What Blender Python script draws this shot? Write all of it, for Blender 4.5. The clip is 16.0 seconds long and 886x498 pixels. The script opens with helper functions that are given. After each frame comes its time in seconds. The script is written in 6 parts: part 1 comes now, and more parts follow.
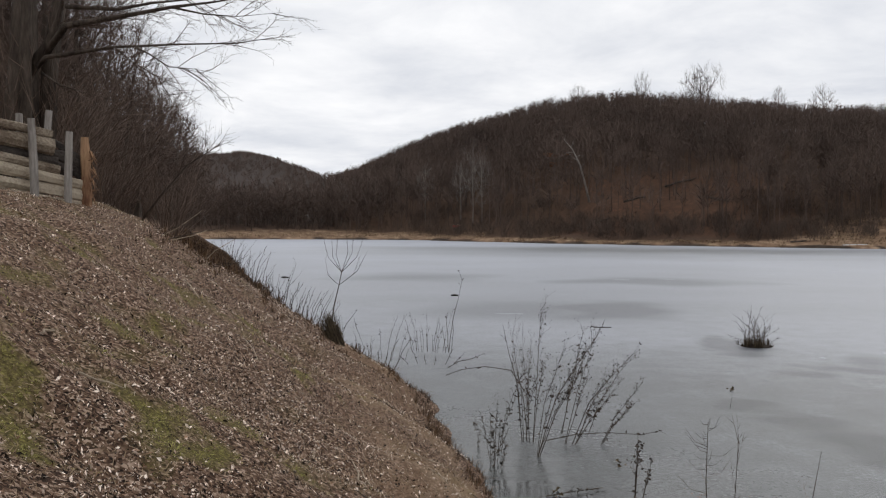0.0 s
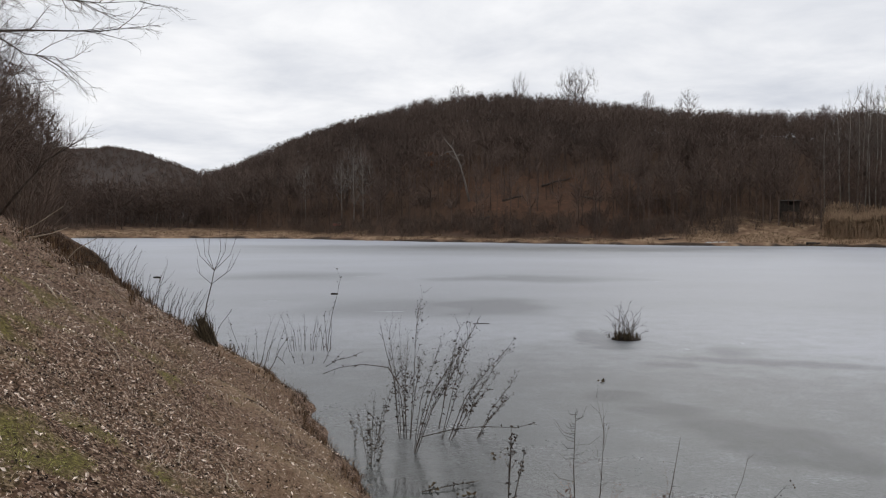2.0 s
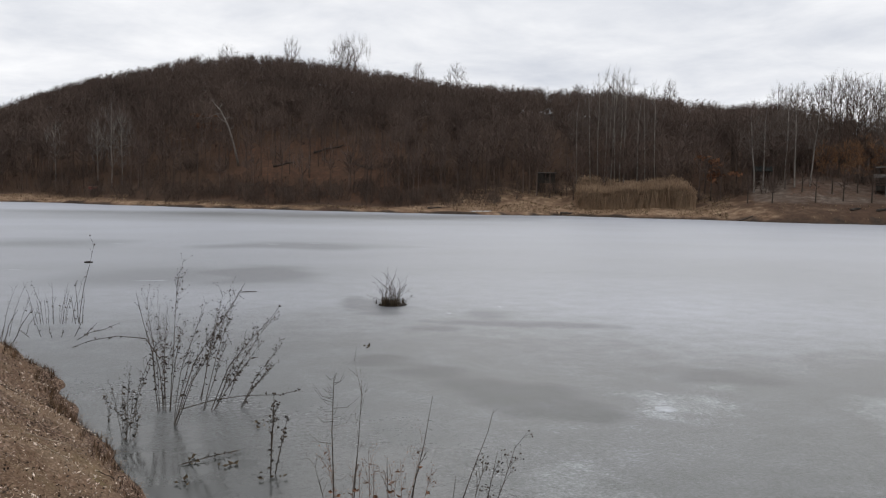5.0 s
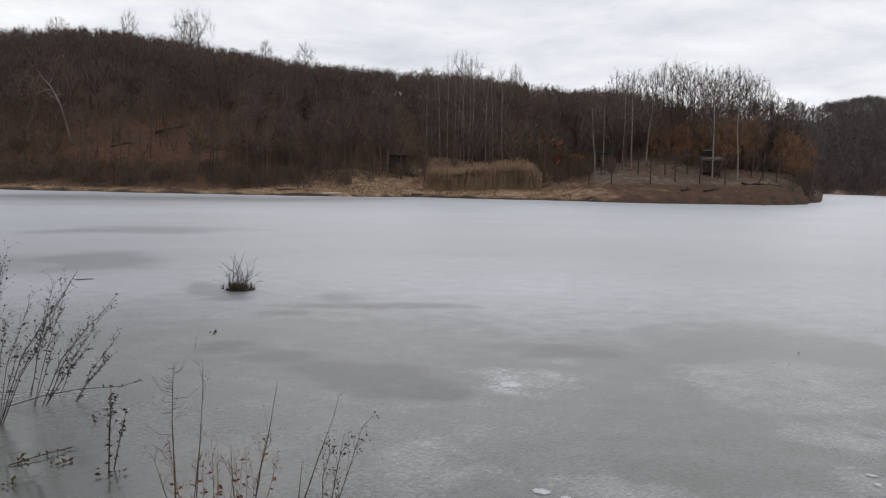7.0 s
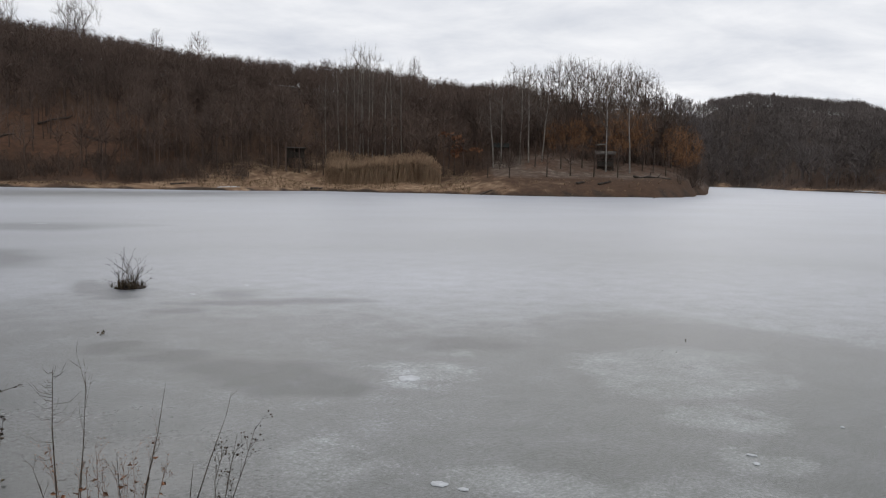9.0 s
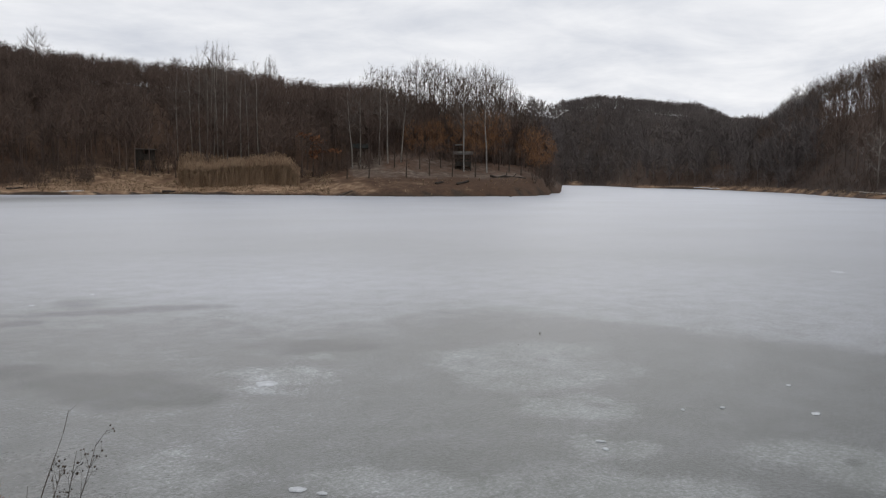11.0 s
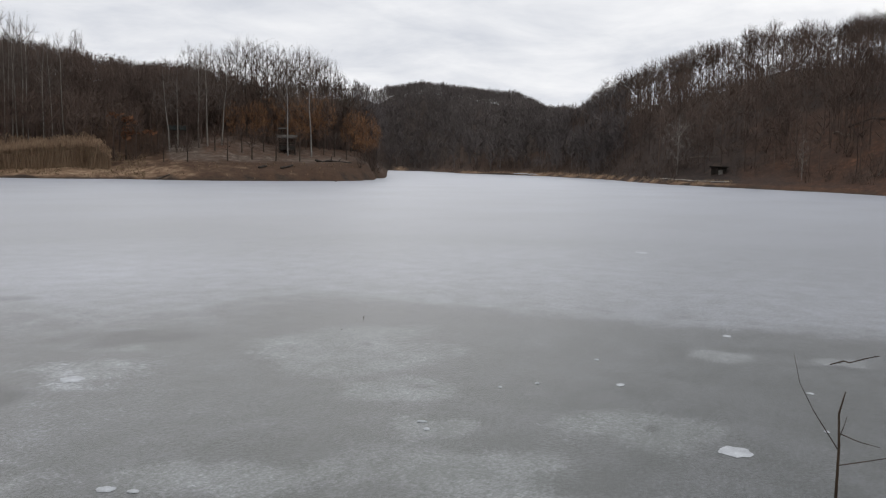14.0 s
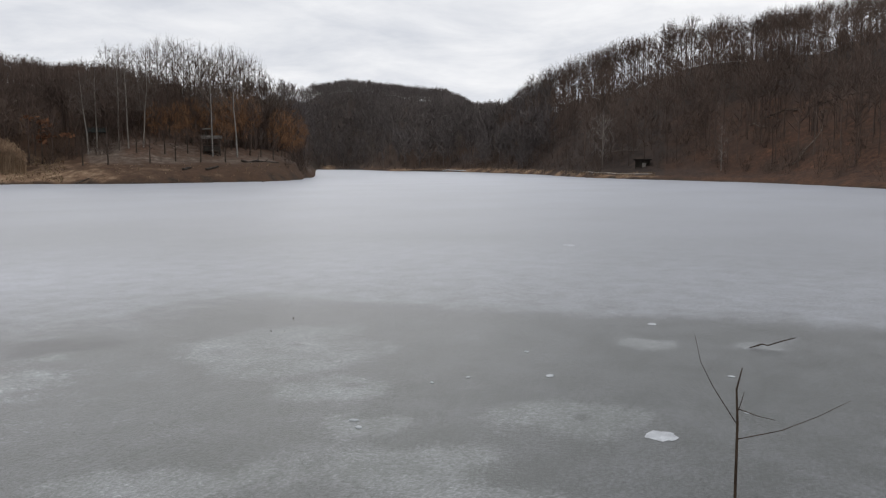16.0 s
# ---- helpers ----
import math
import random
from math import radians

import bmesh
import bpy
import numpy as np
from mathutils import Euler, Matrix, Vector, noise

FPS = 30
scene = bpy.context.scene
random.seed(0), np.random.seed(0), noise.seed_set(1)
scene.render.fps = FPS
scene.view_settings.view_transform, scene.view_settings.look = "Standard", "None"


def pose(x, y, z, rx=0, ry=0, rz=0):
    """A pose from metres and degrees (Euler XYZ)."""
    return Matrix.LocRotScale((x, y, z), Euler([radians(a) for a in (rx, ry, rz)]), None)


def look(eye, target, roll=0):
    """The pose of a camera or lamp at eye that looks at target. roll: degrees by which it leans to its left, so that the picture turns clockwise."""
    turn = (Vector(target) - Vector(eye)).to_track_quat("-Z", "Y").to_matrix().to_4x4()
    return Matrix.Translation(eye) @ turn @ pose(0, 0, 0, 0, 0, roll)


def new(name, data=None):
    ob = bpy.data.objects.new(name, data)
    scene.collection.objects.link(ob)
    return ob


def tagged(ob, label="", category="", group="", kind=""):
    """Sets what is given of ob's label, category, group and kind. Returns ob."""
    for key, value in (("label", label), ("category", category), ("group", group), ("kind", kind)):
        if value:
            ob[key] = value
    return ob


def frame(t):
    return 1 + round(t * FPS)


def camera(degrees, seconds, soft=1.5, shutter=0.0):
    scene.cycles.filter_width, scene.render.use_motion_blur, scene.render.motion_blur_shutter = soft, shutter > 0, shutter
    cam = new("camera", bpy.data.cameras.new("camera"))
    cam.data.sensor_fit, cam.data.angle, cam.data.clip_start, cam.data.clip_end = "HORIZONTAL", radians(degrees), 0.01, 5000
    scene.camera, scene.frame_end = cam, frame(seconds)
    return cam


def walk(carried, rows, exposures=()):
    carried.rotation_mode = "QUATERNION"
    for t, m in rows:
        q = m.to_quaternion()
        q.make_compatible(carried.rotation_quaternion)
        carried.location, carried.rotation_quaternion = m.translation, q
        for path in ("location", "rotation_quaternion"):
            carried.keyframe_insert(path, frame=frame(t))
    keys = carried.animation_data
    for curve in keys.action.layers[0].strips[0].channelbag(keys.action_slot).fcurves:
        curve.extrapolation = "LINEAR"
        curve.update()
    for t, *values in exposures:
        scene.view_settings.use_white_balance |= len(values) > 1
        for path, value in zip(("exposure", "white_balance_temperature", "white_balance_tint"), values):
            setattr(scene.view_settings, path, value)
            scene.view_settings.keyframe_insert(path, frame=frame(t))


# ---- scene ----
cam = camera(55.17, 16.0, soft=1.2)
# seconds, place in metres, turn in degrees
PATH = [
    (0, 0.000, 0.000, 2.600, 88.500, -0.200, -0.000),
    (0.5, 0.010, 0.024, 2.595, 88.646, -0.238, -1.281),
    (1, 0.031, 0.044, 2.586, 88.807, -0.702, -2.956),
    (1.5, 0.033, 0.023, 2.585, 88.843, -0.698, -5.285),
    (2, 0.064, 0.035, 2.577, 88.434, -0.199, -7.990),
    (2.5, 0.077, 0.031, 2.577, 87.851, -0.360, -10.818),
    (3, 0.097, 0.055, 2.566, 86.990, -1.102, -12.767),
    (5.5, 0.131, -0.073, 2.587, 86.171, -1.048, -26.029),
    (6, 0.144, -0.066, 2.586, 85.803, -1.132, -28.625),
    (6.5, 0.150, -0.102, 2.594, 85.531, -1.057, -31.175),
    (7, 0.163, -0.106, 2.599, 85.339, -1.090, -33.225),
    (7.5, 0.178, -0.100, 2.598, 85.204, -1.095, -34.796),
    (8, 0.187, -0.111, 2.602, 85.081, -1.098, -37.070),
    (8.5, 0.191, -0.129, 2.606, 85.051, -0.912, -38.727),
    (9, 0.208, -0.119, 2.606, 85.031, -1.040, -39.947),
    (11.5, 0.273, -0.172, 2.599, 85.098, -0.381, -51.469),
    (12, 0.284, -0.175, 2.597, 84.912, -0.371, -53.150),
    (12.5, 0.301, -0.171, 2.595, 84.763, -0.203, -55.391),
    (13, 0.302, -0.192, 2.594, 84.618, -0.424, -58.163),
    (13.5, 0.305, -0.199, 2.596, 84.499, -0.703, -59.588),
    (14, 0.311, -0.202, 2.593, 84.332, -0.963, -61.024),
    (14.5, 0.314, -0.206, 2.590, 84.070, -0.814, -62.258),
    (15, 0.316, -0.222, 2.587, 83.904, -0.207, -63.857),
    (15.5, 0.333, -0.230, 2.584, 84.014, -0.100, -64.699),
    (16, 0.320, -0.244, 2.584, 84.191, 0.163, -65.788),
]
walk(cam, [(r[0], pose(*r[1:])) for r in PATH], [(0, 0.02), (3, 0.0), (5.5, 0.04), (7, 0.04), (9, 0.02), (12, -0.03), (16, -0.04)])

# ---- world and light: thin winter overcast with a veiled sun ----
SUN_AZ, SUN_EL = 44.0, 33.0
world = bpy.data.worlds.new("winter_sky")
scene.world = world
world.use_nodes = True
wn, wl = world.node_tree.nodes, world.node_tree.links
wn.clear()


def wnode(kind, **values):
    n = wn.new(kind)
    for k, v in values.items():
        n.inputs[k].default_value = v
    return n


w_out, w_bg = wn.new("ShaderNodeOutputWorld"), wn.new("ShaderNodeBackground")
w_sky = wn.new("ShaderNodeTexSky")
w_sky.sky_type, w_sky.sun_disc = "NISHITA", False
w_sky.sun_elevation, w_sky.sun_rotation = radians(SUN_EL), radians(SUN_AZ)
w_sky.air_density, w_sky.dust_density = 1.0, 2.0
w_dim = wn.new("ShaderNodeVectorMath")
w_dim.operation = "SCALE"
w_dim.inputs["Scale"].default_value = 0.10
wl.new(w_sky.outputs[0], w_dim.inputs[0])
w_co = wn.new("ShaderNodeTexCoord")
w_sep = wn.new("ShaderNodeSeparateXYZ")
wl.new(w_co.outputs["Generated"], w_sep.inputs[0])


def wmath(op, a, b=None, c=None):
    n = wn.new("ShaderNodeMath")
    n.operation = op
    for i, v in enumerate((a, b, c)):
        if v is None:
            continue
        if isinstance(v, (int, float)):
            n.inputs[i].default_value = v
        else:
            wl.new(v, n.inputs[i])
    return n.outputs[0]


# the cloud deck: direction laid on a flat layer overhead
w_up = wmath("ADD", wmath("MAXIMUM", w_sep.outputs[2], 0.0), 0.13)
w_flat = wn.new("ShaderNodeCombineXYZ")
wl.new(wmath("DIVIDE", w_sep.outputs[0], w_up), w_flat.inputs[0])
wl.new(wmath("DIVIDE", w_sep.outputs[1], w_up), w_flat.inputs[1])
w_big = wnode("ShaderNodeTexNoise", Scale=0.55, Detail=5.0, Roughness=0.55, Distortion=0.4)
w_small = wnode("ShaderNodeTexNoise", Scale=1.7, Detail=6.0, Roughness=0.6, Distortion=0.3)
wl.new(w_flat.outputs[0], w_big.inputs["Vector"])
wl.new(w_flat.outputs[0], w_small.inputs["Vector"])
w_mixn = wmath("ADD", wmath("MULTIPLY", w_big.outputs[0], 0.55), wmath("MULTIPLY", w_small.outputs[0], 0.45))
w_ramp = wn.new("ShaderNodeValToRGB")
w_ramp.color_ramp.elements[0].position, w_ramp.color_ramp.elements[0].color = 0.30, (0.58, 0.615, 0.69, 1)
w_ramp.color_ramp.elements[1].position, w_ramp.color_ramp.elements[1].color = 0.64, (1.04, 1.04, 1.05, 1)
wl.new(w_mixn, w_ramp.inputs[0])
w_gap = wn.new("ShaderNodeMapRange")
w_gap.inputs[1].default_value, w_gap.inputs[2].default_value = 0.64, 0.74
wl.new(w_mixn, w_gap.inputs[0])
w_gapf = wmath("MULTIPLY", w_gap.outputs[0], 0.5)
w_mix = wn.new("ShaderNodeMix")
w_mix.data_type = "RGBA"
wl.new(w_gapf, w_mix.inputs["Factor"])
wl.new(w_ramp.outputs[0], w_mix.inputs["A"])
wl.new(w_dim.outputs[0], w_mix.inputs["B"])
wl.new(w_mix.outputs["Result"], w_bg.inputs[0])
w_bg.inputs[1].default_value = 1.0
wl.new(w_bg.outputs[0], w_out.inputs[0])

sun = new("sun", bpy.data.lights.new("sun", "SUN"))
sun.data.energy, sun.data.angle, sun.data.color = 0.55, radians(60), (1.0, 0.97, 0.93)
sa, se = radians(SUN_AZ), radians(SUN_EL)
sun_dir = Vector((math.sin(sa) * math.cos(se), math.cos(sa) * math.cos(se), math.sin(se)))
sun.matrix_world = look(sun_dir * 500, (0, 0, 0))


# ---- materials ----
def mat(name, dark, light, scale=6.0, rough=0.9, bump=0.3, grain=60.0, stretch=(1, 1, 1), spec=0.2, islands=0.0, objects=0.0, bump_d=0.02):
    """A surface of two tones mixed at two scales, with fine relief; islands and objects: how far single pieces differ."""
    m = bpy.data.materials.new(name)
    m.use_nodes = True
    n, l = m.node_tree.nodes, m.node_tree.links
    b = n["Principled BSDF"]
    b.inputs["Roughness"].default_value = rough
    b.inputs["Specular IOR Level"].default_value = spec
    co, mp = n.new("ShaderNodeTexCoord"), n.new("ShaderNodeMapping")
    mp.inputs["Scale"].default_value = stretch
    l.new(co.outputs["Object"], mp.inputs[0])
    big, fine = n.new("ShaderNodeTexNoise"), n.new("ShaderNodeTexNoise")
    big.inputs["Scale"].default_value, big.inputs["Detail"].default_value = scale, 5
    fine.inputs["Scale"].default_value, fine.inputs["Detail"].default_value = grain, 4
    l.new(mp.outputs[0], big.inputs["Vector"])
    l.new(mp.outputs[0], fine.inputs["Vector"])
    add = n.new("ShaderNodeMath")
    add.operation = "MULTIPLY_ADD"
    l.new(fine.outputs[0], add.inputs[0])
    add.inputs[1].default_value = 0.5
    half = n.new("ShaderNodeMath")
    half.operation = "MULTIPLY_ADD"
    half.inputs[1].default_value, half.inputs[2].default_value = 0.9, -0.2
    l.new(big.outputs[0], half.inputs[0])
    l.new(half.outputs[0], add.inputs[2])
    last = add.outputs[0]
    for amount, kind, socket in ((islands, "ShaderNodeNewGeometry", "Random Per Island"), (objects, "ShaderNodeObjectInfo", "Random")):
        if amount:
            g, p = n.new(kind), n.new("ShaderNodeMath")
            p.operation = "MULTIPLY_ADD"
            p.inputs[1].default_value = amount
            l.new(g.outputs[socket], p.inputs[0])
            off = n.new("ShaderNodeMath")
            off.operation = "SUBTRACT"
            l.new(last, off.inputs[0])
            off.inputs[1].default_value = amount / 2
            l.new(off.outputs[0], p.inputs[2])
            last = p.outputs[0]
    ramp = n.new("ShaderNodeValToRGB")
    ramp.color_ramp.elements[0].position, ramp.color_ramp.elements[0].color = 0.28, (*dark, 1)
    ramp.color_ramp.elements[1].position, ramp.color_ramp.elements[1].color = 0.72, (*light, 1)
    l.new(last, ramp.inputs[0])
    l.new(ramp.outputs[0], b.inputs["Base Color"])
    if bump:
        bp = n.new("ShaderNodeBump")
        bp.inputs["Strength"].default_value, bp.inputs["Distance"].default_value = bump, bump_d
        l.new(fine.outputs[0], bp.inputs["Height"])
        l.new(bp.outputs[0], b.inputs["Normal"])
    return m


M_BARK = mat("grey_brown_bark", (0.03, 0.022, 0.017), (0.12, 0.095, 0.076), 5, grain=22, stretch=(1, 1, 0.22), bump=1.0, bump_d=0.05)
M_TWIG = mat("bare_twigs", (0.055, 0.039, 0.032), (0.15, 0.108, 0.086), 0.12, bump=0, islands=0.35)
M_TWIG_MID = mat("grey_brown_twigs", (0.085, 0.068, 0.057), (0.18, 0.148, 0.125), 0.4, bump=0, islands=0.4)
M_TWIG_PALE = mat("pale_twigs", (0.14, 0.12, 0.105), (0.27, 0.24, 0.21), 0.4, bump=0, islands=0.4)
M_BIRCH = mat("birch_bark", (0.10, 0.09, 0.08), (0.42, 0.40, 0.37), 1.6, grain=9, stretch=(1, 1, 2.5))
M_WILLOW = mat("orange_willow_twigs", (0.16, 0.084, 0.044), (0.31, 0.165, 0.085), 0.3, bump=0, islands=0.5)
M_RUST_LEAF = mat("clinging_rust_leaves", (0.10, 0.05, 0.03), (0.23, 0.11, 0.06), 0.8, bump=0, islands=0.7)
M_WOODS = mat("woodland_twigs", (0.064, 0.046, 0.038), (0.154, 0.111, 0.09), 0.05, bump=0, islands=0.35)
# woods beyond the inlet: distance haze mixed into a greyer, paler twig colour
M_WOODS_FAR = mat("hazed_distant_twigs", (0.088, 0.075, 0.071), (0.165, 0.142, 0.133), 0.02, bump=0, islands=0.3)
M_TRUNK_PALE = mat("pale_grey_trunks", (0.15, 0.13, 0.112), (0.34, 0.31, 0.27), 1.2, grain=9, bump=0)
M_BRUSH = mat("brushwood_stems", (0.07, 0.049, 0.039), (0.20, 0.145, 0.112), 0.3, bump=0, islands=0.5)
M_BRUSH_FAR = mat("far_brushwood", (0.045, 0.033, 0.027), (0.13, 0.094, 0.074), 0.3, bump=0, islands=0.5)
M_REED = mat("dry_reed", (0.21, 0.135, 0.085), (0.43, 0.305, 0.20), 0.6, bump=0, islands=0.35)
M_STRAW = mat("dry_grass", (0.12, 0.078, 0.046), (0.36, 0.265, 0.17), 1.5, bump=0, islands=0.9)
M_DARK_SEDGE = mat("dark_sedge", (0.03, 0.023, 0.016), (0.12, 0.09, 0.055), 8, bump=0, islands=0.7)
M_EDGE = mat("rank_edge_grass", (0.035, 0.02, 0.012), (0.17, 0.105, 0.06), 3, bump=0, islands=0.8)
M_LEAF = mat("fallen_leaves", (0.055, 0.026, 0.016), (0.60, 0.40, 0.29), 0.7, rough=0.75, bump=0.2, islands=1.0)
leaf_ramp = next(k for k in M_LEAF.node_tree.nodes if k.type == "VALTORGB").color_ramp
leaf_ramp.elements[0].color, leaf_ramp.elements[1].color, leaf_ramp.elements[1].position = (0.012, 0.007, 0.005, 1), (1.0, 0.86, 0.74, 1), 0.76
leaf_ramp.elements.new(0.45).color = (0.14, 0.08, 0.05, 1)
leaf_ramp.elements.new(0.61).color = (0.42, 0.265, 0.17, 1)
M_GRASS = mat("winter_grass", (0.12, 0.115, 0.03), (0.5, 0.47, 0.16), 3, bump=0, islands=0.8)
M_WEED = mat("dead_weed_stems", (0.022, 0.016, 0.012), (0.10, 0.075, 0.055), 14, bump=0, islands=0.6)
M_WOOD = mat("weathered_timber", (0.14, 0.105, 0.075), (0.46, 0.39, 0.30), 5, grain=40, bump=0.6, stretch=(0.25, 1, 1), objects=0.35)
M_POST = mat("grey_post_wood", (0.15, 0.13, 0.115), (0.36, 0.33, 0.30), 6, grain=45, bump=0.6, stretch=(1, 1, 0.2), objects=0.2)
M_BURNT = mat("blackened_log", (0.015, 0.012, 0.010), (0.09, 0.075, 0.065), 6, grain=30, bump=0.8, stretch=(0.3, 1, 1))
M_RED_WOOD = mat("split_red_wood", (0.13, 0.06, 0.035), (0.42, 0.26, 0.15), 7, grain=40, bump=0.8, stretch=(1, 1, 0.2))
M_STICK = mat("bleached_stick", (0.22, 0.17, 0.12), (0.55, 0.46, 0.35), 8, grain=50, bump=0.3)
M_STICK_DARK = mat("grey_dead_wood", (0.07, 0.055, 0.045), (0.2, 0.165, 0.135), 4, grain=20, bump=0.4)
M_BOAT = mat("faded_red_paint", (0.22, 0.05, 0.04), (0.42, 0.12, 0.09), 3, rough=0.6, bump=0.2)
M_ROOT = mat("wet_root_mat", (0.012, 0.009, 0.007), (0.055, 0.04, 0.028), 20, bump=0.8)
M_HUT = mat("dark_hut_boards", (0.018, 0.015, 0.013), (0.07, 0.06, 0.05), 2, grain=14, bump=0.5, stretch=(1, 1, 0.2))
M_HIDE_ROOF = mat("grey_board_roof", (0.10, 0.09, 0.08), (0.25, 0.23, 0.21), 2, grain=14, bump=0.5)
M_SNOW = mat("thin_crusted_snow", (0.38, 0.395, 0.415), (0.60, 0.62, 0.645), 5, rough=0.7, bump=0.4)
M_SAND = mat("pale_beach_edge", (0.2, 0.175, 0.15), (0.40, 0.36, 0.315), 0.8, grain=8, bump=0.2)
M_ROOF_GREEN = mat("green_grey_roof_felt", (0.025, 0.029, 0.027), (0.06, 0.066, 0.062), 1.2, grain=8)


def ground_material():
    """Leaf mould, straw, moss and raw soil, mixed by the zones of the ground; two zones hold painted shade."""
    m = bpy.data.materials.new("winter_ground")
    m.use_nodes = True
    n, l = m.node_tree.nodes, m.node_tree.links
    b = n["Principled BSDF"]
    b.inputs["Roughness"].default_value, b.inputs["Specular IOR Level"].default_value = 0.95, 0.1
    co = n.new("ShaderNodeTexCoord")

    def tex(scale, detail=5, rough=0.6):
        t = n.new("ShaderNodeTexNoise")
        t.inputs["Scale"].default_value, t.inputs["Detail"].default_value, t.inputs["Roughness"].default_value = scale, detail, rough
        l.new(co.outputs["Object"], t.inputs["Vector"])
        return t.outputs[0]

    def ramp(src, stops):
        r = n.new("ShaderNodeValToRGB")
        while len(r.color_ramp.elements) < len(stops):
            r.color_ramp.elements.new(0.5)
        for e, (p, c) in zip(r.color_ramp.elements, stops):
            e.position, e.color = p, (*c, 1)
        l.new(src, r.inputs[0])
        return r.outputs[0]

    def mixc(f, a, c):
        x = n.new("ShaderNodeMix")
        x.data_type = "RGBA"
        l.new(f, x.inputs["Factor"])
        l.new(a, x.inputs["A"])
        l.new(c, x.inputs["B"])
        return x.outputs["Result"]

    def zone(name, src, soft=0.25):
        """An uneven edge to a zone."""
        a = n.new("ShaderNodeAttribute")
        a.attribute_name = name
        s = n.new("ShaderNodeMath")
        s.operation = "ADD"
        l.new(a.outputs["Fac"], s.inputs[0])
        l.new(src, s.inputs[1])
        r = n.new("ShaderNodeMapRange")
        r.inputs[1].default_value, r.inputs[2].default_value = 1.0 - soft, 1.0 + soft
        l.new(s.outputs[0], r.inputs[0])
        return r.outputs[0]

    litter = mixc(tex(0.06), ramp(tex(2.3, 8, 0.75), [(0.3, (0.040, 0.027, 0.020)), (0.7, (0.12, 0.076, 0.052))]),
                  ramp(tex(1.1, 8, 0.75), [(0.3, (0.042, 0.026, 0.018)), (0.72, (0.125, 0.07, 0.043))]))
    vo, vd, va = n.new("ShaderNodeTexVoronoi"), n.new("ShaderNodeTexNoise"), n.new("ShaderNodeVectorMath")
    vd.inputs["Scale"].default_value, va.operation = 14, "MULTIPLY_ADD"
    l.new(co.outputs["Object"], vd.inputs["Vector"])
    l.new(vd.outputs["Color"], va.inputs[0])
    va.inputs[1].default_value = (0.06, 0.06, 0.06)
    l.new(co.outputs["Object"], va.inputs[2])
    l.new(va.outputs[0], vo.inputs["Vector"])
    vo.inputs["Scale"].default_value = 62
    vs_ = n.new("ShaderNodeSeparateColor")
    l.new(vo.outputs["Color"], vs_.inputs[0])
    vm = n.new("ShaderNodeMath")
    vm.operation = "MULTIPLY_ADD"
    vm.inputs[1].default_value = 0.55
    l.new(vs_.outputs[0], vm.inputs[0])
    half_ = n.new("ShaderNodeMath")
    half_.operation = "MULTIPLY"
    half_.inputs[1].default_value = 0.45
    l.new(tex(38, 6, 0.75), half_.inputs[0])
    l.new(half_.outputs[0], vm.inputs[2])
    near = ramp(vm.outputs[0], [(0.24, (0.018, 0.011, 0.008)), (0.44, (0.095, 0.055, 0.036)), (0.62, (0.19, 0.120, 0.082)), (0.78, (0.46, 0.345, 0.265))])
    straw = ramp(tex(0.7, 8, 0.7), [(0.28, (0.10, 0.057, 0.035)), (0.5, (0.24, 0.155, 0.098)), (0.74, (0.45, 0.335, 0.225))])
    soil = ramp(tex(0.8, 9, 0.78), [(0.3, (0.055, 0.038, 0.028)), (0.5, (0.15, 0.117, 0.094)), (0.72, (0.33, 0.285, 0.245))])
    moss = ramp(tex(45, 5), [(0.3, (0.036, 0.029, 0.012)), (0.52, (0.13, 0.108, 0.038)), (0.72, (0.31, 0.275, 0.088))])
    red = ramp(tex(1.3, 9, 0.85), [(0.34, (0.022, 0.013, 0.009)), (0.5, (0.09, 0.046, 0.029)), (0.66, (0.22, 0.112, 0.066))])
    # darker floor of inner and far woods: shade under trees painted as ground colour
    wood_shade = ramp(tex(0.5, 9, 0.85), [(0.32, (0.020, 0.016, 0.014)), (0.5, (0.046, 0.034, 0.029)), (0.7, (0.09, 0.061, 0.047))])
    col = mixc(zone("wood_shade", tex(0.1)), litter, wood_shade)
    col = mixc(zone("straw", tex(0.35)), col, straw)
    # dark waterline band: mud, with the overhang's shade put into the colour
    mud_shade = ramp(tex(1.4, 6), [(0.3, (0.022, 0.016, 0.012)), (0.7, (0.075, 0.054, 0.04))])
    col = mixc(zone("mud_shade", tex(0.5)), col, mud_shade)
    col = mixc(zone("soil", tex(0.25)), col, soil)
    col = mixc(zone("near", tex(0.6)), col, near)
    col = mixc(zone("moss", tex(1.6, 6)), col, moss)
    col = mixc(zone("red", tex(0.16, 6, 0.7), 0.3), col, red)
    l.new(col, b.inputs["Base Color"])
    bp = n.new("ShaderNodeBump")
    bp.inputs["Strength"].default_value, bp.inputs["Distance"].default_value = 0.7, 0.03
    l.new(tex(30, 6, 0.7), bp.inputs["Height"])
    l.new(bp.outputs[0], b.inputs["Normal"])
    return m


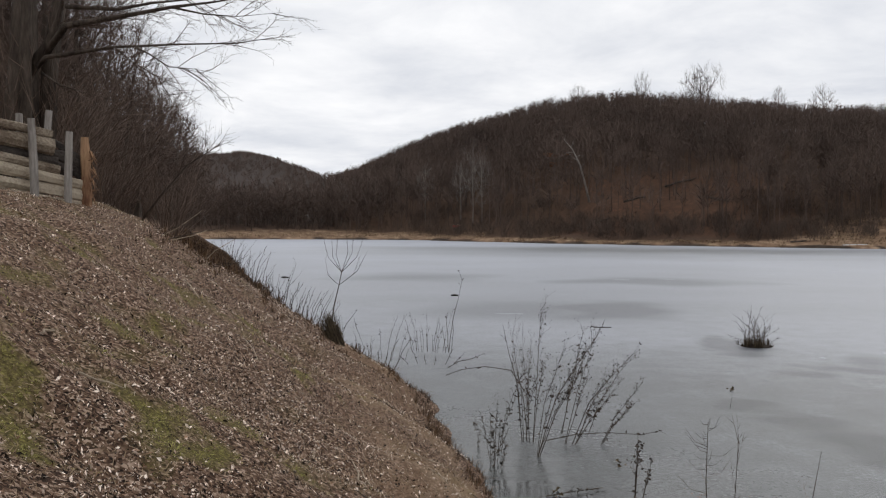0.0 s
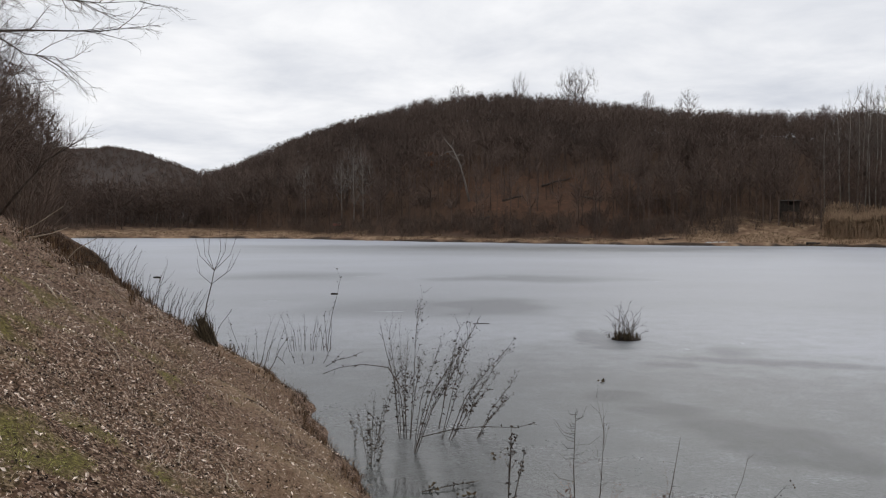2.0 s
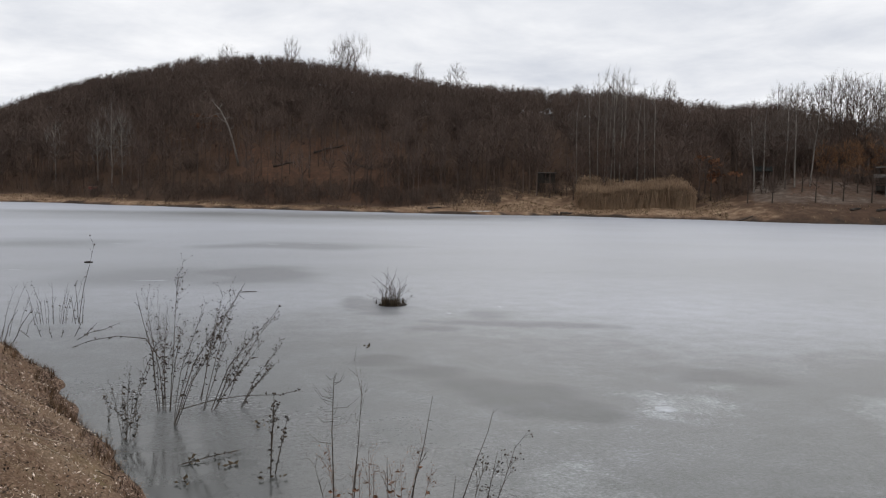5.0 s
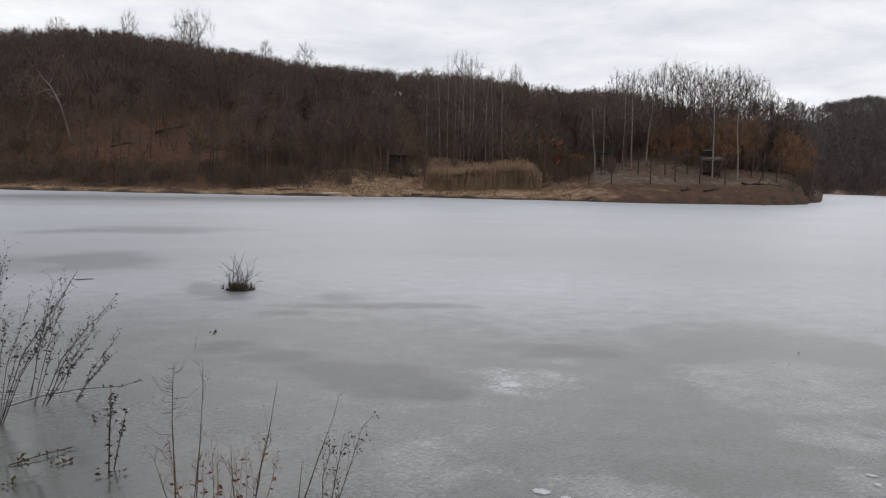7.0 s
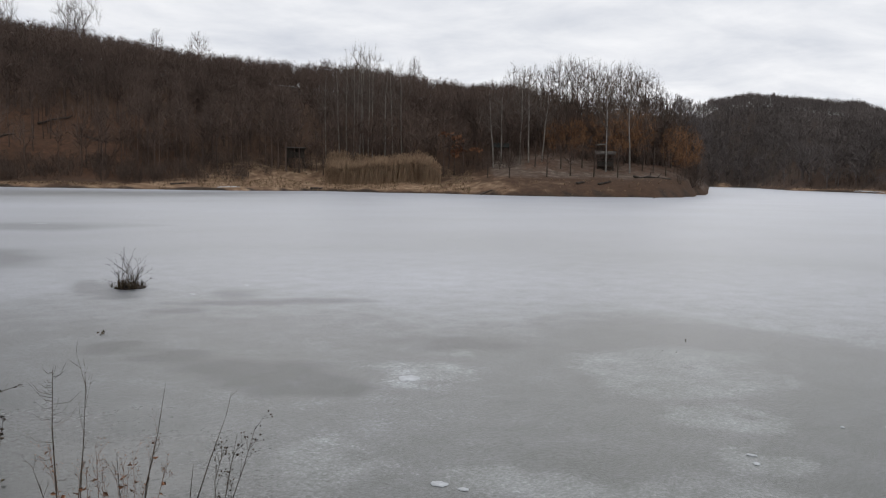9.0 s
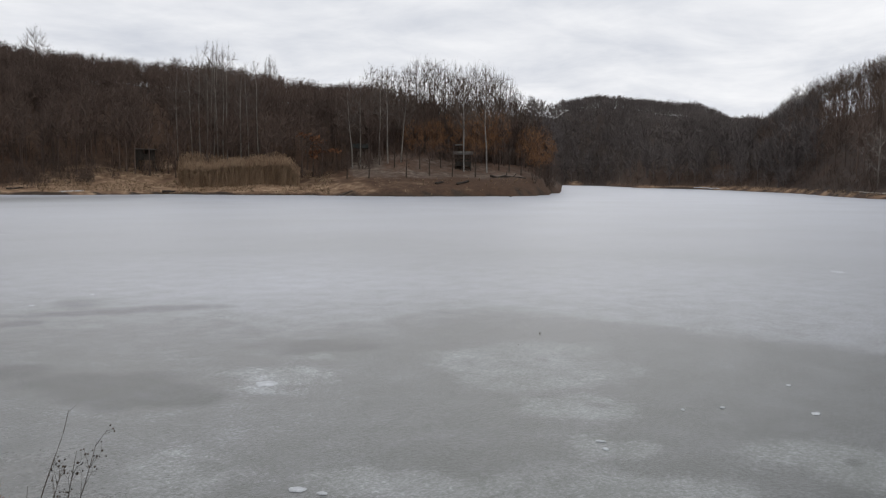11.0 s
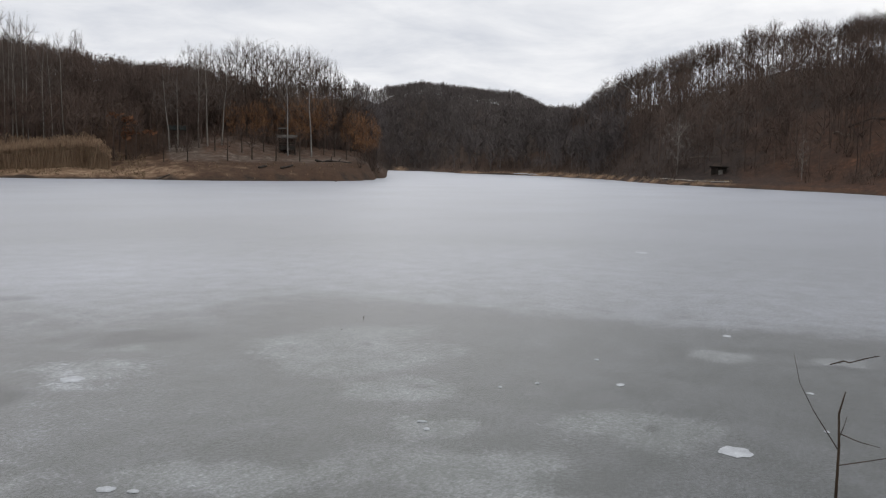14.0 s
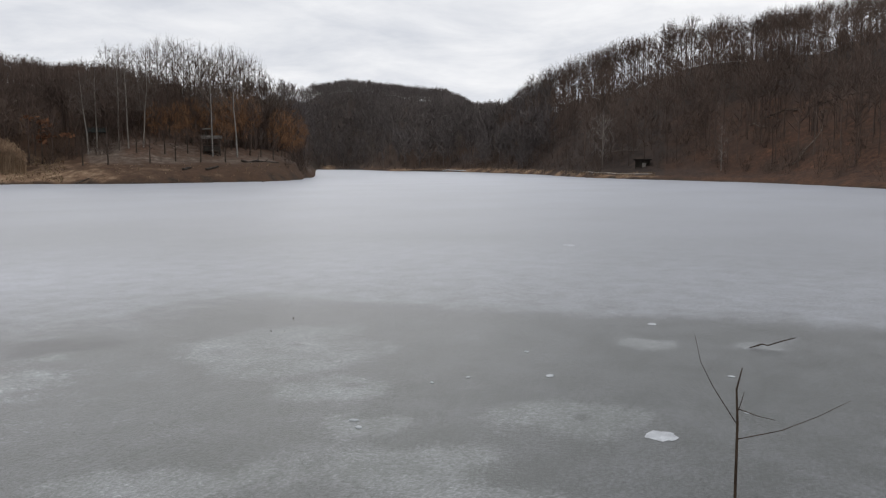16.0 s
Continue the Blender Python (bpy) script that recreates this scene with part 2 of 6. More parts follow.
def ice_material():
    """Grey lake ice: milky frosted patches, clearer dark ice between them, dark reflections painted in."""
    m = bpy.data.materials.new("lake_ice")
    m.use_nodes = True
    n, l = m.node_tree.nodes, m.node_tree.links
    b = n["Principled BSDF"]
    b.inputs["IOR"].default_value = 1.31
    co = n.new("ShaderNodeTexCoord")

    def tex(scale, detail=5, rough=0.6, stretch=(1, 1, 1)):
        mp = n.new("ShaderNodeMapping")
        mp.inputs["Scale"].default_value = stretch
        l.new(co.outputs["Object"], mp.inputs[0])
        t = n.new("ShaderNodeTexNoise")
        t.inputs["Scale"].default_value, t.inputs["Detail"].default_value, t.inputs["Roughness"].default_value = scale, detail, rough
        l.new(mp.outputs[0], t.inputs["Vector"])
        return t.outputs[0]

    def math2(op, a, c, d=None):
        x = n.new("ShaderNodeMath")
        x.operation = op
        for i, v in enumerate((a, c, d)):
            if v is None:
                continue
            if isinstance(v, (int, float)):
                x.inputs[i].default_value = v
            else:
                l.new(v, x.inputs[i])
        return x.outputs[0]

    def span(v, lo, hi, a=0.0, c=1.0):
        r = n.new("ShaderNodeMapRange")
        r.inputs[1].default_value, r.inputs[2].default_value, r.inputs[3].default_value, r.inputs[4].default_value = lo, hi, a, c
        l.new(v, r.inputs[0])
        return r.outputs[0]

    fr = n.new("ShaderNodeAttribute")
    fr.attribute_name = "frost"
    dist = n.new("ShaderNodeVectorMath")
    dist.operation = "LENGTH"
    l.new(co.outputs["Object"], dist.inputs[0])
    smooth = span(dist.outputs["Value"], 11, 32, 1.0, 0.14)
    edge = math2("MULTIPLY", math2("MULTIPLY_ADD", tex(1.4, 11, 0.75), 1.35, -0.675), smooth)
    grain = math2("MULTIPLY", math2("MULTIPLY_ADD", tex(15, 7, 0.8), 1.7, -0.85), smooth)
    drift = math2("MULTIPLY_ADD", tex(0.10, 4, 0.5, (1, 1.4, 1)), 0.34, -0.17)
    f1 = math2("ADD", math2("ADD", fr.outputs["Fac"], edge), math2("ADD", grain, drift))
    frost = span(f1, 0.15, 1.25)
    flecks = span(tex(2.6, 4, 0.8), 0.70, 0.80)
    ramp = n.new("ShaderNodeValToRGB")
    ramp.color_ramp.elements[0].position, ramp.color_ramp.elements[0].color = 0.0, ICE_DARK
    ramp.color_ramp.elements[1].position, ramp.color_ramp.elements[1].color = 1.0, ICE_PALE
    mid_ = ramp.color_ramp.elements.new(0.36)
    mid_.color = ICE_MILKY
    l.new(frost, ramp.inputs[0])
    mixw = n.new("ShaderNodeMix")
    mixw.data_type = "RGBA"
    l.new(math2("MULTIPLY", flecks, 0.35), mixw.inputs["Factor"])
    l.new(ramp.outputs[0], mixw.inputs["A"])
    mixw.inputs["B"].default_value = (0.62, 0.64, 0.67, 1)
    # wet smooth ice by the bank; the bank's dark reflection put into its colour
    wet_reflection = n.new("ShaderNodeAttribute")
    wet_reflection.attribute_name = "wet_reflection"
    mixd = n.new("ShaderNodeMix")
    mixd.data_type = "RGBA"
    wet_reflection_mix = span(math2("ADD", wet_reflection.outputs["Fac"], edge), 0.25, 0.8)
    l.new(wet_reflection_mix, mixd.inputs["Factor"])
    l.new(mixw.outputs["Result"], mixd.inputs["A"])
    mixd.inputs["B"].default_value = (0.058, 0.060, 0.056, 1)
    pa = n.new("ShaderNodeAttribute")
    pa.attribute_name = "patch"
    ragged = math2("ADD", math2("MULTIPLY", edge, 0.75), math2("MULTIPLY", grain, 0.3))
    pale = span(math2("ADD", pa.outputs["Fac"], ragged), 0.16, 0.52)
    clear_ = span(math2("ADD", math2("MULTIPLY", pa.outputs["Fac"], -1.0), ragged), 0.12, 0.6)
    tone = math2("ADD", 1.0, math2("SUBTRACT", math2("MULTIPLY", pale, 0.72), math2("MULTIPLY", clear_, 0.42)))
    toned = n.new("ShaderNodeVectorMath")
    toned.operation = "SCALE"
    l.new(mixd.outputs["Result"], toned.inputs[0])
    l.new(tone, toned.inputs["Scale"])
    speck = n.new("ShaderNodeVectorMath")
    speck.operation = "SCALE"
    l.new(toned.outputs[0], speck.inputs[0])
    pits = math2("MULTIPLY", math2("MULTIPLY_ADD", tex(30, 3, 0.7), 2.6, -1.3), span(dist.outputs["Value"], 9, 26, 0.45, 0.0))
    l.new(math2("ADD", 1.0, math2("MULTIPLY", pits, span(wet_reflection_mix, 0, 1, 1, 0.25))), speck.inputs["Scale"])
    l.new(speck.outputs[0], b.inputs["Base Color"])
    rough = math2("ADD", math2("MULTIPLY_ADD", frost, 0.14, 0.28), math2("MULTIPLY", pale, 0.08))
    l.new(math2("MULTIPLY_ADD", wet_reflection_mix, -0.22, rough), b.inputs["Roughness"])
    bp = n.new("ShaderNodeBump")
    bp.inputs["Strength"].default_value, bp.inputs["Distance"].default_value = 0.5, 0.012
    l.new(math2("MULTIPLY_ADD", tex(26, 5, 0.7), math2("SUBTRACT", 1.0, wet_reflection_mix), 0.0), bp.inputs["Height"])
    l.new(bp.outputs[0], b.inputs["Normal"])
    return m


# ICE_PALE takes over with distance: the far ice is paler and bluer
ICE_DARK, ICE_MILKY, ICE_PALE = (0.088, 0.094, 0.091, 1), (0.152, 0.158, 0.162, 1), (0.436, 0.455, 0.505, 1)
M_GROUND, M_ICE = ground_material(), ice_material()


# ---- mesh building ----
def cross3(a, c):
    """The cross product of two single vectors."""
    (x, y, z), (u, v, w) = a, c
    return np.array((y * w - z * v, z * u - x * w, x * v - y * u))


def length3(a):
    return math.sqrt(a[0] * a[0] + a[1] * a[1] + a[2] * a[2]) + 1e-9


class Buf:
    """Vertices and faces of one mesh, piece by piece."""

    def __init__(self):
        self.v, self.f, self.n = [], [], 0

    def add(self, verts, faces):
        self.v.append(np.asarray(verts, float).reshape(-1, 3))
        self.f += [tuple(int(i) + self.n for i in q) for q in faces]
        self.n += len(self.v[-1])

    def tube(self, pts, radii, sides=5, rough=0.0, rng=None, cap=True):
        """A tapering tube along points."""
        pts = np.asarray(pts, float)
        k = len(pts)
        way = np.gradient(pts, axis=0)
        way /= np.linalg.norm(way, axis=1)[:, None] + 1e-9
        ref = np.array([0, 0, 1.0]) if abs(way[0][2]) < 0.8 else np.array([1.0, 0, 0])
        u = np.cross(way, ref)
        u /= np.linalg.norm(u, axis=1)[:, None] + 1e-9
        w = np.cross(way, u)
        ang = np.arange(sides) * 2 * math.pi / sides
        r = np.repeat(np.asarray(radii, float)[:, None], sides, 1)
        if rough and rng is not None:
            r = r * (1 + rough * rng.uniform(-1, 1, r.shape))
        ring = pts[:, None] + r[..., None] * (np.cos(ang)[None, :, None] * u[:, None] + np.sin(ang)[None, :, None] * w[:, None])
        f = []
        for i in range(k - 1):
            for j in range(sides):
                a, c = i * sides + j, i * sides + (j + 1) % sides
                f.append((a, c, c + sides, a + sides))
        if cap:
            f.append(tuple(range(sides))[::-1])
            f.append(tuple(range((k - 1) * sides, k * sides)))
        self.add(ring.reshape(-1, 3), f)

    def spike(self, a, c, r):
        """A thin three-sided twig that runs to a point."""
        a, c = np.asarray(a, float), np.asarray(c, float)
        d = c - a
        u = cross3(d, (0.31, 0.23, 0.92))
        u /= length3(u)
        w = cross3(d, u)
        w /= length3(w)
        self.add([a + r * u, a - 0.5 * r * u + 0.87 * r * w, a - 0.5 * r * u - 0.87 * r * w, c], [(0, 1, 3), (1, 2, 3), (2, 0, 3)])

    def sliver(self, a, c, r):
        """The thinnest twigs: one long triangle."""
        a, c = np.asarray(a, float), np.asarray(c, float)
        u = cross3(c - a, (0.53 - a[0] % 1, 0.81 - a[1] % 1, 0.37))
        u /= length3(u)
        self.add([a + r * u, a - r * u, c], [(0, 1, 2)])

    def box(self, lo, hi, m=None):
        x0, y0, z0 = lo
        x1, y1, z1 = hi
        v = np.array([(x0, y0, z0), (x1, y0, z0), (x1, y1, z0), (x0, y1, z0), (x0, y0, z1), (x1, y0, z1), (x1, y1, z1), (x0, y1, z1)], float)
        if m is not None:
            v = np.array([m @ Vector(p) for p in v])
        self.add(v, [(3, 2, 1, 0), (4, 5, 6, 7), (0, 1, 5, 4), (1, 2, 6, 5), (2, 3, 7, 6), (3, 0, 4, 7)])

    def arrays(self):
        return np.concatenate(self.v), self.f

    def mesh(self, name, material, smooth=False):
        v, f = self.arrays()
        me = bpy.data.meshes.new(name)
        me.from_pydata(v.tolist(), [], f)
        me.materials.append(material)
        if smooth:
            me.shade_smooth()
        me.update()
        return me


def fast_mesh(name, verts, tris, material, smooth=False, quads=False):
    """A mesh from arrays of vertices and of triangles or quads."""
    k = 4 if quads else 3
    me = bpy.data.meshes.new(name)
    me.vertices.add(len(verts))
    me.vertices.foreach_set("co", np.ascontiguousarray(verts, np.float32).ravel())
    me.loops.add(len(tris) * k)
    me.loops.foreach_set("vertex_index", np.ascontiguousarray(tris, np.int32).ravel())
    me.polygons.add(len(tris))
    me.polygons.foreach_set("loop_start", np.arange(len(tris), dtype=np.int32) * k)
    me.update(calc_edges=True)
    me.materials.append(material)
    if smooth:
        me.shade_smooth()
    return me


def part(name, buf, material, parent=None, label="", smooth=False):
    ob = new(name, buf.mesh(name, material, smooth))
    if parent is not None:
        ob.parent = parent
    if label:
        ob["label"] = label
    return ob


def thing(name, m, label, category, group="", kind=""):
    ob = new(name)
    ob.matrix_world = m
    ob.empty_display_size = 0.1
    return tagged(ob, label, category, group, kind)


# ---- the lie of the land ----
# near shore: the lake lies to the right of this line (y, x)
NEAR_Y = [-60, -20, -8, 0, 5, 7.3, 8, 8.9, 9.9, 11.8, 13, 15, 16, 18, 23.5, 30, 38, 54, 84, 120, 165, 240, 700, 3000]
NEAR_X = [8, 4.5, 2.8, 1.6, 1.0, 0.62, 0.55, 0.40, 0.12, -0.08, -0.35, -0.95, -1.4, -2.25, -3.9, -6.0, -8.5, -13.0, -21.5, -33, -47, -75, -240, -1000]
# far shore: bearing, distance of the water's edge, distance and height of the hill's crest
FAR = [(-40, 185, 1500, 120.2), (-20, 178, 1500, 118.2), (-14.4, 171, 1500, 127.2), (-13.2, 172, 1500, 131.2), (-11.8, 173, 1500, 126.2), (-10, 171, 1400, 102.2), (-8, 171, 1200, 73.2), (-7.2, 170, 800, 46.2), (-6.2, 169, 340, 17.0),
       (-4, 167, 300, 21.1), (-1.3, 163, 290, 26.4), (1.7, 150, 280, 30.4), (4.4, 142, 270, 31.9), (10, 131, 250, 32.4), (13, 127, 242, 30.9), (17, 124, 236, 29.1), (20, 121, 230, 28.1), (24, 120, 226, 24.8),
       (27.5, 121, 225, 24.0), (31.5, 124, 225, 23.4), (35, 122, 220, 22.4), (38.5, 120, 220, 20.5), (42.7, 118, 215, 17.5), (46.4, 116, 210, 13.8), (50, 119, 200, 8.9), (54, 124, 190, 4.7), (56, 132, 180, 3.0),
       (56.8, 152, 185, 1.9), (57.15, 345, 545, 43.5), (60, 335, 545, 46.5), (62.5, 267, 500, 39.5), (65.7, 250, 450, 32.5), (68.3, 226, 400, 21.9), (70.2, 204, 330, 15.3), (72.2, 184, 295, 16.6), (74, 160, 285, 19.6),
       (76, 142, 270, 20.5), (78.6, 133, 260, 23.2), (81, 127, 250, 26.3), (83.4, 120, 240, 27.6), (87, 111, 226, 25.8), (89.5, 102, 220, 26.5), (93, 93, 214, 29.3), (100, 80, 200, 28.0), (120, 55, 170, 25.0),
       (150, 36, 130, 18.0), (170, 24, 100, 12.0)]
F_AZ, F_D0, F_D1, F_Z1 = (np.array(c, float) for c in zip(*FAR))
WAVES = [(random.uniform(0, 6.28), random.uniform(0, 6.28), random.uniform(0.7, 1.4)) for _ in range(18)]


def ripple(x, y, size):
    """Smooth uneven relief between about -1 and 1."""
    out = 0.0
    for a, p, k in WAVES[:9]:
        out = out + np.sin((x * math.cos(a) + y * math.sin(a)) * k * 6.28 / size + p + 1.7 * np.sin((x * math.sin(a) - y * math.cos(a)) * 2.9 / size + 2 * p))
    return out / 4.0


LATTICE = np.random.default_rng(3).uniform(-1, 1, (64, 64))


def cloudy(x, y, size):
    """Smooth random relief between -1 and 1 with no direction of its own."""
    u, v = np.asarray(x, float) / size + 500.3, np.asarray(y, float) / size + 500.7
    i, j = np.floor(u).astype(int), np.floor(v).astype(int)
    f, g = u - i, v - j
    f, g = f * f * (3 - 2 * f), g * g * (3 - 2 * g)
    a, b, c, d = (LATTICE[(i + k) % 64, (j + m) % 64] for k in (0, 1) for m in (0, 1))
    return (a * (1 - g) + b * g) * (1 - f) + (c * (1 - g) + d * g) * f


def land(x, y):
    """Distances inland from the near and the far shore, the bearing and the distance from the viewpoint."""
    x, y = np.asarray(x, float), np.asarray(y, float)
    d, az = np.hypot(x, y), np.degrees(np.arctan2(x, y))
    sa_ = (np.interp(y, NEAR_Y, NEAR_X) - x) * 0.97 + 0.07 * ripple(x, y, 1.6) * (np.abs(y) < 60)
    wob = np.where(d > 60, 1.2 * ripple(x, y, 23) + 0.5 * ripple(x, y, 7), 0)
    sb_ = d - np.interp(az, F_AZ, F_D0) + wob * np.where((az > 55.5) & (az < 58), 0, 1)
    sb_ = np.where(az < -60, -1e3, sb_)
    return sa_, sb_, az, d


def ground_z(x, y):
    s1, s2, az, d = land(x, y)
    # the near bank, steep to a shelf, then wooded slope
    za = np.interp(s1, [0, 0.12, 0.5, 1, 2, 3, 4, 4.75, 5.6, 7, 10, 25, 60, 150, 600], [0, 0.13, 0.36, 0.68, 1.25, 1.9, 2.55, 2.88, 3.08, 3.3, 3.5, 6.0, 15, 34, 60])
    za = za + np.clip(s1, 0, 1) * (0.035 * ripple(x, y, 0.9) + 0.05 * ripple(x, y, 2.7)) * (d < 90)
    z1, d1, d0 = np.interp(az, F_AZ, F_Z1), np.interp(az, F_AZ, F_D1), np.interp(az, F_AZ, F_D0)
    edge = np.interp(s2, [0, 0.35, 1, 6, 14, 24], [0, 0.22, 0.40, 0.95, 1.9, 2.6])
    # the peninsula: a raised bank and a plateau
    pen = np.clip(np.minimum((az - 40) / 4, (57.0 - az) / 1.2), 0, 1)
    edge = edge * (1 - pen) + pen * np.interp(s2, [0, 0.35, 1.2, 5, 12, 24, 40], [0, 0.3, 0.7, 1.9, 2.9, 4.2, 4.8])
    t = np.clip((s2 - 12) / np.maximum(d1 - d0 - 12, 5), 0, 1)
    swell = np.clip((-6.2 - az) / 1.2, 0, 1)
    hill = (np.maximum(z1, edge) - edge) * (np.sin(t * math.pi / 2) ** 1.15 * (1 - swell) + t**1.7 * swell)
    # the far side of the inlet goes on behind the peninsula
    t2 = np.clip((d - 345) / 200, 0, 1)
    hill = np.maximum(hill, np.clip((az - 40) / 5, 0, 1) * np.clip((57.2 - az) / 0.1, 0, 1) * 36 * np.sin(t2 * math.pi / 2))
    zb = edge + hill + np.clip(s2 / 40, 0, 1) * 0.5 * ripple(x, y, 19)
    zl = np.maximum(np.where(s1 > 0, za, -9), np.where(s2 > 0, zb, -9))
    under = np.maximum(np.maximum(s1, s2) * 0.5, -0.7)
    return np.where((s1 > 0) | (s2 > 0), zl, under)


def gz(x, y):
    return float(ground_z(np.array([x]), np.array([y]))[0])


def polar(az, d):
    a = radians(az)
    return d * math.sin(a), d * math.cos(a)


def polar_grid(bearings, rings):
    a, r = np.radians(np.asarray(bearings)), np.asarray(rings)
    x, y = np.outer(r, np.sin(a)).ravel(), np.outer(r, np.cos(a)).ravel()
    k, m_ = len(r), len(a)
    i, j = np.meshgrid(np.arange(k - 1), np.arange(m_), indexing="ij")
    j2 = (j + 1) % m_
    q = np.stack([i * m_ + j, (i + 1) * m_ + j, (i + 1) * m_ + j2, i * m_ + j2], -1).reshape(-1, 4)
    return x, y, q[:, ::-1]


def attribute(me, name, values):
    me.attributes.new(name, "FLOAT", "POINT").data.foreach_set("value", np.ascontiguousarray(values, np.float32))


def mossy(xy):
    """How far moss and grass stand clear of the litter, from 0 to 1."""
    x, y = xy[:, 0], xy[:, 1]
    d = np.hypot(x, y)
    v = 0.75 * cloudy(x, y, 1.1) + 0.65 * cloudy(x + 31, y, 0.42) + 0.75 * cloudy(x, y + 17, 0.16) + np.interp(d, [3, 5, 7.5, 12], [0.2, 0.1, -0.3, -0.9]) - 0.13 * (x + 1.5)
    return np.clip((v - 0.12) / 0.6, 0, 1)


bearings = np.r_[np.arange(-44, 100, 0.7), np.arange(100, 316, 4)]
rings = np.r_[0.02, np.geomspace(0.4, 30, 180), np.geomspace(30.6, 320, 140), np.geomspace(330, 3500, 60)]
gx, gy, gq = polar_grid(bearings, rings)
gh = ground_z(gx, gy)
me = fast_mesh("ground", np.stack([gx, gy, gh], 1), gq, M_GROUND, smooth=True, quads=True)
s1, s2, gaz, gd = land(gx, gy)
straw_w = np.interp(gaz, [-16, -9, 0, 10, 20, 25, 33, 40, 44, 57, 60, 70, 75, 79, 81, 92], [10, 12, 6, 2.5, 3, 14, 20, 16, 11, 8, 2, 6, 2.5, 2.5, 0.3, 0])
attribute(me, "straw", np.where(s2 > 0, np.clip(1.15 - s2 / np.maximum(straw_w, 0.3) * 0.65, 0, 1), 0) * (gd > 60) * np.interp(gaz, [36, 49, 56.9, 57.2], [1.0, 0.15, 0.15, 1.0]) + np.where((gd < 17) & (s1 > 0.2) & (s1 < 2.2), 0.95, 0))
attribute(me, "soil", np.where((gaz > 43) & (gaz < 57) & (gd < 180), np.clip((s2 - 6) / 7, 0, 1) * np.clip((36 - s2) / 12, 0, 1) * 0.66, 0))
attribute(me, "mud_shade", np.where((gd > 60) & (s2 > -2) & (s2 < 0.75), 0.95, 0) + np.where((gd < 60) & (s1 > -1) & (s1 < 0.16), 0.75, 0))
# painted shade: inner woods, all beyond 320 m, slopes past bearing 57
attribute(me, "wood_shade", np.where((gd > 60) & (s1 < 30), np.clip((s2 - 40) / 30, 0, 1) * np.clip((gd - 150) / 60, 0.25, 1), 0) + np.where(gd > 320, 0.8, 0) + np.where((gaz > 57.1) & (s2 > 2), np.interp(gaz, [68, 74], [0.5, 0.8]), 0))
attribute(me, "near", np.where((gd < 45) & (s1 > -0.3), np.where(gd < 17, np.interp(s1, [0.15, 0.3, 1.1, 1.9], [1.0, 0.5, 0.55, 1.0]), 1.0), 0.0))
attribute(me, "moss", np.where((gd < 16) & (s1 > 0.25), 0.2 + 0.55 * mossy(np.stack([gx, gy], 1)), 0) * (gd < 16))
attribute(me, "red", np.where((gy > 40) & (gy < 62) & (s1 > 0.1) & (s1 < 1.7), 0.75, 0) + np.where((gaz > 80) & (s2 > 0) & (s2 < 60), np.interp(gaz, [80, 86], [0.30, 0.52]) * np.clip((60 - s2) / 20, 0, 1), 0) + np.where((gaz > 5) & (gaz < 25) & (s2 > 8) & (s2 < 52), 0.52 * np.clip((52 - s2) / 16, 0, 1) * np.clip(np.minimum(gaz - 4, 27 - gaz) / 7, 0, 1), 0) + np.where((gaz > 45) & (gaz < 56.5) & (s2 > 14) & (s2 < 45), 0.45, 0))
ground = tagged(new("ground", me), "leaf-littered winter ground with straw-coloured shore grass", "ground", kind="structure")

# ---- the frozen lake ----
ice_b = np.r_[np.arange(-30, 100, 0.65), np.arange(100, 330, 5)]
ice_r = np.r_[np.geomspace(1.0, 4.2, 12), np.geomspace(4.3, 45, 230), np.geomspace(46, 420, 50)]
ix, iy, iq = polar_grid(ice_b, ice_r)
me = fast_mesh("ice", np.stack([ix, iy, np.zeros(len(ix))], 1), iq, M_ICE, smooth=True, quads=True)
# frosted patches: bearing, distance, half-axes across and along the view, amount
FROSTED = [(56.4, 12.1, 1.6, 1.85, 1.0), (60.2, 9.75, 0.85, 0.62, 1.0), (63.2, 8.4, 0.5, 0.48, 0.8), (76.5, 8.77, 0.9, 0.76, 1.0), (40.1, 11.1, 0.8, 1.0, 0.6), (42.8, 12.3, 0.24, 0.38, 0.8), (33.6, 7.5, 0.8, 0.86, 0.45), (51.7, 7.0, 0.8, 0.55, 0.8),
           (65.5, 7.2, 1.2, 0.72, 0.8), (81.0, 12.5, 0.55, 0.45, 0.8), (87.6, 12.9, 0.4, 0.35, 0.8), (45.5, 7.2, 0.5, 0.5, 0.7), (70.5, 6.5, 0.9, 0.5, 0.8)]
# clear dark ice, in the same terms
CLEAR = [(57.5, 12.25, 0.2, 0.2, 1.1), (61.7, 9.9, 0.15, 0.15, 1.1), (77.3, 8.8, 0.18, 0.17, 1.1), (11.3, 27.3, 2.4, 3.6, 0.95), (5.0, 26.5, 4.5, 4.5, 0.5), (19.2, 19.6, 0.9, 1.6, 0.85), (28.1, 17.2, 2.0, 0.5, 0.8), 
         (31.0, 10.8, 0.9, 1.1, 0.9), (42.5, 13.1, 1.3, 0.7, 0.75), (32.5, 17.4, 1.6, 0.5, 0.75), (14.0, 42.0, 6.0, 4.0, 0.7), (-2.0, 44.0, 5.0, 5.0, 0.6)]
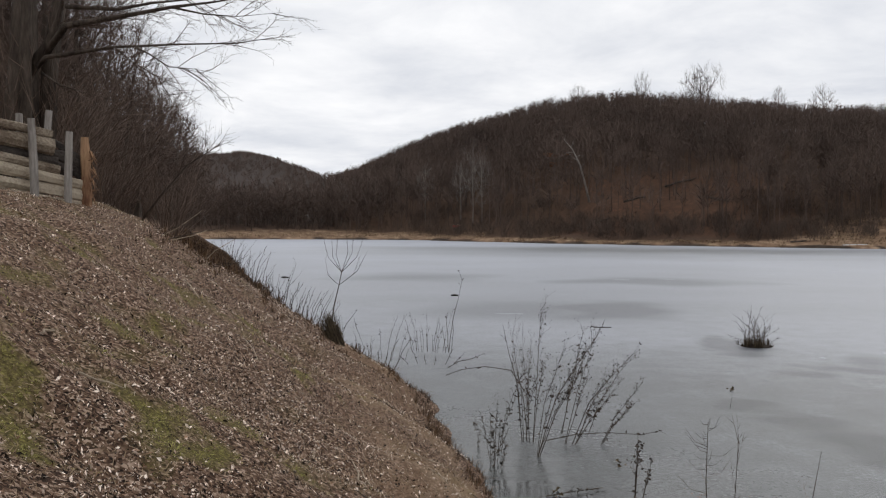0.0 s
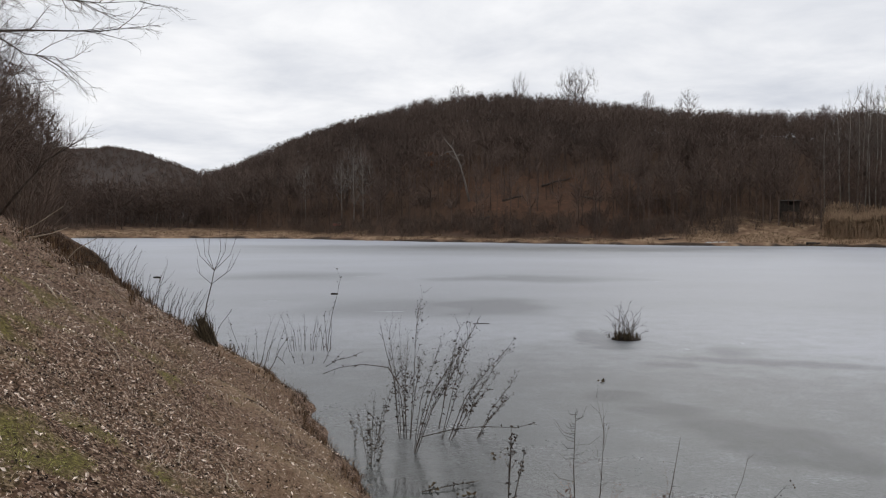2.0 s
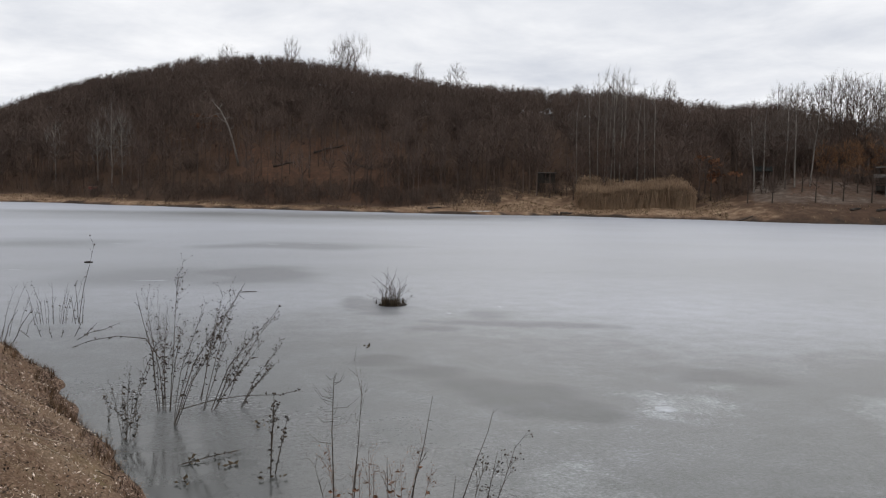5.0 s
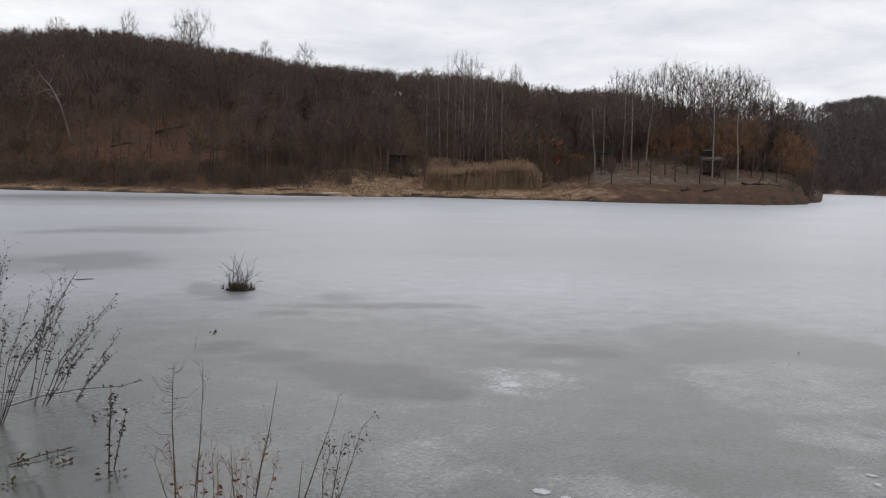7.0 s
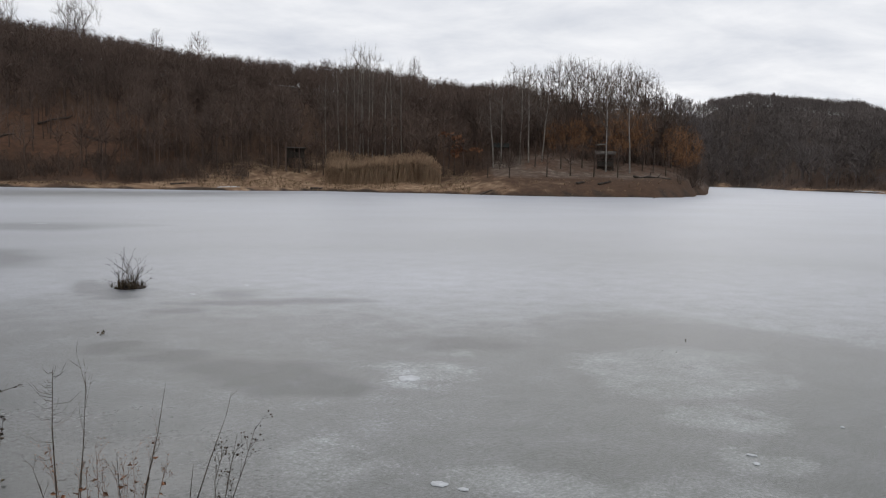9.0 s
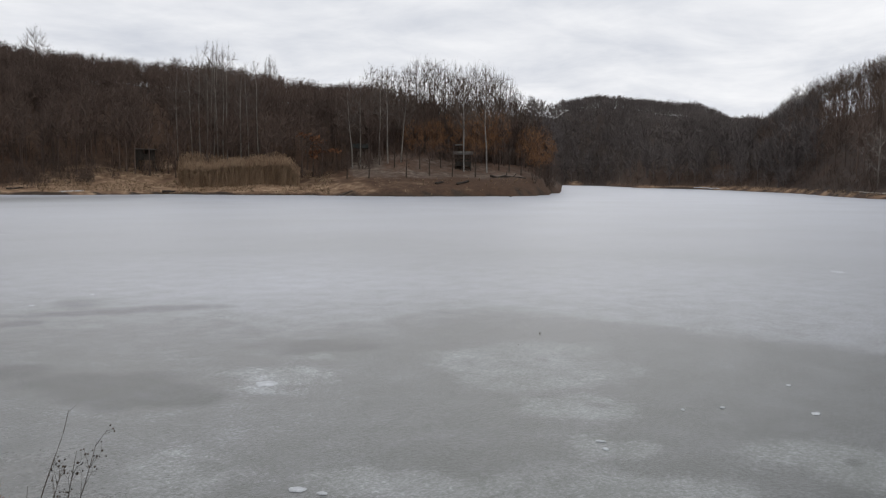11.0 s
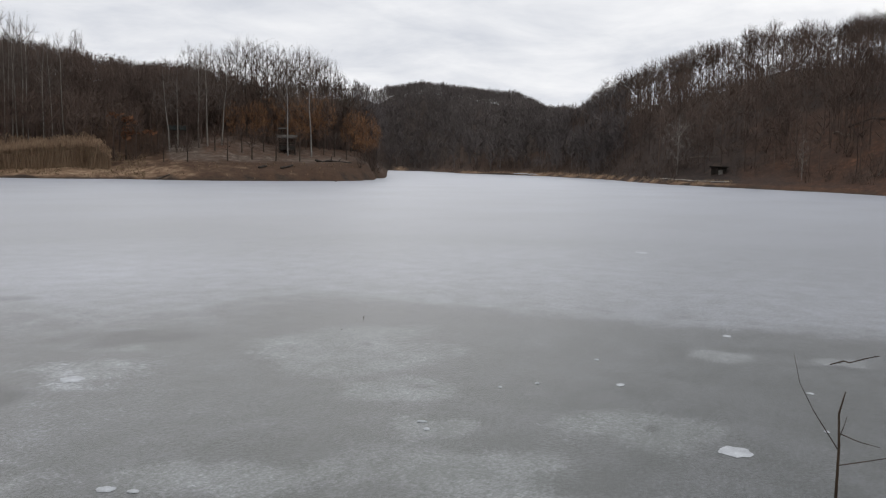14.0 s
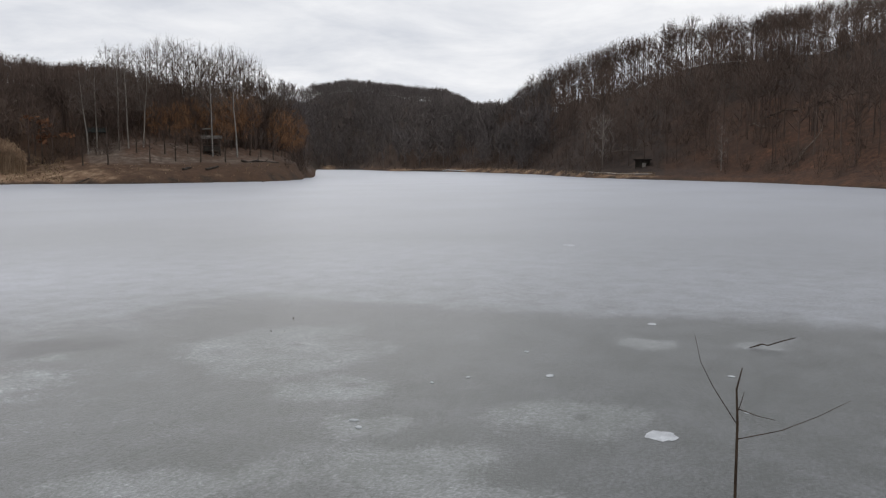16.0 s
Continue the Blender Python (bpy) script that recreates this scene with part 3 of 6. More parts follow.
# a winding lead of clear ice and the ring round the tussock
LEAD = [(19.8, 13.13, 0.66, 0.59, 0.8), (23.3, 12.29, 0.66, 0.6, 0.9), (26.5, 11.44, 0.7, 0.69, 1.0), (30.0, 10.74, 0.73, 0.67, 1.0), (33.9, 10.23, 0.62, 0.55, 0.9), (17.8, 20.17, 0.37, 1.7, 0.9), (19.6, 18.35, 0.67, 0.44, 0.8), (23.5, 16.36, 0.66, 0.49, 0.7), (26.9, 18.45, 0.63, 1.25, 0.6)]
dist_i, az_i = np.hypot(ix, iy), np.degrees(np.arctan2(ix, iy))
# the clear ice near the viewpoint ends along a line, beyond which frost covers all
line = np.interp(az_i, [10, 23, 31, 39, 46, 50, 54, 58, 65, 75, 95], [13.5, 16.0, 14.6, 13.0, 12.8, 14.5, 16.0, 15.7, 14.9, 14.2, 14.6])
sheet = (dist_i - line) / line / np.interp(az_i, [20, 30, 48, 56], [0.6, 0.35, 0.25, 0.06])
patch = np.zeros(len(ix))


def oval(rows):
    """The strongest of some ovals at each place, falling to nothing at the rim and below it outside."""
    out = np.full(len(ix), -1.0)
    for az0, d0, across, ahead, amount in rows:
        a0 = radians(az0)
        u = ((ix - d0 * math.sin(a0)) * math.cos(a0) - (iy - d0 * math.cos(a0)) * math.sin(a0)) / across
        w = ((ix - d0 * math.sin(a0)) * math.sin(a0) + (iy - d0 * math.cos(a0)) * math.cos(a0)) / ahead
        q = np.sqrt(u * u + w * w) + 0.2 * ripple(ix, iy, 1.5 * min(across, ahead))
        out = np.maximum(out, amount * np.clip(1.15 * (1.12 - q), -1, 1))
    return out


patch = np.maximum(patch, np.maximum(oval(FROSTED), 0))
patch = patch - np.clip(np.maximum(oval(CLEAR), oval(LEAD)), 0, 1.2)
attribute(me, "patch", patch)
# rises with distance; the dark oval paints the hill's reflection into the ice
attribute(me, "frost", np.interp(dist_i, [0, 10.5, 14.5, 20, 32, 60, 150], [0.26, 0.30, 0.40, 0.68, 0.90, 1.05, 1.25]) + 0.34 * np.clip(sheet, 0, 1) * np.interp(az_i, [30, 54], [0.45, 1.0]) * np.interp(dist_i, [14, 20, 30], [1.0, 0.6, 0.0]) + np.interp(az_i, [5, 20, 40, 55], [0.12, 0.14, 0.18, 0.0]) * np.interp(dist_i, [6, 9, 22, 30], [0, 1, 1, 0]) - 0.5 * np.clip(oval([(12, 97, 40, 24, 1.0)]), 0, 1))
i1, i2, _, idist = land(ix, iy)
attribute(me, "wet_reflection", np.where((idist < 30), np.clip(1.0 - (-i1) / 4.4, 0, 1) * 1.0 * np.clip((14 - iy) / 6, 0.15, 1) * np.clip((iy - 3) / 4, 0.3, 1), 0))
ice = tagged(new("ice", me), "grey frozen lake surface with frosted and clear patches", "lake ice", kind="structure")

# ---- trees ----
def unit(v):
    v = np.asarray(v, float)
    return v / length3(v)


def tilt(way, rng, angle):
    """A direction that leaves the given one by an angle, to a random side."""
    side = unit(cross3(way, rng.normal(size=3)))
    return unit(way * math.cos(angle) + side * math.sin(angle))


def bough(rng, start, way, length, bend=0.25, lift=0.25, steps=4):
    """Points of a limb that wanders and turns up a little."""
    pts, p, w = [np.array(start, float)], np.array(start, float), np.array(way, float)
    for _ in range(steps):
        w = unit(w + rng.normal(size=3) * bend * 0.5 + (0, 0, lift * 0.35))
        p = p + w * length / steps
        pts.append(p)
    return np.array(pts)


def along(pts, f):
    k = f * (len(pts) - 1)
    i = min(int(k), len(pts) - 2)
    return pts[i] + (pts[i + 1] - pts[i]) * (k - i), unit(pts[i + 1] - pts[i])


def bare_tree(rng, h, limbs=13, boughs=6, twigs=6, clear=0.28, spread=0.34, lean=(0, 0), twig_r=0.022, angle=0.75, fine=True, droop=0.0, trunk_r=None, lift=0.3, slim=False, bend=0.14):
    """A leafless tree at the origin: the trunk and limbs in one buffer, boughs and twigs in another."""
    wood, crown = Buf(), Buf()
    r0 = trunk_r or h * 0.0125
    top = np.array([lean[0], lean[1], 1.0]) * h
    trunk = [np.array([0, 0, -0.3])]
    for i in range(1, 7):
        trunk.append(top * (i / 6) + rng.normal(size=3) * (0.007 * h, 0.007 * h, 0))
    trunk = np.array(trunk)
    if slim:
        wood.tube(trunk[[0, 2, 4, 6]], r0 * np.array([1.3, 0.8, 0.47, 0.06]), 3, cap=False)
    else:
        wood.tube(trunk, r0 * np.array([1.35, 0.95, 0.8, 0.64, 0.47, 0.28, 0.08]), 6 if fine else 5)
    put = crown.spike if fine else crown.sliver
    for i in range(limbs):
        f = clear + (0.97 - clear) * (i + rng.uniform(0.1, 0.9)) / limbs
        p, w = along(trunk, f)
        way = tilt(w, rng, angle * rng.uniform(0.65, 1.25))
        if way[2] < 0.1:
            way = unit(way + (0, 0, 0.5))
        length = h * spread * (1.18 - f) ** 0.7 * rng.uniform(0.7, 1.25)
        limb = bough(rng, p, way, length, bend=bend if fine else bend * 0.6, lift=lift, steps=4 if fine else 2 if slim else 3)
        lr = r0 * (0.30 if fine else 0.2) * (1.1 - f) + 0.005
        if slim:
            for a in range(len(limb) - 1):
                crown.sliver(limb[a], limb[a + 1] + 0.12 * (limb[a + 1] - limb[a]), lr * (1.0 - 0.45 * a))
        else:
            (wood if fine else crown).tube(limb, lr * np.linspace(1, 0.12, len(limb)), 4 if fine else 3, cap=False)
        for j in range(boughs):
            g = 0.2 + 0.8 * (j + rng.uniform(0, 0.9)) / boughs
            q, w2 = along(limb, g)
            b = bough(rng, q, tilt(w2, rng, rng.uniform(0.35, 0.8)), length * rng.uniform(0.3, 0.55), bend=0.18, lift=lift - droop, steps=2)
            if fine:
                for a, c, k in ((0, 1, 1.7), (1, 2, 1.2)):
                    put(b[a], b[c] + (b[c] - b[a]) * 0.3, twig_r * k)
            else:
                put(b[0], b[2], twig_r * 1.4)
            for _ in range(twigs):
                s, w3 = along(b, rng.uniform(0.15, 1.0))
                e = s + tilt(w3, rng, rng.uniform(0.25, 0.75)) * length * rng.uniform(0.16, 0.42)
                e[2] -= droop * length * 0.25
                put(s, e, twig_r)
    return wood, crown


def bush(rng, h, stems=14, twigs=7, twig_r=0.014, spread=0.55, fine=False):
    b = Buf()
    for _ in range(stems):
        a = rng.uniform(0, 6.28)
        r = rng.uniform(0, 0.25) * h
        way = unit((math.cos(a) * spread * rng.uniform(0.2, 1.3), math.sin(a) * spread * rng.uniform(0.2, 1.3), 1))
        s = bough(rng, (math.cos(a) * r, math.sin(a) * r, -0.1), way, h * rng.uniform(0.6, 1.1), bend=0.25, lift=0.15, steps=3)
        if fine:
            b.tube(s, np.array([1.5, 1.15, 0.8, 0.2]) * twig_r, 3, cap=False)
        else:
            for i in range(3):
                b.sliver(s[i], s[i + 1] + 0.15 * (s[i + 1] - s[i]), twig_r * (1.5 - 0.35 * i))
        for _ in range(twigs):
            q, w = along(s, rng.uniform(0.2, 1.0))
            e = q + tilt(w, rng, rng.uniform(0.3, 0.8)) * h * rng.uniform(0.12, 0.38)
            (b.spike if fine else b.sliver)(q, e, twig_r * 0.8)
    return b


def merged(templates, places):
    """Many copies of template buffers joined: places of (template, x, y, z, turn, size)."""
    vs, ts, n = [], [], 0
    for k, x, y, z, turn, size in places:
        v, t = templates[k]
        c, s = math.cos(turn), math.sin(turn)
        vs.append(np.stack([(v[:, 0] * c - v[:, 1] * s) * size + x, (v[:, 0] * s + v[:, 1] * c) * size + y, v[:, 2] * size + z], 1))
        ts.append(t + n)
        n += len(v)
    return np.concatenate(vs), np.concatenate(ts)


def flat_template(*bufs):
    vs, ts, n = [], [], 0
    for b in bufs:
        v, f = b.arrays()
        vs.append(v)
        for q in f:
            for i in range(1, len(q) - 1):
                ts.append((q[0] + n, q[i] + n, q[i + 1] + n))
        n += len(v)
    return np.concatenate(vs), np.array(ts, np.int64)


def scatter(rng, count, az0, az1, inland0, inland1, share=1.0):
    """Random places behind the far shore, evenly over the ground; inland1 above 1000 means up to the crest."""
    out = []
    while len(out) < count:
        az = rng.uniform(az0, az1)
        d0, d1 = np.interp(az, F_AZ, F_D0), np.interp(az, F_AZ, F_D1)
        lo, hi = d0 + inland0, (d1 + 12) if inland1 > 1000 else d0 + inland1
        if hi <= lo:
            continue
        d = math.sqrt(rng.uniform(lo * lo, hi * hi)) if share == 1.0 else lo + (hi - lo) * rng.uniform() ** share
        if rng.uniform() > (hi * hi - lo * lo) / 90000.0 and share == 1.0:
            continue
        x, y = polar(az, d)
        out.append((x, y, az, d))
    return out


# height of the canopy's skyline over the viewpoint, in degrees, bearing by bearing
SKYLINE = [(-24, 4.9), (-15, 5.0), (-13.3, 5.2), (-10.7, 4.7), (-7.9, 3.7), (-5.5, 4.2), (-3.2, 5.4), (-0.2, 6.6), (2.9, 7.5), (6.6, 8.5), (10.7, 9.05), (13, 8.95), (16, 8.75), (19, 8.3), (22, 7.85), (27.5, 7.4), (30, 7.3), (34, 7.2), (37.7, 6.8),
           (41.5, 6.2), (45.5, 6.4), (53, 6.8), (55.2, 5.6), (57.1, 5.2), (59.7, 5.6), (63.5, 5.2), (66, 5.0), (67.9, 4.1), (70.2, 4.2), (71.2, 5.2), (72.2, 6.0), (74.1, 6.9), (76.5, 7.7), (78.7, 8.35), (81.7, 8.8), (85, 8.9), (87.7, 9.2), (92.8, 10.0), (98, 10)]
SKY_AZ, SKY_EL = (np.array(c, float) for c in zip(*SKYLINE))
rng = np.random.default_rng(7)


def ribbons(a, c, ra, rc, r):
    """Flat strips from points a to points c, each turned to a side of its own."""
    d = c - a
    u = np.cross(d, r.normal(size=d.shape))
    u /= np.linalg.norm(u, axis=1)[:, None] + 1e-9
    v = np.stack([a + u * ra, a - u * ra, c - u * rc, c + u * rc], 1).reshape(-1, 3)
    return v, [(i, i + 1, i + 2, i + 3) for i in range(0, len(v), 4)]


def slivers(a, c, ra, r):
    """The thinnest twigs from points a to points c: one long triangle each."""
    d = c - a
    u = np.cross(d, r.normal(size=d.shape))
    u /= np.linalg.norm(u, axis=1)[:, None] + 1e-9
    return np.stack([a + u * ra, a - u * ra, c], 1).reshape(-1, 3), [(i, i + 1, i + 2) for i in range(0, 3 * len(a), 3)]


def dome_tree(r, h, clear=0.35, wide=0.22, counts=(8, 40, 170), r0=0.11, twig=0.02, lean=(0, 0), top=0.9, sag=0.0, sides=3, rise=(0.09, 0.05)):
    """A leafless tree with a rounded crown: limbs leave the trunk upwards and fork twice until the twigs fill the crown."""
    wood, crown = Buf(), Buf()
    ks = np.linspace(0, 1, 5)
    trunk = np.stack([lean[0] * h * ks + r.normal(size=5) * 0.006 * h * (ks > 0), lean[1] * h * ks + r.normal(size=5) * 0.006 * h * (ks > 0), ks * top * h], 1)
    trunk[0, 2] = -0.5
    wood.tube(trunk, r0 * np.array([1.25, 0.9, 0.68, 0.42, 0.1]), sides, cap=False)
    mid = np.array((lean[0] * h * 0.7, lean[1] * h * 0.7, (clear + 1) / 2 * h))
    semi = np.array((wide * h, wide * h, (1 - clear) / 2 * h))

    def cloud(n, lo, hi):
        d = r.normal(size=(n, 3))
        d /= np.linalg.norm(d, axis=1)[:, None]
        return mid + d * semi * r.uniform(lo, hi, (n, 1))

    def nearest(kids, nodes, rise):
        """For each point the fork that it grows from, by choice some way below it."""
        off = kids[:, None] - nodes[None]
        cost = 2.2 * (off[..., :2] ** 2).sum(-1) + (off[..., 2] - rise * h) ** 2
        return np.argmin(cost, 1)

    one = cloud(counts[0], 0.3, 0.68)
    out = np.hypot(one[:, 0] - mid[0], one[:, 1] - mid[1])
    za = np.clip(one[:, 2] - out * r.uniform(0.8, 1.5, len(out)), clear * h * 0.8, top * h * 0.97)
    base = np.stack([np.interp(za, trunk[:, 2], trunk[:, i]) for i in range(2)] + [za], 1)
    crown.add(*ribbons(base, one, r0 * 0.42, r0 * 0.2, r))
    spine = np.stack([np.interp(np.linspace(clear, top, 6) * h, trunk[:, 2], trunk[:, i]) for i in range(3)], 1)
    two = cloud(counts[1], 0.45, 0.9)
    stems = np.concatenate([one, spine])
    root = stems[nearest(two, stems, rise[0])]
    crown.add(*ribbons(root, two, twig * 1.9, twig, r))
    three = cloud(counts[2], 0.62, 1.03)
    three[:, 2] -= sag * np.hypot(three[:, 0] - mid[0], three[:, 1] - mid[1])
    k = nearest(three, two, 0.0 if sag else rise[1])
    crown.add(*slivers(root[k] + (two - root)[k] * r.uniform(0.35, 1.0, (len(k), 1)), three, twig, r))
    return wood, crown


def domes(kinds, counts, r0, twig, h=10.0):
    return [flat_template(*dome_tree(rng, h, c, w, counts, r0, twig)) for c, w in kinds]


T_CANOPY = domes(((0.12, 0.26), (0.2, 0.28), (0.16, 0.24), (0.24, 0.27), (0.1, 0.3), (0.2, 0.22)), (8, 36, 150), 0.10, 0.042)
T_FOOT = domes(((0.30, 0.24), (0.36, 0.26), (0.26, 0.22), (0.40, 0.24), (0.32, 0.28)), (9, 40, 170), 0.11, 0.026)
T_CREST = domes(((0.12, 0.26), (0.2, 0.24), (0.15, 0.22), (0.22, 0.3)), (9, 55, 330), 0.085, 0.020)
T_TALL = domes(((0.52, 0.22), (0.58, 0.2), (0.48, 0.23), (0.54, 0.24), (0.6, 0.19), (0.5, 0.2)), (10, 70, 460), 0.085, 0.0105)
T_SLOPE = domes(((0.30, 0.2), (0.36, 0.19), (0.32, 0.23), (0.26, 0.18), (0.42, 0.2)), (8, 36, 150), 0.085, 0.021)
T_FAR = domes(((0.2, 0.24), (0.28, 0.26), (0.18, 0.28), (0.25, 0.22)), (7, 30, 110), 0.12, 0.06)
T_FAR_CREST = domes(((0.28, 0.27), (0.35, 0.24), (0.25, 0.3), (0.38, 0.26)), (8, 45, 230), 0.11, 0.03)
T_BUSH = [flat_template(bush(rng, 2.6, st, 7, twig_r=0.021)) for st in (11, 13, 9, 12)]
T_SCRUB = domes(((0.0, 0.42), (0.0, 0.5), (0.0, 0.36)), (9, 40, 150), 0.05, 0.05)


def woodland(name, label, templates, spots, low=0.8, high=1.15, material=None, sink=0.1, capped=True, unit_h=10.0, over=1.0):
    """Trees or bushes joined; where capped, none rises above the canopy's skyline. low and high: sizes of a template's own height."""
    xs, ys = np.array([s[0] for s in spots]), np.array([s[1] for s in spots])
    zs, ds, az = ground_z(xs, ys), np.hypot(xs, ys), np.degrees(np.arctan2(xs, ys))
    room = (np.tan(np.radians(np.interp(az, SKY_AZ, SKY_EL))) * ds + 2.6 - zs) / unit_h
    places = []
    for x, y, z, k in zip(xs, ys, zs, room):
        size = rng.uniform(low, high)
        if capped:
            size = min(size, k * over * rng.uniform(0.86, 1.08) * (1.0 + 0.08 * ripple(x, y, 14)))
        if size > 0.22 * low:
            places.append((int(rng.integers(len(templates))), x, y, z - sink, rng.uniform(0, 6.28), size))
    v, t = merged(templates, places)
    return tagged(new(name, fast_mesh(name, v, t, material or M_WOODS)), label, "woodland", kind="stuff")


def crest(az0, az1, count, lo, hi):
    """Places along the crest of a hill, from lo to hi metres behind it."""
    return [(*polar(a, np.interp(a, F_AZ, F_D1) + rng.uniform(lo, hi)), a, 0) for a in rng.uniform(az0, az1, count)]


def inland_of(s):
    return s[3] - np.interp(s[2], F_AZ, F_D0)


def open_patch(s):
    """The lightly wooded foot of the hill, where leaf litter and old logs show."""
    mid, reach = 15.5 + 2.0 * math.sin(inland_of(s) * 0.23), 6.5 + 2.5 * math.sin(inland_of(s) * 0.4 + 1)
    return abs(s[2] - mid) < reach * rng.uniform(0.7, 1.2) and 16 < inland_of(s) < 48


# the hill across the lake
front = scatter(rng, 2300, -8, 46, 13, 2000)
foot = [s for s in front if inland_of(s) < 40]
woodland("woodland", "slender dark leafless trees at the hill's foot across the lake", T_FOOT, [s for s in foot if not open_patch(s)] + scatter(rng, 150, -6, 26, 34, 60), 0.75, 1.15)
woodland("woodland", "slim trees with clear dark trunks on the leaf-strewn hill foot", T_TALL, [s for s in foot if open_patch(s)][::2], 0.75, 1.15)
woodland("woodland", "dense leafless brown canopy over the hill across the lake", T_CANOPY, [s for s in front if inland_of(s) >= 40], 0.7, 1.0)
woodland("woodland", "leafless trees along the crest of the hill", T_CREST, crest(-8, 46, 480, -18, 4), 0.75, 1.3, over=1.05)
woodland("undergrowth", "low leafless thickets under the canopy of the hill", T_SCRUB, [s for s in scatter(rng, 520, -8, 46, 18, 2000) if not open_patch(s)] + crest(-8, 46, 560, -16, 2), 0.3, 0.6, M_WOODS)
# the distant hills up the valley and up the inlet
woodland("woodland", "distant bare woods on the hill at the valley's end", T_FAR, crest(-24, -7.0, 520, -420, 0), 1.0, 1.5, M_WOODS, 3.5)
woodland("undergrowth", "dense bare thickets on the distant hill", T_SCRUB, crest(-22, -7.0, 300, -600, 0) + crest(-20, -6.5, 260, -60, 0), 0.9, 1.5, M_WOODS, 4.5)
woodland("woodland", "bare trees at the far end of the lake", T_CANOPY, scatter(rng, 330, -18, -4, 12, 90, 0.9), 0.8, 1.3)
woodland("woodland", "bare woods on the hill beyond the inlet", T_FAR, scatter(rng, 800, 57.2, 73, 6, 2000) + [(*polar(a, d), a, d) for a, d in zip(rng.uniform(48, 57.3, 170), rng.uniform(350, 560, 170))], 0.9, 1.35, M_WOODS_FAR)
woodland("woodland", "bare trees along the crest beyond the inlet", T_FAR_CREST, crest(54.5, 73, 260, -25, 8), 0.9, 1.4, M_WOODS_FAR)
woodland("woodland", "pale slim trees at the foot of the hill beyond the inlet", T_SLOPE, scatter(rng, 60, 58, 71, 5, 45, 0.9), 0.6, 0.95, M_TWIG_MID)
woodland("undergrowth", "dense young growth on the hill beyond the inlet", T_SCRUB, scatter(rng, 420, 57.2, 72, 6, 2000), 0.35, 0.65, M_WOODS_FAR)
# the steep wooded shore
woodland("woodland", "tall bare trees on the steep shore slope", T_SLOPE, [s for s in scatter(rng, 900, 69.5, 98, 12, 2000) if s[3] < np.interp(s[2], F_AZ, F_D1) - 26], 0.8, 1.25)
woodland("woodland", "tall bare trees lined up along the slope's crest", T_TALL, crest(70.3, 98, 210, -8, 4), 1.3, 1.9, over=1.06)
woodland("undergrowth", "dense young growth on the steep slope", T_SCRUB, scatter(rng, 330, 70, 84, 10, 2000) + scatter(rng, 260, 84, 98, 45, 2000), 0.2, 0.5, M_WOODS)
woodland("undergrowth", "leafless undergrowth on the steep slope", T_BUSH, scatter(rng, 230, 70, 98, 6, 2000), 0.35, 0.9, M_BRUSH_FAR, 0.05, False)
# the peninsula
woodland("woodland", "low mixed trees behind the peninsula", T_FOOT, scatter(rng, 130, 41, 50, 24, 66, 1.0) + scatter(rng, 90, 41, 50, 55, 110, 1.0), 0.7, 1.1)
woodland("woodland", "bare trees crowding the peninsula's tip", T_FOOT, scatter(rng, 110, 50, 56.3, 24, 55, 1.0), 0.8, 1.15)
woodland("undergrowth", "dense young growth behind the peninsula", T_SCRUB, scatter(rng, 150, 41, 56.3, 30, 70, 1.0), 0.3, 0.6, M_WOODS)
# brushwood along the far shores
woodland("undergrowth", "low scrub and dead branches on the leaf-strewn hill foot", T_BUSH, scatter(rng, 100, 6, 24, 9, 46, 0.9), 0.25, 0.5, M_BRUSH_FAR, 0.05, False)
woodland("brushwood", "low rounded scrub in front of the hill's leaf-strewn foot", T_SCRUB, scatter(rng, 230, 3, 27, 5, 19, 0.9), 0.12, 0.28, M_BRUSH_FAR, 0.05, False)
woodland("brushwood", "brown leafless brushwood along the wooded shore", T_BUSH, [s for s in scatter(rng, 460, -3, 24, 4.5, 26, 0.9) if inland_of(s) < 11 or not open_patch(s)] + scatter(rng, 260, 24, 45, 12.5, 32, 0.9), 0.7, 1.3, M_BRUSH_FAR, 0.05, False)
woodland("brushwood", "leafless brushwood at the foot of the wooded slope", T_BUSH, scatter(rng, 170, 57.3, 77, 2, 20, 0.9) + scatter(rng, 60, 80, 97, 3, 30, 0.9) + scatter(rng, 260, -18, -3, 10, 45, 0.9) + scatter(rng, 90, 44, 56, 24, 40, 0.9), 0.6, 1.2, M_BRUSH_FAR, 0.05, False)
woodland("brushwood", "dark brushwood hanging over the peninsula's tip", T_BUSH, scatter(rng, 40, 55.6, 56.9, 1, 26, 0.9), 0.7, 1.3, M_BRUSH_FAR, 0.05, False)


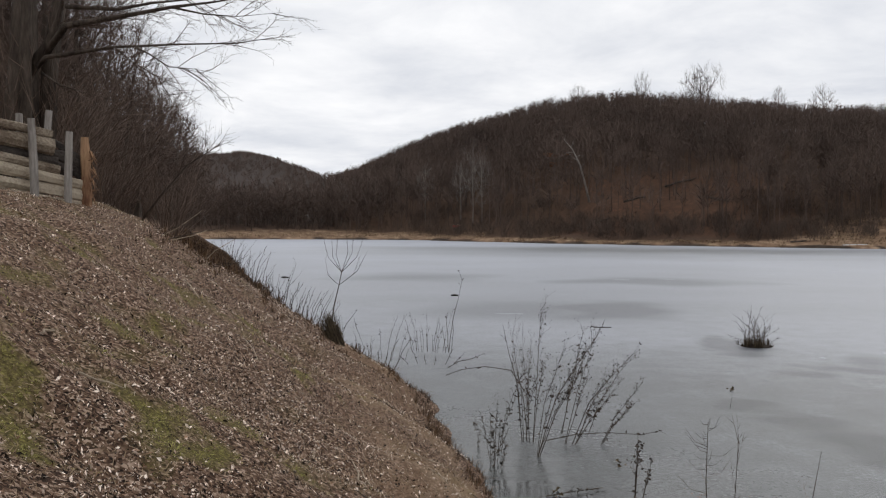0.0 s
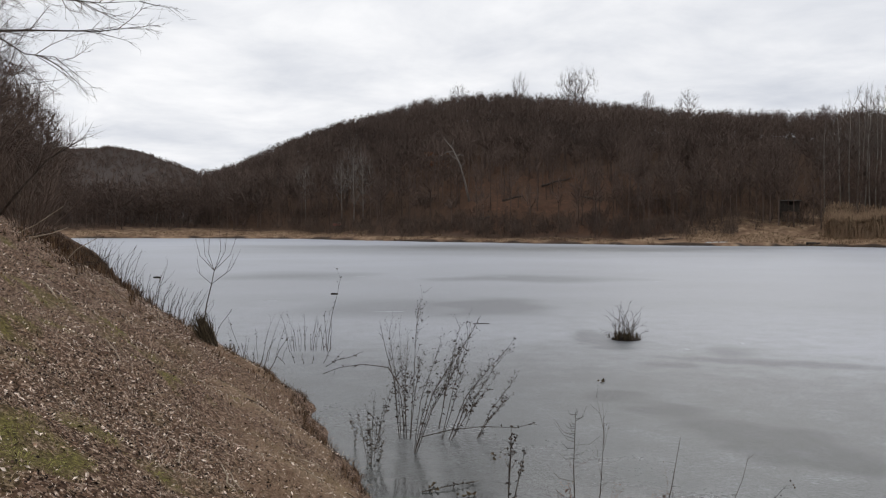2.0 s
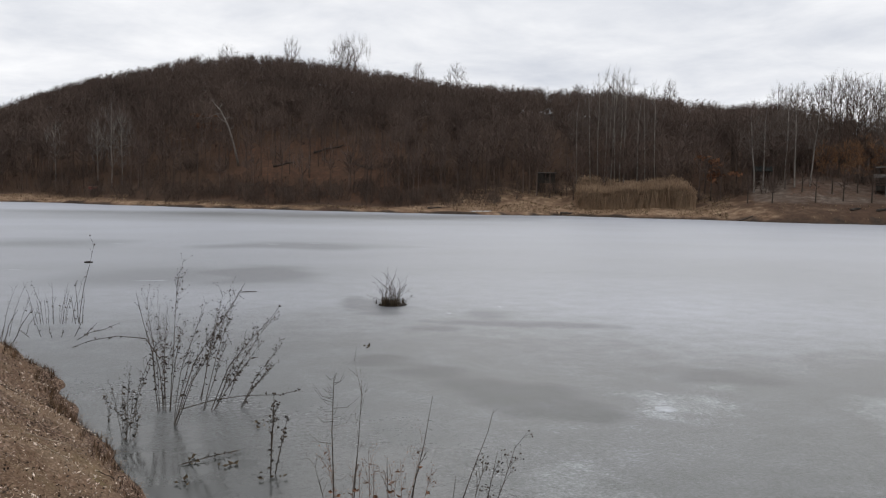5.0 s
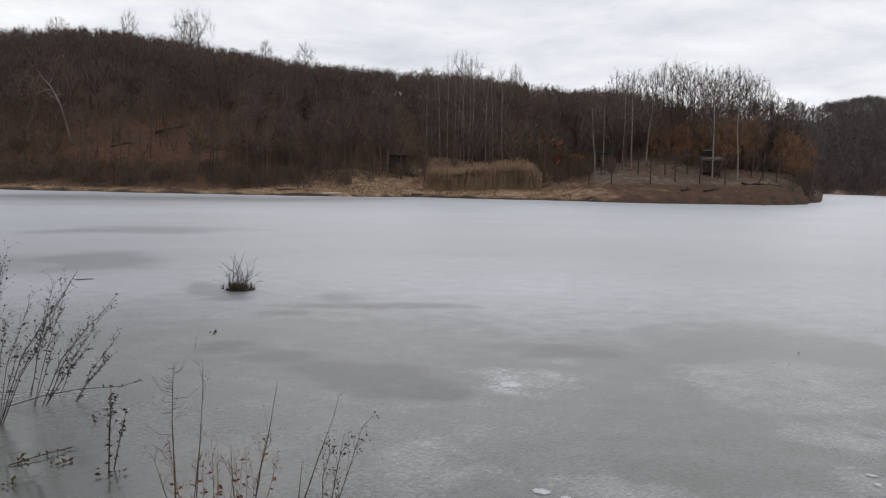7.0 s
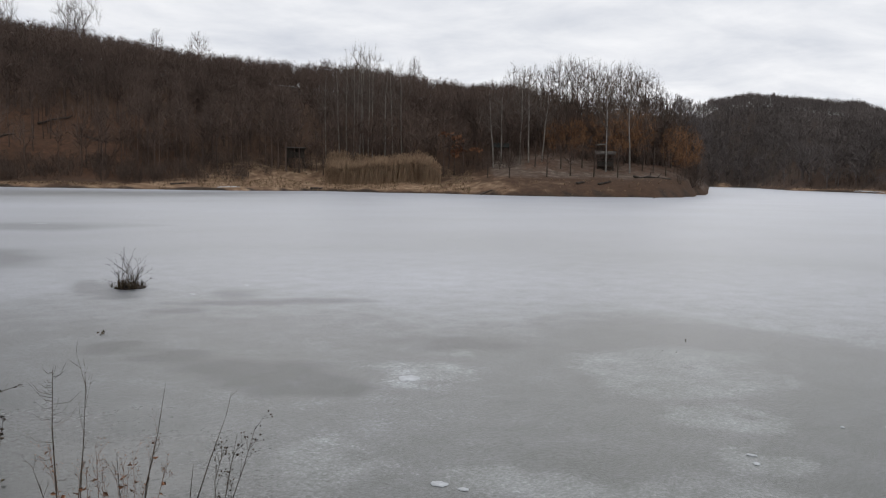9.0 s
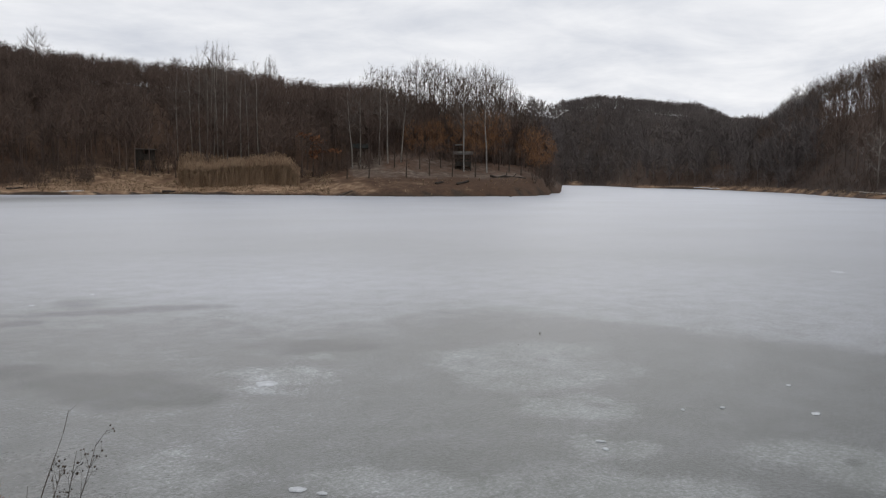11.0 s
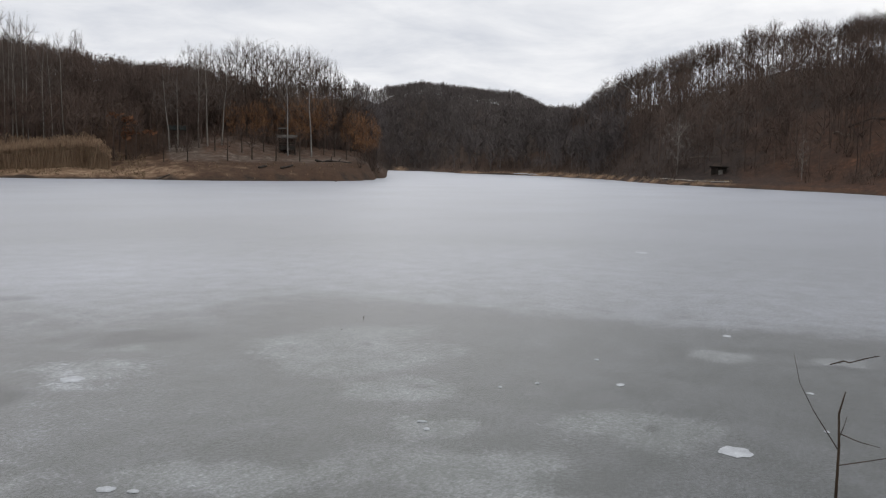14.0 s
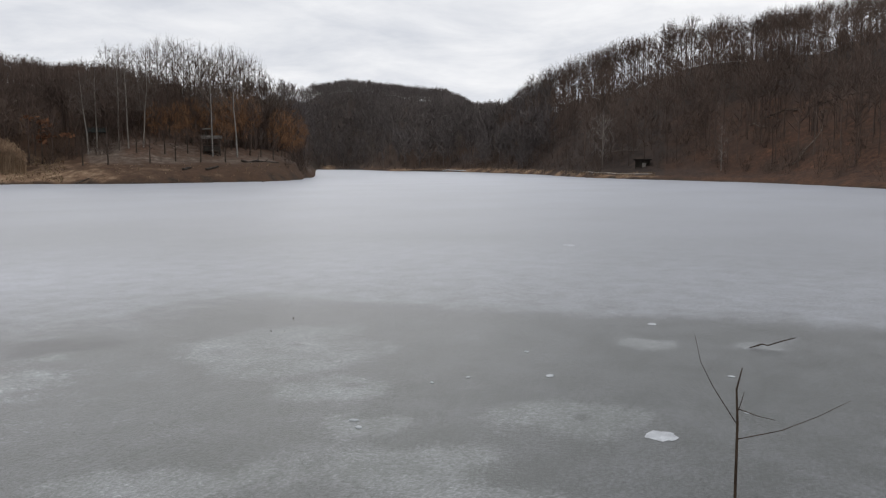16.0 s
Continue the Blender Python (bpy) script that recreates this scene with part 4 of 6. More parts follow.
def shore_grass():
    """Dry grass tufts on the open strip between water and wood."""
    r = np.random.default_rng(77)
    vs = []
    spots = []
    for az0, az1, lo, hi, count in ((-16, 3, 0.6, 9, 1600), (3, 22, 0.5, 3.5, 900), (24, 42, 0.6, 18, 3600), (42, 56.8, 0.5, 9, 160), (57.3, 80, 0.4, 6, 1100)):
        az = r.uniform(az0, az1, count)
        d = np.interp(az, F_AZ, F_D0) + lo + (hi - lo) * r.uniform(size=count)
        spots.append(np.stack([d * np.sin(np.radians(az)), d * np.cos(np.radians(az))], 1))
    xy = np.concatenate(spots)
    xy = xy[ripple(xy[:, 0], xy[:, 1], 9.0) > -0.5]
    k = len(xy)
    p = np.stack([xy[:, 0], xy[:, 1], ground_z(xy[:, 0], xy[:, 1]) - 0.03], 1)
    h = r.uniform(0.12, 0.45, k)
    for _ in range(5):
        a = r.uniform(0, 6.28, k)
        out = np.stack([np.cos(a), np.sin(a), 0 * a], 1)
        side = np.stack([-np.sin(a), np.cos(a), 0 * a], 1) * 0.035
        tip = p + out * (h * r.uniform(0.2, 0.9, k))[:, None] + np.stack([0 * h, 0 * h, h * r.uniform(0.5, 1.0, k)], 1)
        vs.append(np.stack([p - side, p + side, tip], 1).reshape(-1, 3))
    v = np.concatenate(vs)
    tagged(new("shore_grass", fast_mesh("shore_grass", v, np.arange(len(v)).reshape(-1, 3), M_STRAW)), "matted dry grass along the far shore", "dry grass", kind="stuff")


shore_grass()


def tree(name, x, y, h, label, wood_mat, twig_mat, seed, group="", **shape):
    r = np.random.default_rng(seed)
    wood, crown = dome_tree(r, h, **shape) if "counts" in shape else bare_tree(r, h, **shape)
    t = thing(name, Matrix.Translation((x, y, gz(x, y))), label, "tree", group)
    part("trunk", wood, wood_mat, t, smooth=True)
    part("crown", crown, twig_mat, t)
    return t


def far_spot(az, inland):
    return polar(az, float(np.interp(az, F_AZ, F_D0)) + inland)


# trees that stand out on the hill across the lake
for n, (az, inland, h, sp, lean_) in enumerate([(13.1, 118, 17, 0.20, 0.0), (16.3, 112, 18, 0.32, 0.03), (17.3, 112, 18.5, 0.34, -0.03), (16.8, 114, 17, 0.30, 0.0), (9.0, 112, 12, 0.3, 0.0), (24.0, 104, 14, 0.3, 0.0), (21.5, 106, 12, 0.2, 0.0), (38.0, 98, 13, 0.2, 0.0)]):
    x, y = far_spot(az, inland)
    tree("bare_tree", x, y, h - 0.5, "tall leafless tree rising above the wooded crest", M_BARK, M_TWIG, 100 + n, "crest trees", counts=(16, 110, 620), clear=0.25, wide=sp * 0.95, twig=0.016, lean=(lean_, 0), r0=0.15)
for n, (az, inland, h, c) in enumerate([(2.0, 17, 18, 0.2), (2.6, 18, 15, 0.2), (1.2, 19, 13, 0.25), (-1.2, 20, 13, 0.25), (-6.8, 30, 11, 0.3), (-9.8, 26, 10, 0.3), (-10.4, 30, 11, 0.3)]):
    x, y = far_spot(az, inland)
    tree("pale_tree", x, y, h, "slender pale grey leafless tree at the wood's edge", M_TWIG_PALE, M_TWIG_PALE, 130 + n, "pale shore trees", counts=(16, 90, 460), clear=c, wide=0.2, twig=0.011, r0=0.10)


def dead_tree():
    x, y = far_spot(9.8, 26)
    t = thing("dead_tree", Matrix.Translation((x, y, gz(x, y))), "bleached dead tree leaning with a broken crown", "tree")
    r = np.random.default_rng(5)
    b = Buf()
    trunk = np.array([(0, 0, -0.3), (-0.9, 0, 3.5), (-1.9, 0.2, 7.0), (-3.2, 0.2, 9.6), (-4.8, 0.2, 11.4)])
    b.tube(trunk, [0.24, 0.19, 0.15, 0.10, 0.04], 6)
    part("trunk", b, M_TWIG_PALE, t, smooth=True)
    c = Buf()
    for f, dx, dz, ln in ((0.55, -0.9, 0.6, 2.2), (0.7, -1, 0.15, 2.8), (0.8, 0.5, 0.8, 1.6), (0.85, -0.8, 0.7, 2.0), (0.45, 0.6, 0.3, 1.2), (0.62, 0.7, 0.5, 1.5)):
        p, _ = along(trunk, f)
        s = bough(r, p, unit((dx, r.uniform(-0.4, 0.4), dz)), ln, bend=0.4, lift=0.1)
        c.tube(s, [0.07, 0.055, 0.04, 0.03, 0.015], 4, cap=False)
        for _ in range(4):
            q, w = along(s, r.uniform(0.3, 1))
            c.spike(q, q + tilt(w, r, 0.6) * r.uniform(0.5, 1.1), 0.02)
    part("broken_crown", c, M_TWIG_PALE, t)


dead_tree()

# aspens behind the reed bed
for n, (az, inland, h) in enumerate([(33.1, 17, 16.5), (33.6, 18, 19), (34.0, 17, 18), (34.4, 19, 19.5), (34.7, 17, 18.5), (35.3, 18, 20), (36.1, 17, 16.5), (37.3, 19, 18), (32.2, 18, 15), (35.0, 20, 19), (34.2, 21, 20), (36.6, 20, 17)]):
    x, y = far_spot(az, inland)
    tree("aspen", x, y, h, "slim aspen with a pale trunk and bare crown", M_TRUNK_PALE, M_TWIG_MID, 150 + n, "aspens behind the reeds", counts=(14, 80, 420), rise=(0.05, 0.02), clear=0.4, wide=0.13, twig=0.0115, r0=0.115, lean=((n * 37 % 7 - 3) * 0.014, 0), top=0.95)

# trees of the peninsula
for n, (az, inland, h, lx, _) in enumerate([(52.4, 16, 16.5, -0.06, 0), (50.85, 17, 15.5, -0.02, 0), (45.2, 18, 15.5, 0.02, 1), (45.75, 19, 16, -0.01, 1), (43.4, 16, 12.5, -0.10, 1), (43.9, 17, 13, 0.0, 1), (46.6, 20, 12, 0.12, 1)]):
    x, y = far_spot(az, inland)
    tree("birch", x, y, h, "white-barked birch with a thin bare crown" if n < 2 else "grey-barked birch with a thin bare crown", M_BIRCH if n < 2 else M_TRUNK_PALE, M_TWIG_MID, 170 + n, "birches on the peninsula", counts=(18, 110, 560), rise=(0.05, 0.015), clear=0.33, wide=0.2, twig=0.0125, r0=0.125, lean=(lx * 0.5, -lx * 0.4), top=0.95)
for n, (az, inland, h) in enumerate([(47.6, 34, 15), (48.2, 30, 16), (48.9, 36, 15.5), (49.5, 31, 16), (50.2, 36, 16.5), (51.0, 32, 16), (51.6, 36, 17), (52.3, 31, 16.5), (52.9, 35, 16), (53.4, 30, 15.5), (53.9, 32, 14), (54.5, 28, 12.5), (55.0, 26, 11), (46.9, 36, 13), (46.0, 36, 13), (44.6, 36, 13), (48.5, 40, 15), (49.2, 27, 15), (50.5, 28, 15), (51.3, 42, 16), (52.6, 40, 16), (53.2, 40, 15), (54.2, 36, 13.5), (47.2, 30, 14), (45.4, 33, 13), (49.9, 44, 15.5), (50.8, 24, 14.5), (52.0, 27, 15.5)]):
    x, y = far_spot(az, inland)
    tree("bare_tree", x, y, h * 1.12, "tall dark leafless tree standing on the peninsula", M_BARK, M_TWIG if n % 4 else M_TWIG_MID, 200 + n, "tall trees on the peninsula", counts=(18, 120, 640), rise=(0.05, 0.015), clear=0.3, wide=0.19, twig=0.0135, r0=0.125, top=0.95)
for n, (az, inland, h, dr) in enumerate([(48.7, 22, 7.5, 0.4), (49.6, 25, 8.5, 0.4), (51.5, 20, 10, 0.5), (52.0, 22, 10.5, 0.5), (52.9, 22, 10, 0.5), (55.2, 20, 9.0, 0.7), (55.9, 13, 9.6, 0.9), (56.15, 20, 8.0, 0.8), (47.4, 24, 6.5, 0.4)]):
    x, y = far_spot(az, inland)
    tree("willow", x, y, h, "rounded willow with fine orange twigs", M_BARK, M_WILLOW, 230 + n, "orange willows", counts=(18, 150, 1600), clear=0.14, wide=0.36, twig=0.009, r0=0.065, top=0.8, sag=dr * 0.4)
for n, (az, inland, h) in enumerate([(43.05, 9, 3.6), (44.5, 8, 4.2), (47.0, 11, 4.6), (48.55, 13, 5.0), (47.9, 17, 4.8), (50.1, 12, 5.0), (51.65, 11, 5.4), (49.3, 18, 4.5), (53.2, 18, 5), (53.9, 17, 5), (46.2, 16, 4.2), (54.7, 14, 4.8)]):
    x, y = far_spot(az, inland)
    tree("young_tree", x, y, h, "small bare tree with a stout dark trunk", M_BARK, M_TWIG, 250 + n, "small trees on the peninsula", counts=(12, 70, 330), clear=0.3, wide=0.3, twig=0.010, r0=0.12, top=0.8)


def rust_oak(az, inland, h, seed):
    x, y = far_spot(az, inland)
    t = tree("oak", x, y, h, "oak that keeps clusters of rust-brown dead leaves", M_BARK, M_TWIG, seed, limbs=10, boughs=5, twigs=4, clear=0.2, spread=0.33, twig_r=0.02, fine=False, angle=1.1, lift=0.1)
    r = np.random.default_rng(seed + 1)
    b = Buf()
    for k in range(10):
        c0 = np.array([r.normal() * h * 0.16, r.normal() * h * 0.12, h * r.uniform(0.35, 0.8)])
        for _ in range(40):
            p = c0 + r.normal(size=3) * (0.55, 0.4, 0.13)
            u = r.normal(size=3) * 0.13
            w = r.normal(size=3) * 0.13
            b.add([p - u, p + w, p + u, p - w], [(0, 1, 2, 3)])
    part("foliage", b, M_RUST_LEAF, t, "rust-brown dead leaves")


rust_oak(40.8, 15, 8.5, 280)
rust_oak(7.5, 40, 7, 284)


def reed_bed():
    r = np.random.default_rng(21)
    vs, ts = [], []
    for i in range(8000):
        az = r.uniform(32.2, 39.9)
        u = (az - 32.2) / 7.7
        inland = r.uniform(7.0, 14.0) + 2.5 * abs(u - 0.5)
        x, y = far_spot(az, inland)
        top = (3.3 + 0.10 * math.sin(u * 17) + 0.45 * u + 0.10 * math.sin(u * 41 + 1)) * min(1, 5 * u + 0.72, 4 * (1 - u) + 0.5)
        h = top * (r.uniform(0.8, 1.06) if r.uniform() < 0.7 else r.uniform(0.4, 0.9))
        a = r.uniform(0, 6.28)
        lx, ly = r.normal() * 0.08 * h, r.normal() * 0.08 * h
        w = 0.022
        b = np.array((x, y, 0.0))
        n = len(vs)
        vs += [b + (w * math.cos(a), w * math.sin(a), -0.1), b - (w * math.cos(a), w * math.sin(a), 0.1), b + (lx * 0.5 - w, ly * 0.5, h * 0.6), b + (lx, ly, h), b + (lx + 0.09, ly, h * 0.93), b + (lx * 0.8, ly * 0.8, h * 0.85)]
        ts += [(n, n + 1, n + 2), (n + 1, n + 3, n + 2), (n + 3, n + 4, n + 5)]
    v = np.array(vs)
    v[:, 2] += np.repeat(ground_z(v[::6, 0], v[::6, 1]), 6)
    tagged(new("reed_bed", fast_mesh("reed_bed", v, np.array(ts), M_REED)), "dense bed of dry straw-coloured reeds by the shore", "reeds", kind="stuff")


reed_bed()


# ---- huts ----
def beam(b, p, q, w):
    b.tube([p, q], [w, w], 4)


def raised_hut():
    """A dark box hide on stilts by the wood."""
    x, y = far_spot(30.2, 17)
    t = thing("raised_hut", pose(x, y, gz(x, y), 0, 0, -25), "dark board hut raised on timber stilts", "hut")
    for px_, py_ in ((-1.2, -0.9), (1.2, -0.9), (-1.2, 0.9), (1.2, 0.9)):
        b = Buf()
        b.tube([(px_ * 1.25, py_ * 1.25, -0.2), (px_, py_, 1.5)], [0.09, 0.08], 6)
        part("stilt", b, M_HUT, t)
    b = Buf()
    b.box((-1.4, -1.1, 1.45), (1.4, 1.1, 1.58))
    part("floor_deck", b, M_HUT, t)
    b = Buf()
    for i in range(9):
        x0 = -1.35 + i * 0.3
        b.box((x0, -1.06, 1.58), (x0 + 0.285, -1.02, 2.35 if 2 < i < 7 else 3.05))
        b.box((x0, 1.02, 1.58), (x0 + 0.285, 1.06, 3.05))
    for i in range(7):
        y0 = -1.02 + i * 0.29
        for xs in (-1.37, 1.33):
            b.box((xs, y0, 1.58), (xs + 0.04, y0 + 0.275, 3.05))
    part("board_wall", b, M_HUT, t)
    b = Buf()
    b.box((-1.65, -1.4, 3.05), (1.65, 1.4, 3.15), pose(0, 0, 0, 4, 0, 0))
    part("roof", b, M_HUT, t)
    b = Buf()
    for i in range(6):
        b.tube([(-1.9 + i * 0.05, -1.3 - i * 0.28, 1.5 - i * 0.27), (-1.3 + i * 0.05, -1.3 - i * 0.28, 1.5 - i * 0.27)], [0.03, 0.03], 4)
    for xs in (-1.9, -1.3):
        b.tube([(xs, -1.2, 1.6), (xs + 0.3, -2.9, -0.1)], [0.04, 0.04], 4)
    part("ladder", b, M_HUT, t)


def hide():
    """A lookout shelter with a pale board roof and a small second roof above."""
    x, y = far_spot(50.8, 19)
    t = thing("lookout_shelter", pose(x, y, gz(x, y) - 0.6, 0, 0, -50), "open timber lookout shelter with a pale board roof", "shelter")
    for px_ in (-1.15, 1.15):
        for py_ in (-0.9, 0.9):
            b = Buf()
            b.tube([(px_ * 1.12, py_ * 1.12, -0.3), (px_, py_, 3.2)], [0.085, 0.075], 6)
            part("post", b, M_HUT, t)
    b = Buf()
    b.box((-1.3, -1.05, 1.0), (1.3, 1.05, 1.1))
    part("deck", b, M_HUT, t)
    for y0 in (-1.0, 0.94):
        for i in range(8):
            b = Buf()
            x0 = -1.2 + i * 0.3
            b.box((x0, y0, 1.1), (x0 + 0.285, y0 + 0.05, 1.52 + 0.03 * (i % 2)))
            part("wall_board", b, M_HUT, t)
    for z0 in (1.55, 1.95):
        b = Buf()
        b.box((-1.25, -1.02, z0), (1.25, -0.96, z0 + 0.13))
        b.box((-1.25, 0.96, z0), (1.25, 1.02, z0 + 0.13))
        part("rail", b, M_HUT, t)
    for px_ in (-1, 1):
        b = Buf()
        beam(b, (px_ * 1.2, -1.0, 0.1), (px_ * 1.15, 1.0, 1.0), 0.045)
        beam(b, (-1.2, -1.0, 0.1 if px_ > 0 else 1.0), (1.2, -1.0, 1.0 if px_ > 0 else 0.1), 0.045)
        part("brace", b, M_HUT, t)
    roof = Buf()
    for i in range(8):
        roof.box((-1.6, -1.35 + i * 0.34, 3.15), (1.6, -1.35 + i * 0.34 + 0.32, 3.22), pose(0, 0, 0, 6, 0, 0))
    roof.box((-1.62, -1.42, 2.78), (1.62, -1.34, 3.3))
    part("board_roof", roof, M_HIDE_ROOF, t, "pale weathered roof boards")
    for px_ in (-0.9, 0.1):
        for py_ in (-0.2, 0.8):
            b = Buf()
            b.tube([(px_, py_, 3.2), (px_, py_, 4.35)], [0.05, 0.05], 5)
            part("upper_post", b, M_HUT, t)
    b = Buf()
    b.box((-1.15, -0.45, 4.35), (0.4, 1.05, 4.5), pose(0, 0, 0, 0, -3, 0))
    part("upper_roof", b, M_HIDE_ROOF, t)


def canopy():
    """A small green-roofed shelter among the trees."""
    x, y = far_spot(43.9, 21)
    t = thing("small_shelter", pose(x, y, gz(x, y), 0, 0, -44), "small open shelter with a green-grey felt roof", "shelter")
    for px_ in (-1.2, 1.2):
        for py_ in (-0.8, 0.8):
            b = Buf()
            b.tube([(px_, py_, -0.2), (px_, py_, 2.1)], [0.07, 0.06], 5)
            part("post", b, M_HUT, t)
    b = Buf()
    b.add([(-1.5, -1.1, 2.05), (1.5, -1.1, 2.05), (1.5, 0, 2.75), (-1.5, 0, 2.75), (-1.5, 1.1, 2.05), (1.5, 1.1, 2.05), (-1.5, -1.1, 1.97), (1.5, -1.1, 1.97), (1.5, 1.1, 1.97), (-1.5, 1.1, 1.97)],
          [(0, 1, 2, 3), (3, 2, 5, 4), (6, 7, 1, 0), (4, 5, 8, 9), (0, 3, 4, 9, 6), (7, 8, 5, 2, 1), (9, 8, 7, 6)])
    part("roof", b, M_ROOF_GREEN, t)
    b = Buf()
    b.box((-1.1, -0.25, 0.7), (1.1, 0.25, 0.76))
    b.box((-0.9, -0.05, -0.1), (-0.8, 0.05, 0.7))
    b.box((0.8, -0.05, -0.1), (0.9, 0.05, 0.7))
    part("table", b, M_HUT, t)


def beach_hut():
    x, y = far_spot(79.1, 12)
    t = thing("beach_hut", pose(x, y, gz(x, y), 0, 0, -79) @ Matrix.Scale(0.7, 4), "low dark open-fronted hut above a pale landing", "hut")
    for px_ in (-1.7, -0.2, 1.6):
        for py_ in (-0.9, 1.2):
            b = Buf()
            b.tube([(px_, py_, -0.4), (px_, py_, 1.75)], [0.08, 0.07], 5)
            part("post", b, M_HUT, t)
    b = Buf()
    for i in range(10):
        b.box((-1.7 + i * 0.33, 1.2, 0.0), (-1.7 + i * 0.33 + 0.31, 1.24, 1.7))
    for i in range(6):
        b.box((1.6, -0.8 + i * 0.33, 0.0), (1.64, -0.8 + i * 0.33 + 0.31, 1.7))
    part("board_wall", b, M_HUT, t)
    b = Buf()
    b.box((-0.2, -0.95, -0.1), (0.75, -0.9, 1.0))
    part("counter_panel", b, M_HIDE_ROOF, t, "pale grey front panel")
    b = Buf()
    b.box((-2.2, -1.4, 1.72), (2.0, 1.5, 1.82), pose(0, 0, 0, -4, 0, 0))
    part("roof", b, M_HUT, t)


raised_hut()
hide()
canopy()
beach_hut()


def log(name, p, q, r0, r1, label, material, seed, group="", stubs=3, root=False):
    """A fallen trunk between two points, with broken branch stubs."""
    r = np.random.default_rng(seed)
    p, q = np.array(p, float), np.array(q, float)
    t = thing(name, Matrix.Translation(p), label, "fallen log", group)
    b = Buf()
    d = q - p
    pts = [d * f + r.normal(size=3) * np.linalg.norm(d) * 0.012 for f in np.linspace(0, 1, 6)]
    b.tube(pts, np.linspace(r0, r1, 6), 7, rough=0.1, rng=r)
    part("trunk", b, material, t, smooth=True)
    for _ in range(stubs):
        s = Buf()
        a, w = along(np.array(pts), r.uniform(0.2, 0.95))
        e = a + tilt(w, r, r.uniform(0.6, 1.2)) * np.linalg.norm(d) * r.uniform(0.06, 0.2)
        e[2] = abs(e[2] - a[2]) + a[2]
        s.tube([a, (a + e) / 2 + r.normal(size=3) * 0.02, e], [r0 * 0.4, r0 * 0.3, r0 * 0.12], 5)
        part("branch_stub", s, material, t)
    return t


def ground_log(az0, in0, az1, in1, r0, label, material, seed, lift=0.15, **kw):
    a, c = far_spot(az0, in0), far_spot(az1, in1)
    return log("fallen_log", (*a, gz(*a) + lift), (*c, gz(*c) + lift), r0, r0 * 0.55, label, material, seed, **kw)


ground_log(76.9, 24, 79.0, 20, 0.11, "grey fallen trunk lying on the slope", M_STICK_DARK, 301)
ground_log(85.6, 34, 86.6, 31, 0.15, "grey broken log on the leafy slope", M_STICK_DARK, 302)
ground_log(86.4, 36, 92.5, 40, 0.16, "long fallen trunk lying across the slope", M_BARK, 303, lift=0.5)
ground_log(88.2, 13, 89.9, 26, 0.09, "bare fallen tree pointing down the slope", M_STICK_DARK, 304, lift=0.3, stubs=7)
ground_log(52.6, 10, 55.0, 11, 0.2, "dark log lying at the peninsula's edge", M_BURNT, 305)
ground_log(42.6, 0.8, 43.4, 1.6, 0.14, "driftwood lying at the water's edge", M_BARK, 306, lift=0.1)
ground_log(22.3, 4, 23.2, 5, 0.16, "dark driftwood on the straw-coloured shore", M_BURNT, 307, lift=0.1)
ground_log(31.2, 1.5, 32.0, 2, 0.18, "dark root lying on the shore grass", M_BURNT, 308, lift=0.1)
ground_log(49.0, 5, 49.5, 6, 0.2, "dark rotten log on the peninsula grass", M_BURNT, 309, lift=0.1)
ground_log(50.4, 4.5, 51.2, 5.5, 0.2, "broken dark log on the peninsula grass", M_BURNT, 310, lift=0.12)

for n, (az, inland, h) in enumerate([(76.5, 12, 11.5), (84.0, 10, 7.0)]):
    x, y = far_spot(az, inland)
    tree("pale_tree", x, y, h, "pale dead-looking tree with spreading bare branches", M_TWIG_PALE, M_TWIG_PALE, 320 + n, counts=(18 - 9 * n, 100 - 50 * n, 460 - 260 * n), rise=(0.03, 0.0), clear=0.06, wide=0.3 - 0.15 * n, twig=0.013, r0=0.13 - 0.05 * n)


def strip(name, az0, az1, in0, in1, wide, label, material):
    """A narrow pale edge of silt or old snow, draped on the ground."""
    r = np.random.default_rng(int(az0 * 10))
    vs, fs = [], []
    ks = np.linspace(0, 1, 40)
    for i, k in enumerate(ks):
        az, inn = az0 + (az1 - az0) * k, in0 + (in1 - in0) * k + r.uniform(-0.2, 0.2)
        w = wide * (0.25 + math.sin(k * math.pi) ** 0.6) * r.uniform(0.5, 1.2)
        for o in (0, w * 0.5, w):
            x, y = far_spot(az, inn + o)
            vs.append((x, y, gz(x, y) + (0.07 if o == w * 0.5 else -0.02)))
        if i:
            n = 3 * i
            fs += [(n - 3, n, n + 1, n - 2), (n - 2, n + 1, n + 2, n - 1)]
    b = Buf()
    b.add(vs, [f[::-1] for f in fs])
    tagged(part(name, b, material, smooth=True), label, "shore edge")


ground_log(12.0, 24, 13.4, 27, 0.2, "dark fallen trunk on the leaf-strewn hillside", M_BURNT, 311, lift=0.2)
ground_log(14.6, 33, 16.6, 36, 0.2, "dark fallen trunk on the leaf-strewn hillside", M_BURNT, 312, lift=0.25)
ground_log(17.4, 27, 18.6, 25, 0.16, "dark fallen trunk on the leaf-strewn hillside", M_BARK, 313, lift=0.2)
ground_log(10.2, 15, 11.2, 17, 0.18, "dark fallen trunk on the leaf-strewn hillside", M_BURNT, 314, lift=0.2)
strip("snow_strip", 75.2, 79.8, 5.5, 4.2, 0.9, "thin pale strip of old snow on the landing", M_SAND)
strip("silt_strip", 25.2, 26.6, 0.7, 0.6, 0.8, "pale crust of ice along the shore", M_SNOW)
strip("silt_strip", 65.8, 67.5, 0.6, 0.6, 1.5, "pale crust of ice at the inlet's shore", M_SNOW)


